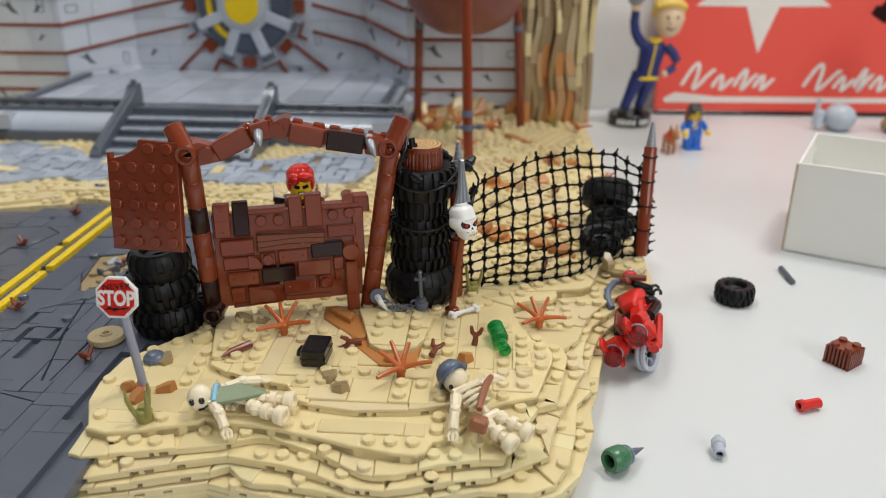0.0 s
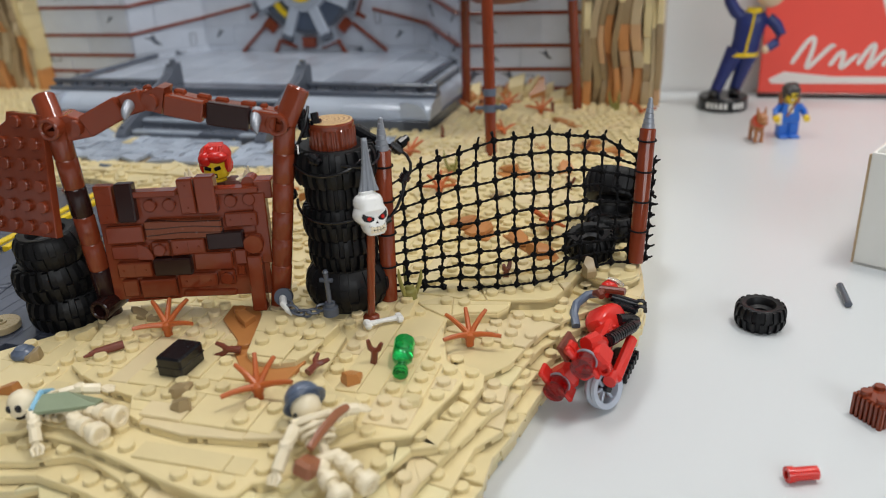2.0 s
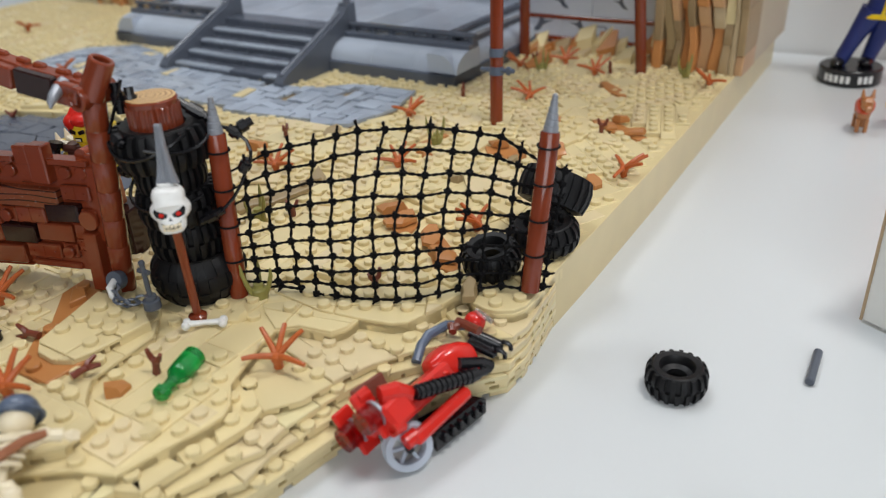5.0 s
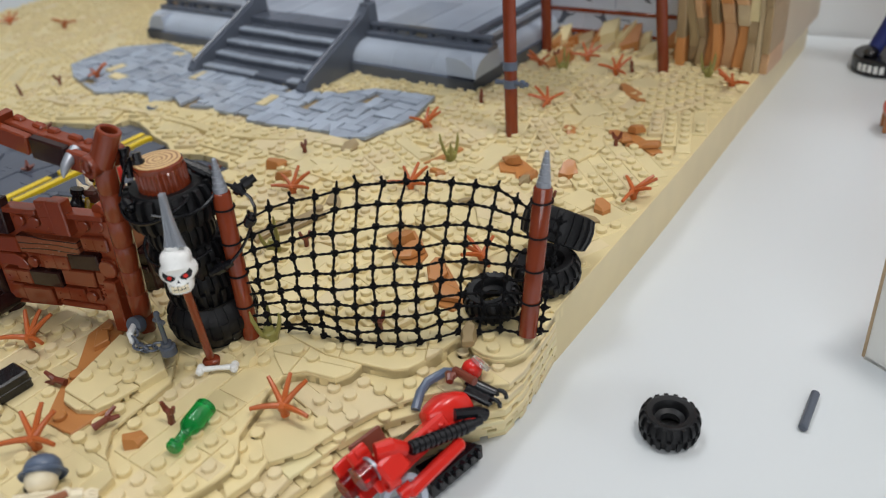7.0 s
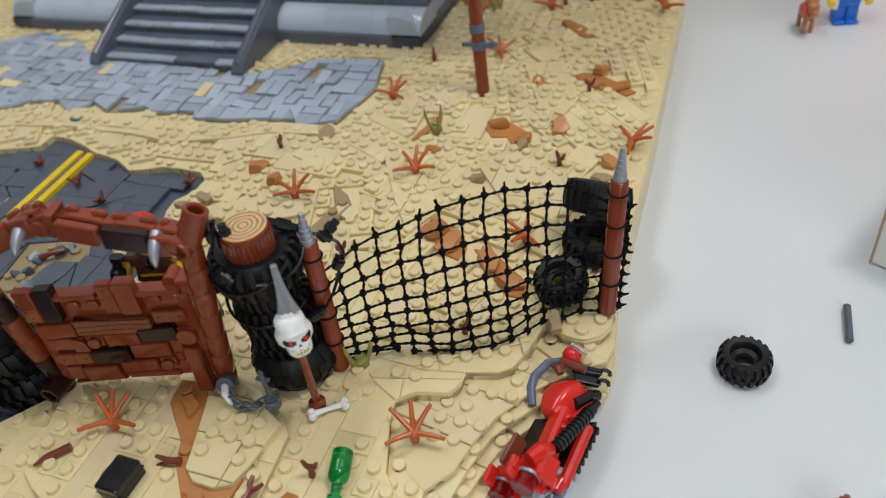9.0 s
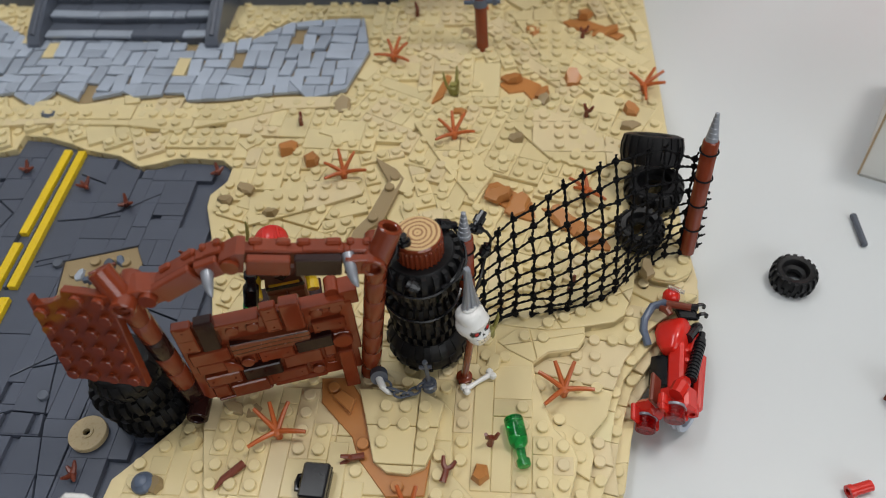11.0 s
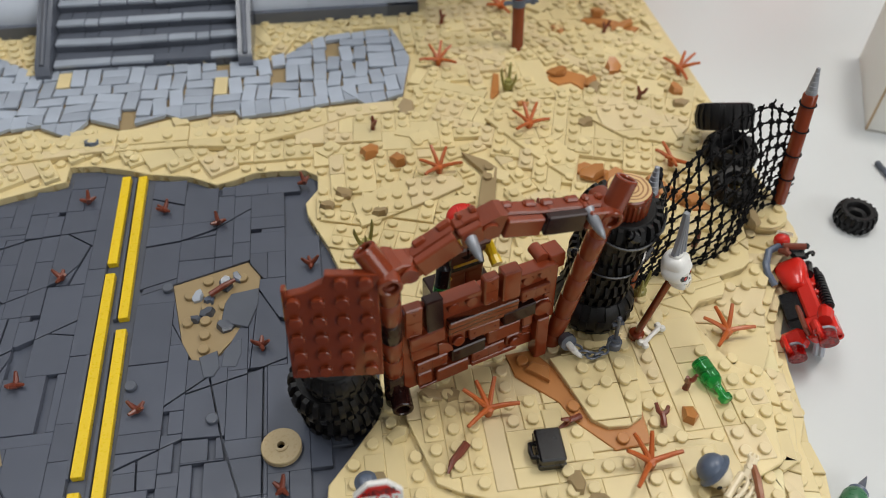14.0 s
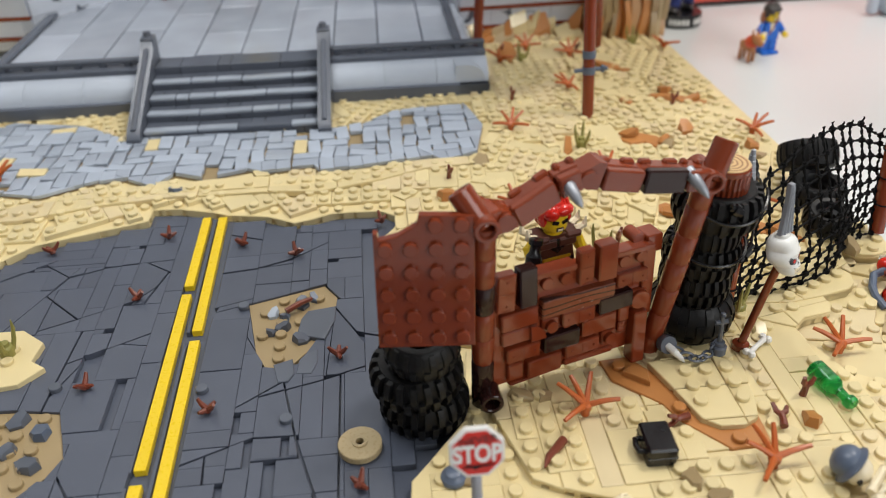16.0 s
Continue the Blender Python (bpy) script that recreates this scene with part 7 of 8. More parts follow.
solid("helmet", cap, [BLUE_GREY], Matrix.Translation((0.0026, 0.2488, Z1 + 0.0072)) @ Vector((-0.62, 0.62, 0.42)).to_track_quat("Z", "Y").to_matrix().to_4x4(), "blue-grey toy helmet on a skeleton's head", "helmet")


def standing_figure(m, skin, hair, torso, legs, label, tall=1.0, shoulder=None):
    """A block figure: legs, torso, arms, head and hair in one mesh."""
    sh = Shape()
    sh.mi = 3
    for s in (-1, 1):
        sh.box((s * 0.0039, 0, 0.0055), (0.0074, 0.0078, 0.0110), 0.0008)
        sh.box((s * 0.0039, -0.0022, 0.0012), (0.0074, 0.0120, 0.0024), 0.0006)
    sh.box((0, 0, 0.0122), (0.0152, 0.0078, 0.0026), 0.0005)
    sh.mi = 2
    v = [(-0.0078, -0.0039, 0.0135), (0.0078, -0.0039, 0.0135), (0.0078, 0.0039, 0.0135), (-0.0078, 0.0039, 0.0135), (-0.0056, -0.0036, 0.0258), (0.0056, -0.0036, 0.0258), (0.0056, 0.0036, 0.0258), (-0.0056, 0.0036, 0.0258)]
    sh.add(v, [(3, 2, 1, 0), (4, 5, 6, 7), (0, 1, 5, 4), (1, 2, 6, 5), (2, 3, 7, 6), (3, 0, 4, 7)])
    for s in (-1, 1):
        sh.mi = 2 if shoulder is None else 0
        sh.tube([(s * 0.0066, 0, 0.0240), (s * 0.0100, -0.0008, 0.0205), (s * 0.0110, -0.0050, 0.0165)], [0.0026, 0.0026, 0.0021], 10)
        sh.mi = 0
        sh.rod((s * 0.0110, -0.0052, 0.0163), (s * 0.0110, -0.0085, 0.0150), 0.0024, n=10)
        if shoulder is not None:
            sh.mi = 2
            sh.box((s * 0.0066, 0, 0.0248), (0.0070, 0.0096, 0.0030), 0.0010)
            sh.box((s * 0.0040, 0, 0.0226), (0.0080, 0.0092, 0.0040), 0.0008)
            sh.mi = 4
            for k in range(2):
                sh.tube([(s * 0.0085, -0.002 + 0.004 * k, 0.0255), (s * 0.0118, -0.0025 + 0.005 * k, 0.0270), (s * 0.0122, -0.0025 + 0.005 * k, 0.0305)], [0.0016, 0.0014, 0.0003], 7)
    sh.mi = 0
    sh.lathe([(0.0036, 0.0258), (0.0036, 0.0270), (0.0046, 0.0276), (0.0051, 0.0286), (0.0051, 0.0344), (0.0046, 0.0354), (0.0024, 0.0356)], 20)
    sh.mi = 1
    sh.ball((0, 0.0014, 0.0360), (0.0065, 0.0064, 0.0050), 20)
    sh.ball((0, 0.0036, 0.0318), (0.0062, 0.0036, 0.0060), 16)
    sh.ball((0.0016, -0.0030, 0.0362), (0.0044, 0.0034, 0.0026), 14)
    sh.ball((-0.0026, -0.0028, 0.0354), (0.0034, 0.0032, 0.0032), 14)
    for s in (-1, 1):
        sh.ball((s * 0.0050, 0.0, 0.0330), (0.0016, 0.0032, 0.0042), 10)
    for k in range(6):
        sh.tube([(0.0030 - 0.0010 * k, 0.0030, 0.0404), (0.0034 - 0.0012 * k, -0.0016, 0.0398), (0.0036 - 0.0014 * k, -0.0052, 0.0366)], [0.0006, 0.0009, 0.0004], 6)
    if shoulder is not None:
        sh.mi = 5
        sh.prism([(-0.0042, 0.0046), (0.0042, 0.0046), (0.0026, 0.0008), (0.0, -0.0014), (-0.0026, 0.0008)], 0, 0.0006, 0.0001, pose(0, -0.0037, 0.0196, 90, 0, 0))
        sh.box((0, -0.0037, 0.0142), (0.0150, 0.0010, 0.0022), 0.0003)
        sh.mi = 0
        sh.box((0, -0.0038, 0.0160), (0.0120, 0.0010, 0.0014), 0.0003)
    if shoulder is None:
        sh.mi = 4
        sh.box((-0.0084, -0.0060, 0.0150), (0.0040, 0.0026, 0.0090), 0.0008)
        sh.box((0, -0.0037, 0.0220), (0.0042, 0.0010, 0.0066), 0.0003)
        sh.mi = 6
        sh.box((0, -0.0038, 0.0200), (0.0018, 0.0014, 0.0150), 0.0004, pose(0, 0, 0.0008, 0, 28, 0) @ pose(-0.0095, 0, 0))
        for s in (-1, 1):
            sh.ball((s * 0.0060, 0.0022, 0.0290), (0.0022, 0.0026, 0.0058), 8)
    sh.mi = 5
    for s in (-1, 1):
        sh.box((0, 0, 0), (0.0027, 0.0007, 0.0015), 0.0002, pose(s * 0.0019, -0.0049, 0.0321, 0, s * -18, 0))
    sh.box((0, -0.0050, 0.0291), (0.0030, 0.0006, 0.0017), 0.0002)
    sh.mi = 4
    sh.box((0, -0.0053, 0.0291), (0.0022, 0.0004, 0.0009), 0.0001)
    return solid("toy_figure", sh, [skin, hair, torso, legs, CREAM, BLACK, LEATHER], m @ Matrix.Scale(tall, 4), label, "toy figure")


YSKIN = plastic("toy_yellow", (0.80, 0.55, 0.02), 0.3, 0.04)
DK_RED_BROWN = plastic("armour_brown", (0.10, 0.035, 0.025), 0.35, 0.08)
standing_figure(pose(-0.0652, 0.3425, 0.0450, 0, 0, 12), YSKIN, RED, DK_RED_BROWN, LEATHER, "red-haired yellow toy figure standing behind the gate", 1.0, True)
solid("crate", Shape().box((0, 0, 0.0101), (0.0260, 0.0150, 0.0202), 0.0006).box((0, -0.008, 0.012), (0.024, 0.002, 0.003), 0.0003), [DARK_BROWN], pose(-0.0660, 0.3447, G, 0, 0, 12), "dark brown block that the figure stands on", "crate")
jug = thing("flask", pose(-0.0768, 0.3302, 0.0565, -15, 10, 0), "black toy flask with a clear green foot held by the figure", "flask")
part("body", Shape().lathe([(0.0030, 0.003), (0.0030, 0.0110), (0.0020, 0.0125), (0.0018, 0.0150), (0.0026, 0.0155), (0.0026, 0.0175)], 16), BLACK, jug)
part("foot", Shape().lathe([(0.0028, 0), (0.0032, 0.0006), (0.0032, 0.0028), (0.0028, 0.0030)], 16), GREEN_GLASS, jug)

standing_figure(pose(0.2200, 0.6770, 0.0, 0, 0, 8), YSKIN, plastic("helmet_grey", (0.045, 0.040, 0.040), 0.3), BLUE, BLUE, "small toy figure in blue standing on the table", 0.98)
dog = Shape().box((0, 0, 0.0105), (0.0060, 0.0125, 0.0065), 0.0012).box((0, -0.0070, 0.0165), (0.0058, 0.0070, 0.0065), 0.0014).box((0, -0.0115, 0.0150), (0.0034, 0.0040, 0.0034), 0.0008)
for sx in (-1, 1):
    for sy in (-1, 1):
        dog.box((sx * 0.0020, sy * 0.0045, 0.0038), (0.0020, 0.0024, 0.0076), 0.0004)
    dog.tube([(sx * 0.0022, -0.0055, 0.019), (sx * 0.0026, -0.0050, 0.0235)], [0.0013, 0.0004], 6)
dog.mi = 1
dog.lathe([(0.0042, -0.0025), (0.0050, 0.0), (0.0043, 0.0034)], 14, pose(0, -0.0030, 0.0140, 60, 0, 0))
solid("toy_animal", dog, [plastic("toy_coat_brown", (0.42, 0.17, 0.060), 0.35), plastic("bandana_red", (0.62, 0.07, 0.02), 0.4)], pose(0.1965, 0.6640, 0, 0, 0, 12) @ Matrix.Scale(1.12, 4), "small brown block-shaped toy on four legs", "toy figure")

# larger vinyl figure on a round stand
doll = Shape()
doll.tube([(-0.0085, -0.004, 0.012), (-0.0045, -0.002, 0.022), (0.0005, 0, 0.034), (0.0075, 0, 0.049)], [0.0046, 0.0052, 0.0062, 0.0088], 16)
doll.tube([(0.0085, 0.004, 0.012), (0.0110, 0.004, 0.022), (0.0140, 0.002, 0.034), (0.0178, 0, 0.049)], [0.0046, 0.0052, 0.0062, 0.0088], 16)
LEAN = Matrix(((1, 0, 0.15, 0.0125), (0, 1, 0, 0), (0, 0, 1, 0.0455), (0, 0, 0, 1)))
loft(doll, [(0.0, 0.0122, -0.0092, 0.0092), (0.004, 0.0114, -0.0086, 0.0086), (0.012, 0.0110, -0.0084, 0.0084), (0.022, 0.0120, -0.0088, 0.0086), (0.029, 0.0128, -0.0082, 0.0080), (0.0335, 0.0095, -0.0060, 0.0060), (0.0355, 0.0050, -0.0044, 0.0044)], 28, 2.2, LEAN)
doll.tube([(0.010, 0, 0.0745), (0.0035, 0, 0.0800), (-0.0015, 0, 0.0880), (-0.0035, 0, 0.0980), (-0.0030, 0, 0.1080)], [0.0050, 0.0050, 0.0047, 0.0043, 0.0040], 14)
doll.tube([(0.0295, 0, 0.0745), (0.0360, -0.001, 0.0690), (0.0400, -0.002, 0.0620), (0.0370, -0.004, 0.0555), (0.0300, -0.006, 0.0510)], [0.0048, 0.0047, 0.0043, 0.0038, 0.0034], 14)
doll.mi = 1
loft(doll, [(-0.0012, 0.0124, -0.0094, 0.0094), (-0.0006, 0.0130, -0.0100, 0.0100), (0.0018, 0.0126, -0.0096, 0.0096), (0.0022, 0.0118, -0.0090, 0.0090)], 28, 2.2, LEAN)
loft(doll, [(0.0335, 0.0072, -0.0062, 0.0056), (0.0345, 0.0070, -0.0064, 0.0056), (0.0375, 0.0056, -0.0050, 0.0046)], 20, 2.0, LEAN)
doll.tube([LEAN @ Vector((0.0, y, z)) for y, z in ((-0.0096, 0.001), (-0.0087, 0.010), (-0.0090, 0.022), (-0.0084, 0.029), (-0.0062, 0.0338))], 0.0011, 8)
doll.mi = 2
doll.ball((0.0290, -0.001, 0.1010), (0.0135, 0.0135, 0.0180), 28)
doll.ball((0.0285, -0.0145, 0.0985), (0.0018, 0.0022, 0.0026), 10)
doll.ball((0.0420, 0.000, 0.1010), (0.0022, 0.0030, 0.0040), 10)
doll.ball((-0.0030, 0, 0.1110), 0.0050, 14)
doll.ball((0.0285, -0.0070, 0.0505), (0.0034, 0.0030, 0.0034), 12)
doll.mi = 5
doll.lathe([(0.0040, 0.113), (0.0078, 0.117), (0.0090, 0.123), (0.0090, 0.133), (0.0060, 0.138)], 20, pose(-0.0035, 0, 0))
doll.mi = 3
doll.ball((0.0290, 0.004, 0.1120), (0.0148, 0.0135, 0.0110), 24)
for k in range(7):
    doll.ball((0.0175 + 0.0038 * k, -0.0105 + 0.0005 * (k - 3) ** 2, 0.1150 - 0.0003 * (k - 3) ** 2), (0.0036, 0.0040, 0.0034), 10)
for side in (-1, 1):
    doll.ball((0.0290 + side * 0.0128, 0.003, 0.1070), (0.0026, 0.0060, 0.0070), 10)
doll.mi = 4
for x in (0.0245, 0.0335):
    doll.ball((x, -0.0134, 0.1030), (0.0011, 0.0010, 0.0020), 10)
doll.tube([(0.0240, -0.0126, 0.0945), (0.0265, -0.0136, 0.0925), (0.0300, -0.0136, 0.0920), (0.0330, -0.0122, 0.0940)], 0.0005, 6)
for x, y in ((-0.0090, -0.0065), (0.0085, 0.0005)):
    doll.ball((x, y, 0.0140), (0.0050, 0.0085, 0.0036), 14)
STAND_AT = pose(0.1845, 0.7670, 0)
solid("vinyl_figure", doll, [NAVY, YELLOW, SKIN, BLOND, BLACK, SILVER], STAND_AT, "blue-suited vinyl figure with a raised arm on a stand", "figurine")
stand = thing("figure_stand", STAND_AT, "round black stand with white lettering bars", "stand")
part("base", Shape().lathe([(0.0200, 0), (0.0205, 0.0008), (0.0205, 0.0104), (0.0196, 0.0114)], 40), BLACK, stand)
for k in range(9):
    if k != 5:
        a = radians(-90 + (k - 4) * 10.5)
        part("lettering_bar", Shape().box((0.0206, 0, 0.0056), (0.0006, 0.0025, 0.0048), 0, Matrix.Rotation(a, 4, "Z")), WHITE, stand)

# ---- red enamel sign leaning on the wall ----
PM = pose(0.3390, 0.8000, 0.0005, 86, 0, -3)
poster = thing("enamel_sign", PM, "red enamel sign with a white star and white lettering shapes", "sign")
part("panel", Shape().box((0, 0.100, -0.003), (0.240, 0.200, 0.004), 0.0008), POSTER_RED, poster)
part("rim", Shape().box((0, 0.0020, -0.002), (0.240, 0.0040, 0.0060), 0.0006), DARK_BROWN, poster, "dark worn lower edge")
star = []
for k in range(10):
    rr_ = 0.066 if k % 2 == 0 else 0.026
    a = radians(-90 + 36 * k)
    star.append((-0.022 + rr_ * math.cos(a) * 1.05, 0.128 + rr_ * math.sin(a)))
part("star", Shape().prism(star, -0.0012, -0.0006), POSTER_WHITE, poster)
part("underline", Shape().prism([(-0.112, 0.016), (-0.110, 0.012), (0.116, 0.0135), (0.116, 0.0185), (-0.060, 0.0185), (-0.100, 0.0225)], -0.0012, -0.0006), POSTER_WHITE, poster)


def swash(pts, r):
    """A flat brush stroke."""
    pts = [Vector((*p, 0)) for p in pts]
    L, Rr = [], []
    for i, p in enumerate(pts):
        d = (pts[min(i + 1, len(pts) - 1)] - pts[max(i - 1, 0)]).normalized()
        n = Vector((-d.y, d.x, 0)) * (r if 0 < i < len(pts) - 1 else r * 0.5)
        L.append((p + n).to_2d()[:])
        Rr.append((p - n).to_2d()[:])
    sh = Shape()
    n = len(pts)
    v = [(x, y, z) for z in (-0.0012, -0.0006) for x, y in L + Rr]
    f = []
    for i in range(n - 1):
        f += [(2 * n + i, 2 * n + i + 1, 3 * n + i + 1, 3 * n + i)[::-1]]
    return sh.add(v, f)


for x0, w, hgt in ((-0.098, 0.028, 0.034), (-0.066, 0.020, 0.018), (-0.044, 0.018, 0.026), (-0.024, 0.018, 0.018), (0.024, 0.032, 0.034), (0.056, 0.018, 0.018), (0.076, 0.012, 0.028), (0.092, 0.020, 0.018)):
    s = 0.35 * hgt
    loop = [(x0 + w * (0.08 + 0.84 * (k / 40)) + s * 0.9 * (0.5 - 0.5 * math.cos(k / 40 * 9.4 + 0.6)), 0.0262 + hgt * (0.5 - 0.5 * math.cos(k / 40 * 9.4 + 0.6)) * (1 - 0.45 * min(1, k / 18))) for k in range(41)]
    part("lettering_shape", swash(loop, 0.0019), POSTER_WHITE, poster)
part("dark_shape", swash([(0.085, 0.105), (0.095, 0.100), (0.104, 0.112), (0.106, 0.150)], 0.009), DARK_BROWN, poster, "dark bottle-like printed shape")

# ---- open white box ----
BXM = pose(0.2090, 0.4443, 0.0, 0, 0, -30.3)
cbox = thing("cardboard_box", BXM, "open white cardboard box on the table", "box")
BW, BD, BH = 0.150, 0.081, 0.0565
part("bottom", Shape().box((BW / 2, BD / 2, 0.0008), (BW, BD, 0.0016)), CARD, cbox)
for c, s in (((BW / 2, 0.0008, BH / 2), (BW, 0.0016, BH)), ((BW / 2, BD - 0.0008, BH / 2), (BW, 0.0016, BH)), ((0.0008, BD / 2, BH / 2), (0.0016, BD - 0.0034, BH)), ((BW - 0.0008, BD / 2, BH / 2), (0.0016, BD - 0.0034, BH))):
    part("side", Shape().box(c, s, 0.0003), CARD, cbox)
part("cut_edge", Shape().box((-0.0004, 0.0004, BH / 2), (0.0010, 0.0014, BH - 0.002)), CARD_EDGE, cbox, "brown raw board edge")

# ---- loose pieces on the table ----
bar = solid("grey_bar", Shape().lathe([(0.0012, 0), (0.0016, 0.0005), (0.0016, 0.0195), (0.0012, 0.0200)], 14), [DARK_GREY], Matrix.Translation((0.1965, 0.4160, 0.0016)) @ Vector((-0.001, -0.020, 0)).to_track_quat("Z", "Y").to_matrix().to_4x4(), "dark grey plastic bar lying on the table", "bar")
bb = thing("grille_brick", pose(0.1845, 0.3135, 0, 0, 0, 35) @ Matrix.Scale(0.80, 4), "reddish-brown ribbed two-by-two toy brick on the table", "toy brick")
ribbed = []
for q in range(4):
    for k in range(7):
        for u, out in ((-0.0006, 0), (-0.0006, 1), (0.0006, 1), (0.0006, 0)):
            p = Matrix.Rotation(q * math.pi / 2, 3, "Z") @ Vector((0.0066 - k * 0.0022 - u, 0.0065 + 0.0012 * out, 0))
            ribbed.append((p.x, p.y))
body = Shape().prism(ribbed, 0, 0.0108, 0.0002).box((0, 0, 0.0108), (0.0130, 0.0130, 0.0008), 0.0002)
part("body", body, BROWN, bb)
for sx in (-1, 1):
    for sy in (-1, 1):
        part("stud", Shape().stud(sx * 0.004, sy * 0.004, 0.0112, 14), BROWN, bb)
pn = thing("red_pin", Matrix.Translation((0.1480, 0.2745, 0.0026)) @ pose(0, 0, 0, 0, 90, 15) @ Matrix.Scale(0.84, 4), "bright red plastic connector pin on the table", "pin")
part("sleeve", Shape().lathe([(0.0016, 0.0020), (0.0016, 0), (0.0031, 0), (0.0031, 0.0024), (0.0026, 0.0028), (0.0026, 0.0115), (0.0014, 0.0118)], 18), RED, pn)
# The pin's dark inside is a black disc standing for shade.
part("bore", Shape().lathe([(0.0017, 0.0016), (0.0, 0.0016)], 14), BLACK, pn)
gp = thing("grey_pin", Matrix.Translation((0.1045, 0.2425, 0.0027)) @ pose(0, 0, 0, -82, 0, -12) @ Matrix.Scale(0.84, 4), "light grey plastic connector pin on the table", "pin")
part("sleeve", Shape().lathe([(0.0016, 0.0020), (0.0016, 0), (0.0027, 0), (0.0027, 0.0052), (0.0032, 0.0056), (0.0032, 0.0084), (0.0026, 0.0090), (0.0012, 0.0118)], 18), LIGHT_GREY, gp)
# Black disc again in place of the shade inside this pin.
part("bore", Shape().lathe([(0.0018, 0.0012), (0.0, 0.0012)], 14), BLACK, gp)
gb = thing("green_barrel", Matrix.Translation((0.0690, 0.2400, 0.0048)) @ pose(0, 0, 0, 84, 0, -55), "dull green round toy piece with a grey spike", "toy piece")
part("shell", Shape().lathe([(0.0026, 0.0030), (0.0026, 0.0100), (0.0040, 0.0100), (0.0047, 0.0088), (0.0048, 0.0040), (0.0042, 0.0022), (0.0034, 0.0010)], 24), GREEN_DULL, gb)
# Shade within the barrel, put in as a flat black disc.
part("bore", Shape().lathe([(0.0028, 0.0060), (0.0, 0.0060)], 16), BLACK, gb)
part("collar", Shape().lathe([(0.0036, 0.0014), (0.0038, 0.0004), (0.0030, -0.0008)], 20), BLUE_GREY, gb)
part("spike", Shape().lathe([(0.0018, 0.0), (0.0014, -0.0040), (0.0002, -0.0090)], 12), DARK_GREY, gb)
hl = thing("grey_pod", pose(0.3800, 0.7420, 0.0), "light grey round toy pod on the table", "toy piece")
part("dome", Shape().ball((0, 0, 0.0120), (0.0150, 0.0150, 0.0135), 20), LIGHT_GREY, hl)
part("head", Shape().box((-0.0200, 0, 0.0110), (0.0090, 0.0090, 0.0180), 0.002).rod((-0.022, 0, 0.020), (-0.022, 0, 0.030), 0.002), LIGHT_GREY, hl)
dp = thing("dark_toy_post", pose(0.4250, 0.7300, 0.0), "dark brown toy post with black boxes on top", "toy post")
part("post", Shape().rod((0, 0, 0), (0, 0, 0.075), 0.0032), DARK_BROWN, dp)
part("box", Shape().box((0.002, 0, 0.070), (0.020, 0.016, 0.018), 0.001).box((0.002, 0, 0.092), (0.014, 0.012, 0.018), 0.001), BLACK, dp)
part("foot", Shape().ball((0, 0, 0.008), (0.010, 0.010, 0.008), 14), DARK_TAN, dp)

# ---- red motorcycle lying against the cliff ----
bike = thing("toy_motorcycle", pose(0, 0, 0), "red and black toy motorcycle tipped against the cliff", "motorcycle")


def block(c, s, rx=0, ry=0, rz=0, ch=0.0012):
    return Shape().box((0, 0, 0), s, ch, pose(*c, rx, ry, rz))


TKM = pose(0.0892, 0.3272, 0.0185, 0, -34, -14) @ pose(0, 0, 0, -90, 0, 0)
part("tank", loft(Shape(), [(0.0, 0.0024, -0.0040, 0.0030), (0.0008, 0.0036, -0.0052, 0.0036), (0.0045, 0.0056, -0.0064, 0.0046), (0.0095, 0.0068, -0.0068, 0.0052), (0.0135, 0.0070, -0.0056, 0.0050), (0.0160, 0.0062, -0.0040, 0.0044), (0.0168, 0.0044, -0.0024, 0.0030)], 28, 3.2, TKM), RED, bike)
part("frame", block((0.0902, 0.3190, 0.0190), (0.0070, 0.0260, 0.0070), 4, -38, -14), RED, bike)
part("engine", block((0.0850, 0.3215, 0.0135), (0.0090, 0.0160, 0.0070), 0, -34, -14, 0.0008), BLACK, bike)
part("mudguard", Shape().tube([(0.0905, 0.3120, 0.0235), (0.0880, 0.3085, 0.0262), (0.0850, 0.3045, 0.0268)], [0.0026, 0.0034, 0.0028], 10), RED, bike)
for c in ((0.0935, 0.3225, 0.0222), (0.0945, 0.3275, 0.0215)):
    part("rivet", Shape().ball(c, 0.0014, 8), RED, bike)
part("fairing", block((0.0872, 0.3058, 0.0200), (0.0130, 0.0100, 0.0084), 8, -40, -14, 0.0012), RED, bike)
for k in range(3):
    part("vent", block((0.0885 + 0.0012 * k, 0.3082 + 0.0012 * k, 0.0262 - 0.0010 * k), (0.0012, 0.0056, 0.0008), 8, -45, -14, 0.0002), RED, bike)
for p, q in (((0.0925, 0.3040, 0.0190), (0.0916, 0.2995, 0.0200)), ((0.0805, 0.3050, 0.0256), (0.0795, 0.3005, 0.0262))):
    part("fairing_pin", Shape().lathe([(0.0019, 0), (0.0021, 0.0004), (0.0021, (Vector(q) - Vector(p)).length), (0.0012, (Vector(q) - Vector(p)).length), (0.0012, 0.003)], 14, Matrix.Translation(p) @ (Vector(q) - Vector(p)).to_track_quat("Z", "Y").to_matrix().to_4x4()), RED, bike)
for c in ((0.0850, 0.3010, 0.0225), (0.0758, 0.3030, 0.0110)):
    for s in (-1, 1):
        part("lamp_bracket", block((c[0] + s * 0.0036 - 0.0004, c[1] + 0.0008, c[2] - s * 0.0027), (0.0020, 0.0072, 0.0070), 4, -38, -12, 0.0006), RED, bike)
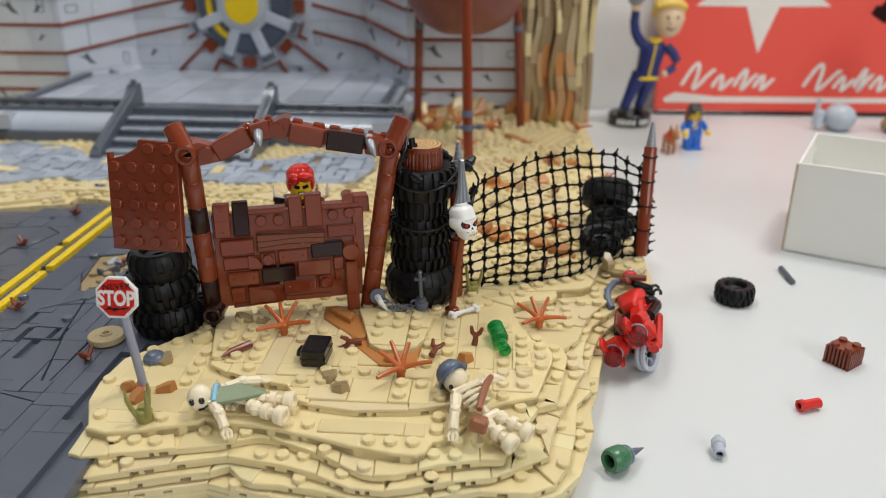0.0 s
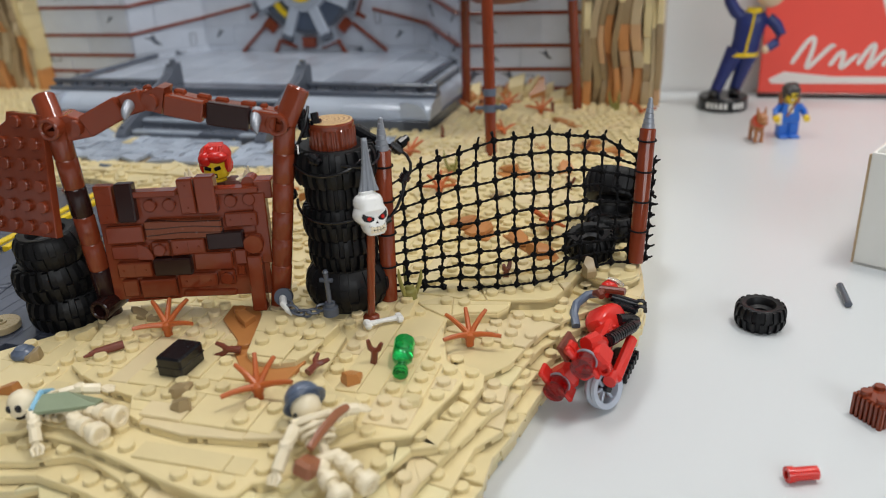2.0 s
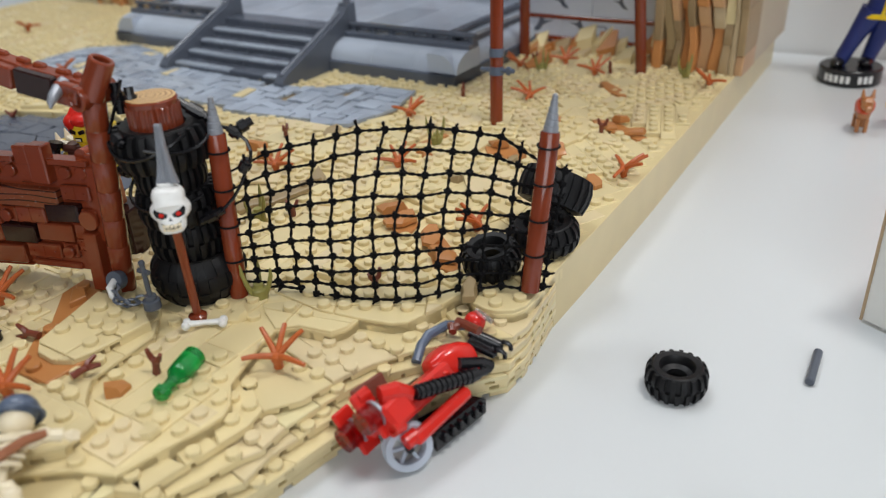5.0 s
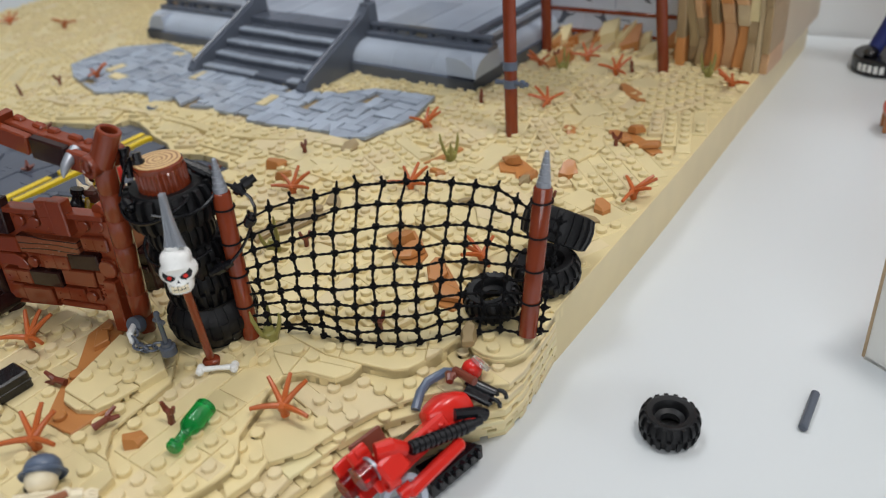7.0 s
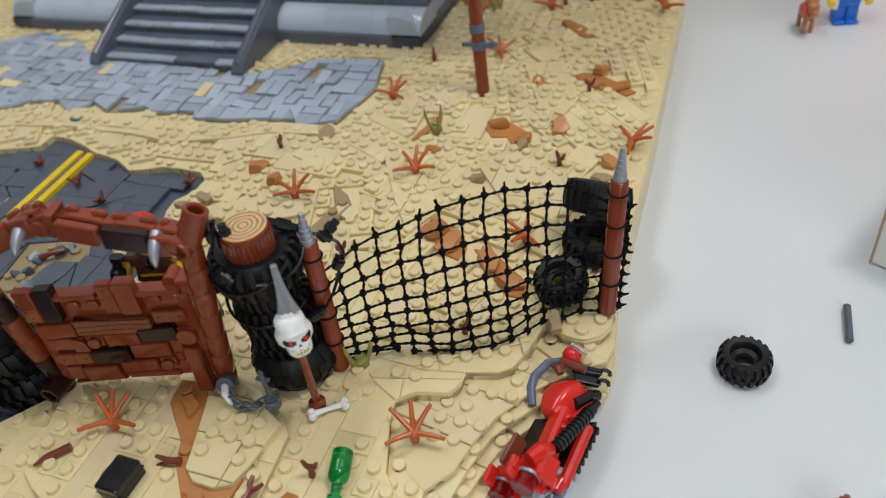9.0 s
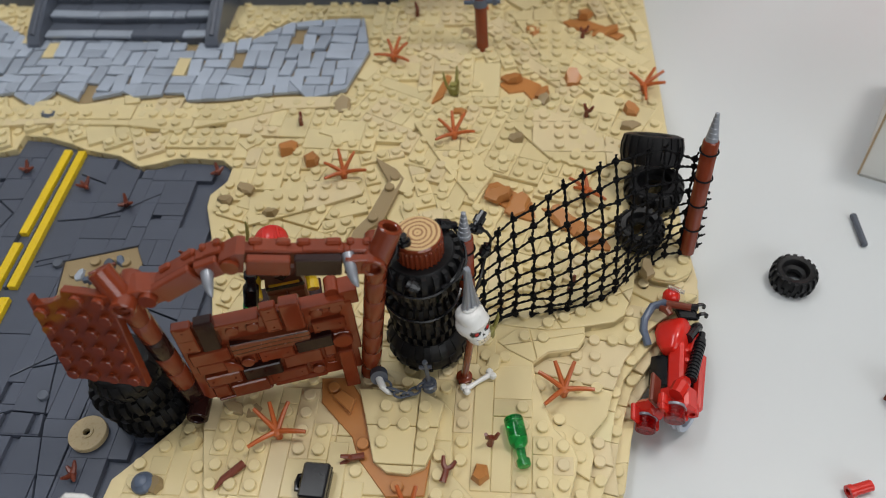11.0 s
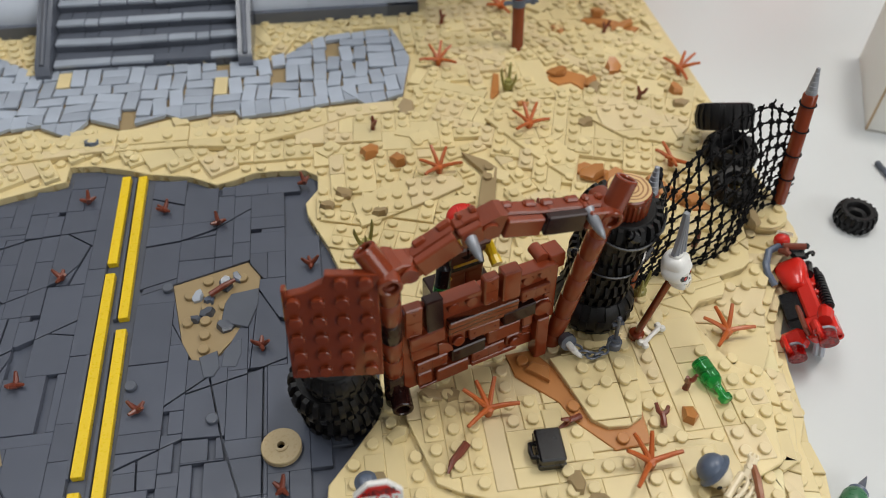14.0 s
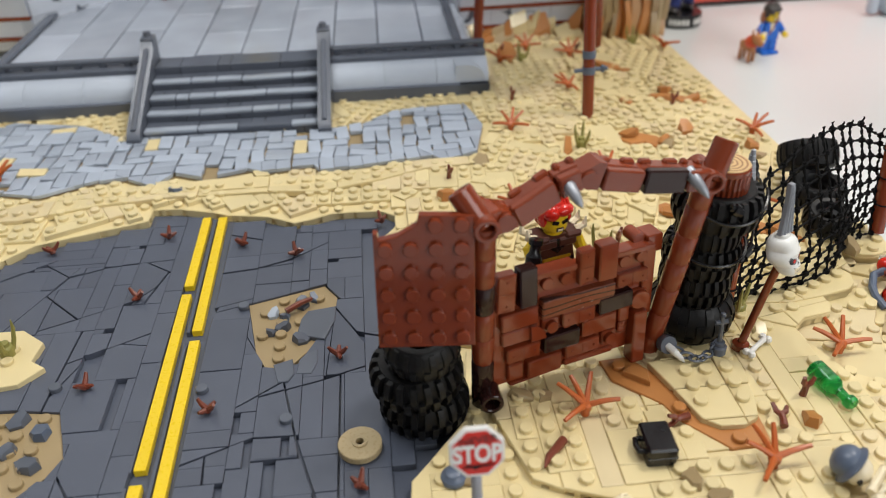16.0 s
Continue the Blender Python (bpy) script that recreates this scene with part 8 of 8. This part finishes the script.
for c in ((0.0850, 0.3010, 0.0225), (0.0758, 0.3030, 0.0110)):
    lamp = part("headlight", Shape().rod(c, (c[0] - 0.0012, c[1] - 0.0050, c[2] - 0.0004), 0.0040, n=20), RED_GLASS, bike, "clear red round headlight")
    part("bezel", Shape().lathe([(0.0040, 0), (0.0044, 0.0003), (0.0044, 0.0012), (0.0040, 0.0014)], 20, Matrix.Translation((c[0] + 0.0003, c[1] + 0.0012, c[2])) @ Vector((-0.24, -1, -0.08)).to_track_quat("Z", "Y").to_matrix().to_4x4()), SILVER, lamp)
part("lower_cowl", block((0.0775, 0.3065, 0.0115), (0.0110, 0.0080, 0.0090), 4, -40, -10, 0.002), RED, bike)
part("exhaust", Shape().box((0, 0, 0), (0.0040, 0.0250, 0.0040), 0.0010, pose(0.0985, 0.3165, 0.0150, 10, -35, -20)).rod((0.0935, 0.3030, 0.0132), (0.0950, 0.3070, 0.0138), 0.0024, n=14), RED, bike)
part("side_rail", block((0.0985, 0.3330, 0.0185), (0.0036, 0.0120, 0.0036), -6, -35, -20, 0.0006), RED, bike)
eng = part("grip_block", Shape().rod((0.0924, 0.3120, 0.0246), (0.1022, 0.3340, 0.0194), 0.0021, n=14).rod((0.1022, 0.3340, 0.0194), (0.1035, 0.3375, 0.0186), 0.0015, n=12), BLACK, bike, "black ribbed shock absorber")
for k in range(11):
    c = Vector((0.0930, 0.3132, 0.0243)).lerp(Vector((0.1010, 0.3314, 0.0200)), k / 10)
    e = Vector((0.0098, 0.0220, -0.0052)).normalized() * 0.00055
    part("rib", Shape().rod(c - e, c + e, 0.0025, n=14), BLACK, eng)
WM = Matrix.Translation((0.0918, 0.3065, 0.0084)) @ Matrix.Scale(0.86, 4) @ Vector((0.72, -0.62, 0.25)).to_track_quat("Z", "Y").to_matrix().to_4x4()
wh = part("wheel", Shape().lathe([(0.0062, -0.0022), (0.0086, -0.0026), (0.0090, -0.0012), (0.0082, 0.0), (0.0090, 0.0012), (0.0086, 0.0026), (0.0062, 0.0022), (0.0060, 0), (0.0062, -0.0022)], 32, WM, False), LIGHT_GREY, bike, "light grey spoked wheel")
for k in range(6):
    part("spoke", Shape().box((0.0036, 0, 0), (0.0064, 0.0013, 0.0018), 0.0003, WM @ Matrix.Rotation(k * math.pi / 3, 4, "Z")), LIGHT_GREY, wh)
part("hub", Shape().lathe([(0.0016, -0.003), (0.0016, 0.003)], 14, WM), BLACK, wh)
GUARD = [(0.1035, 0.3370), (0.0975, 0.3140), (0.0880, 0.3190), (0.0955, 0.3360)]
rw = part("wheel_guard", Shape().prism(GUARD, 0.0020, 0.0085, 0.0008), BLACK, bike, "flat black wheel guard")
for k in range(6):
    c = Vector(GUARD[0]).lerp(Vector(GUARD[1]), 0.12 + 0.15 * k)
    part("tread", Shape().box((0, 0, 0), (0.0030, 0.0016, 0.0040), 0.0004, pose(c.x + 0.0004, c.y, 0.0062, 0, 0, -14)), BLACK, rw)
part("rear_fork", Shape().tube([(0.0960, 0.3330, 0.0220), (0.1010, 0.3400, 0.0190), (0.1030, 0.3420, 0.0170)], 0.0022, 10), BLACK, bike)
bar = part("handlebar", Shape().rod((0.0930, 0.3475, 0.0245), (0.1030, 0.3495, 0.0205), 0.0018, n=12).box((0, 0, 0), (0.0100, 0.0048, 0.0022), 0.0004, pose(0.0985, 0.3455, 0.0212, 0, 22, 11)), BLACK, bike)
for dy in (0.0012, -0.0036):
    part("clip", Shape().tube([(0.1030 + 0.0019 * (1 + math.cos(a)), 0.3490 + dy, 0.0200 + 0.0019 * math.sin(a)) for a in (3.6, 2.8, 2.0, 1.2, 0.4, -0.4)], 0.0008, 8), BLACK, bar)
part("grip_bar", Shape().rod((0.0890, 0.3470, 0.0278), (0.0985, 0.3440, 0.0285), 0.0015, n=10), TWIG_BROWN, bike)
part("control_bar", Shape().tube([(0.0900, 0.3500, 0.0245), (0.0840, 0.3485, 0.0240), (0.0800, 0.3430, 0.0225), (0.0792, 0.3390, 0.0205), (0.0805, 0.3330, 0.0180)], 0.0017, 10), BLUE_GREY, bike)
part("saddle", Shape().tube([(0.0868, 0.3460, 0.0262), (0.0888, 0.3440, 0.0272), (0.0898, 0.3420, 0.0268)], [0.0013, 0.0017, 0.0013], 9).tube([(0.0888, 0.3440, 0.0272), (0.0905, 0.3462, 0.0275)], [0.0016, 0.0012], 9), TWIG_BROWN, bike)
part("rear_lamp", Shape().ball((0.0925, 0.3525, 0.0250), (0.0038, 0.0038, 0.0038), 14), RED, bike)
part("lamp_glass", Shape().lathe([(0.0038, 0), (0.0036, 0.0016), (0.0, 0.0020)], 16, pose(0.0945, 0.3545, 0.0262, -40, 30, 0)), CLEAR, bike)
part("side_bag", block((0.0785, 0.3090, 0.0230), (0.0018, 0.0130, 0.0066), 0, -35, -14, 0.0006), TWIG_BROWN, bike)

# ---- sand plates in zones of their own direction; nearest as pieces, the rest joined ----
def stud_plate(w, d, h, mask, pitch, mt, gap):
    key = ("sand", w, d, h, mask, mt.name, gap)
    if key not in MESHES:
        sh = Shape().box((0, 0, -h / 2), (w * pitch - gap, d * pitch - gap, h), 0.0003)
        for i in range(w):
            for j in range(d):
                if mask >> (i * d + j) & 1:
                    sh.stud((i - (w - 1) / 2) * pitch, (j - (d - 1) / 2) * pitch, 0, 10)
        MESHES[key] = sh.mesh("plate", [mt])
    return MESHES[key]


def sand_plates():
    rg = random.Random(11)
    gp = 0.0076
    seeds = []
    for k in range(64):
        x, y = rg.uniform(-0.40, 0.12), rg.uniform(0.345, 0.70)
        seeds.append((x, y, TURN_MOC + rg.choice((0, 0, 18, -18, 27, -27, 45, rg.uniform(-40, 40))), rg.choice((0, 0.0002, 0.0005, 0.0007, 0.0010))))
    for k in range(9):
        seeds.append((rg.uniform(-0.62, -0.40), rg.uniform(0.46, 0.75), TURN_MOC, 0))

    def zone(x, y):
        if y < 0.335:
            return -1
        return min(range(len(seeds)), key=lambda q: (seeds[q][0] - x) ** 2 + ((seeds[q][1] - y) * 1.5) ** 2)

    fields = [(-1, TURN_MOC, 0.0)] + [(k, s[2], s[3]) for k, s in enumerate(seeds)]
    near, far = 0, Shape()
    h = 0.0038
    blocked = (RIVER, PLAT_A, PLAT_N, PLAT_M, PLAT_R, PAVE, strip, *ORANGE)
    loose = Shape()
    for zi, turn, lift in fields:
        ox, oy = (-0.05, 0.30) if zi < 0 else seeds[zi][:2]
        span = 34 if zi < 0 else 18
        cells = {0: [], 1: []}
        spare = []
        for i in range(-span, span):
            for j in range(-span, span):
                x, y = grid_to_world(i, j, turn, ox, oy, gp)
                cor = [(x + dx, y + dy) for dx in (-0.0040, 0.0040) for dy in (-0.0040, 0.0040)]
                if y > 0.73 or zone(x, y) != zi or not inside(x, y, SAND):
                    continue
                if not all(inside(a, b, SAND) for a, b in cor) or any(inside(a, b, p) for p in blocked for a, b in cor):
                    spare.append((x, y))
                    continue
                if zi < 0:
                    n1 = sum(inside(a, b, L1) for a, b in cor)
                    if 0 < n1 < 4:
                        spare.append((x, y))
                        continue
                    cells[1 if n1 else 0].append((i, j))
                else:
                    cells[0].append((i, j))
        for lv in (0, 1):
            for i, j, w, d in packed(cells[lv], [(2, 4), (4, 2), (2, 2), (2, 2), (1, 3), (1, 4), (4, 1), (1, 2), (2, 1), (1, 6), (3, 1), (1, 3)], rg):
                x, y = grid_to_world(i + (w - 1) / 2, j + (d - 1) / 2, turn, ox, oy, gp)
                q = noise.noise((x * 30, y * 30, 4.0)) * 0.8 + rg.uniform(-0.3, 0.3)
                slim = min(w, d) == 1
                mask = 0
                if zi < 0:
                    style = rg.choice((("all", "all", "none") if slim else ("all", "all", "row", "none")) if x > 0 else (("all", "none") if slim else ("all", "row", "row", "none", "none")))
                    for c in range(w * d):
                        on = style == "all" or (style == "row" and (c % d == 0 if d <= w else c < d))
                        mask |= (on and rg.random() < 0.94) << c
                else:
                    studded = rg.random() < (0.88 if slim else (0.76 if q > 0.0 else 0.28))
                    for c in range(w * d):
                        mask |= (studded and rg.random() < 0.93) << c
                m = pose(x, y, G + lv * PL + lift + rg.choice((0, 0, 0.0003, -0.0002)) * (1 if zi < 0 else 0.5), rg.uniform(-0.4, 0.4), rg.uniform(-0.4, 0.4), turn)
                faded = rg.random() < 0.14
                me = stud_plate(w, d, h, mask, gp, TAN_PINK if faded else TAN, 0.00014 if zi < 0 else 0.00012)
                far.mi = 1 if faded else 0
                if y < 0.46 and x > -0.14 and near < 290:
                    near += 1
                    part("plate", me, None, base, "", m)
                else:
                    far.add([v.co for v in me.vertices], [tuple(p.vertices) for p in me.polygons], m)
        # single studs that peep out where no whole plate fits
        for x, y in spare:
            ring = [(x + 0.0026 * math.cos(a), y + 0.0026 * math.sin(a)) for a in (k * 0.785 for k in range(8))]
            if not all(inside(a, b, SAND) for a, b in ring) or any(inside(a, b, p) for p in blocked for a, b in ring):
                continue
            up = sum(inside(a, b, L1) for a, b in ring)
            if up in (0, 8) and rg.random() < (0.9 if zi < 0 else 0.7):
                z = Z1 - 0.0006 if up else (G - 0.0005 if zi < 0 else G - 0.0016)
                loose.lathe([(0.0024, z - 0.0004), (0.0024, z + 0.0015), (0.0021, z + 0.0018)], 10, Matrix.Translation((x, y, 0)))
    tagged(part("single_studs", loose, TAN, base), kind="stuff")
    # small slopes and broken plates strewn over the far sand
    for k in range(130):
        x, y = rg.uniform(-0.58, 0.112), rg.uniform(0.42, 0.72)
        if not inside(x, y, SAND) or any(inside(x, y, p) for p in blocked) or zone(x, y) < 0 or (x < -0.12 and y < 0.50):
            continue
        w, d, t = rg.choice(((0.0076, 0.0076), (0.0076, 0.0152), (0.0114, 0.0076), (0.0076, 0.0040))) + (rg.choice((0, 0, 20, -20, 45)),)
        z = G + seeds[zone(x, y)][3]
        h0, h1 = rg.choice(((0.0016, 0.0003), (0.0011, 0.0011), (0.0012, 0.0003), (0.0006, 0.0006)))
        far.mi = 1 if rg.random() < 0.15 else 0
        v = [(sx * w / 2, sy * d / 2, zz) for sx, hh in ((-1, h0), (1, h1)) for sy in (-1, 1) for zz in (-0.0015, hh)]
        far.add(v, [(0, 1, 3, 2), (4, 6, 7, 5), (0, 4, 5, 1), (2, 3, 7, 6), (0, 2, 6, 4), (1, 5, 7, 3)], pose(x, y, z, rg.uniform(-2, 2), rg.uniform(-2, 2), TURN_MOC + t))
        if h0 == h1 and w > 0.007:
            far.stud(0, 0, h0, 10, pose(x, y, z, 0, 0, TURN_MOC + t))
    tagged(part("far_sand_plates", far, [TAN_FAR, TAN_PINK], base), kind="stuff")


sand_plates()
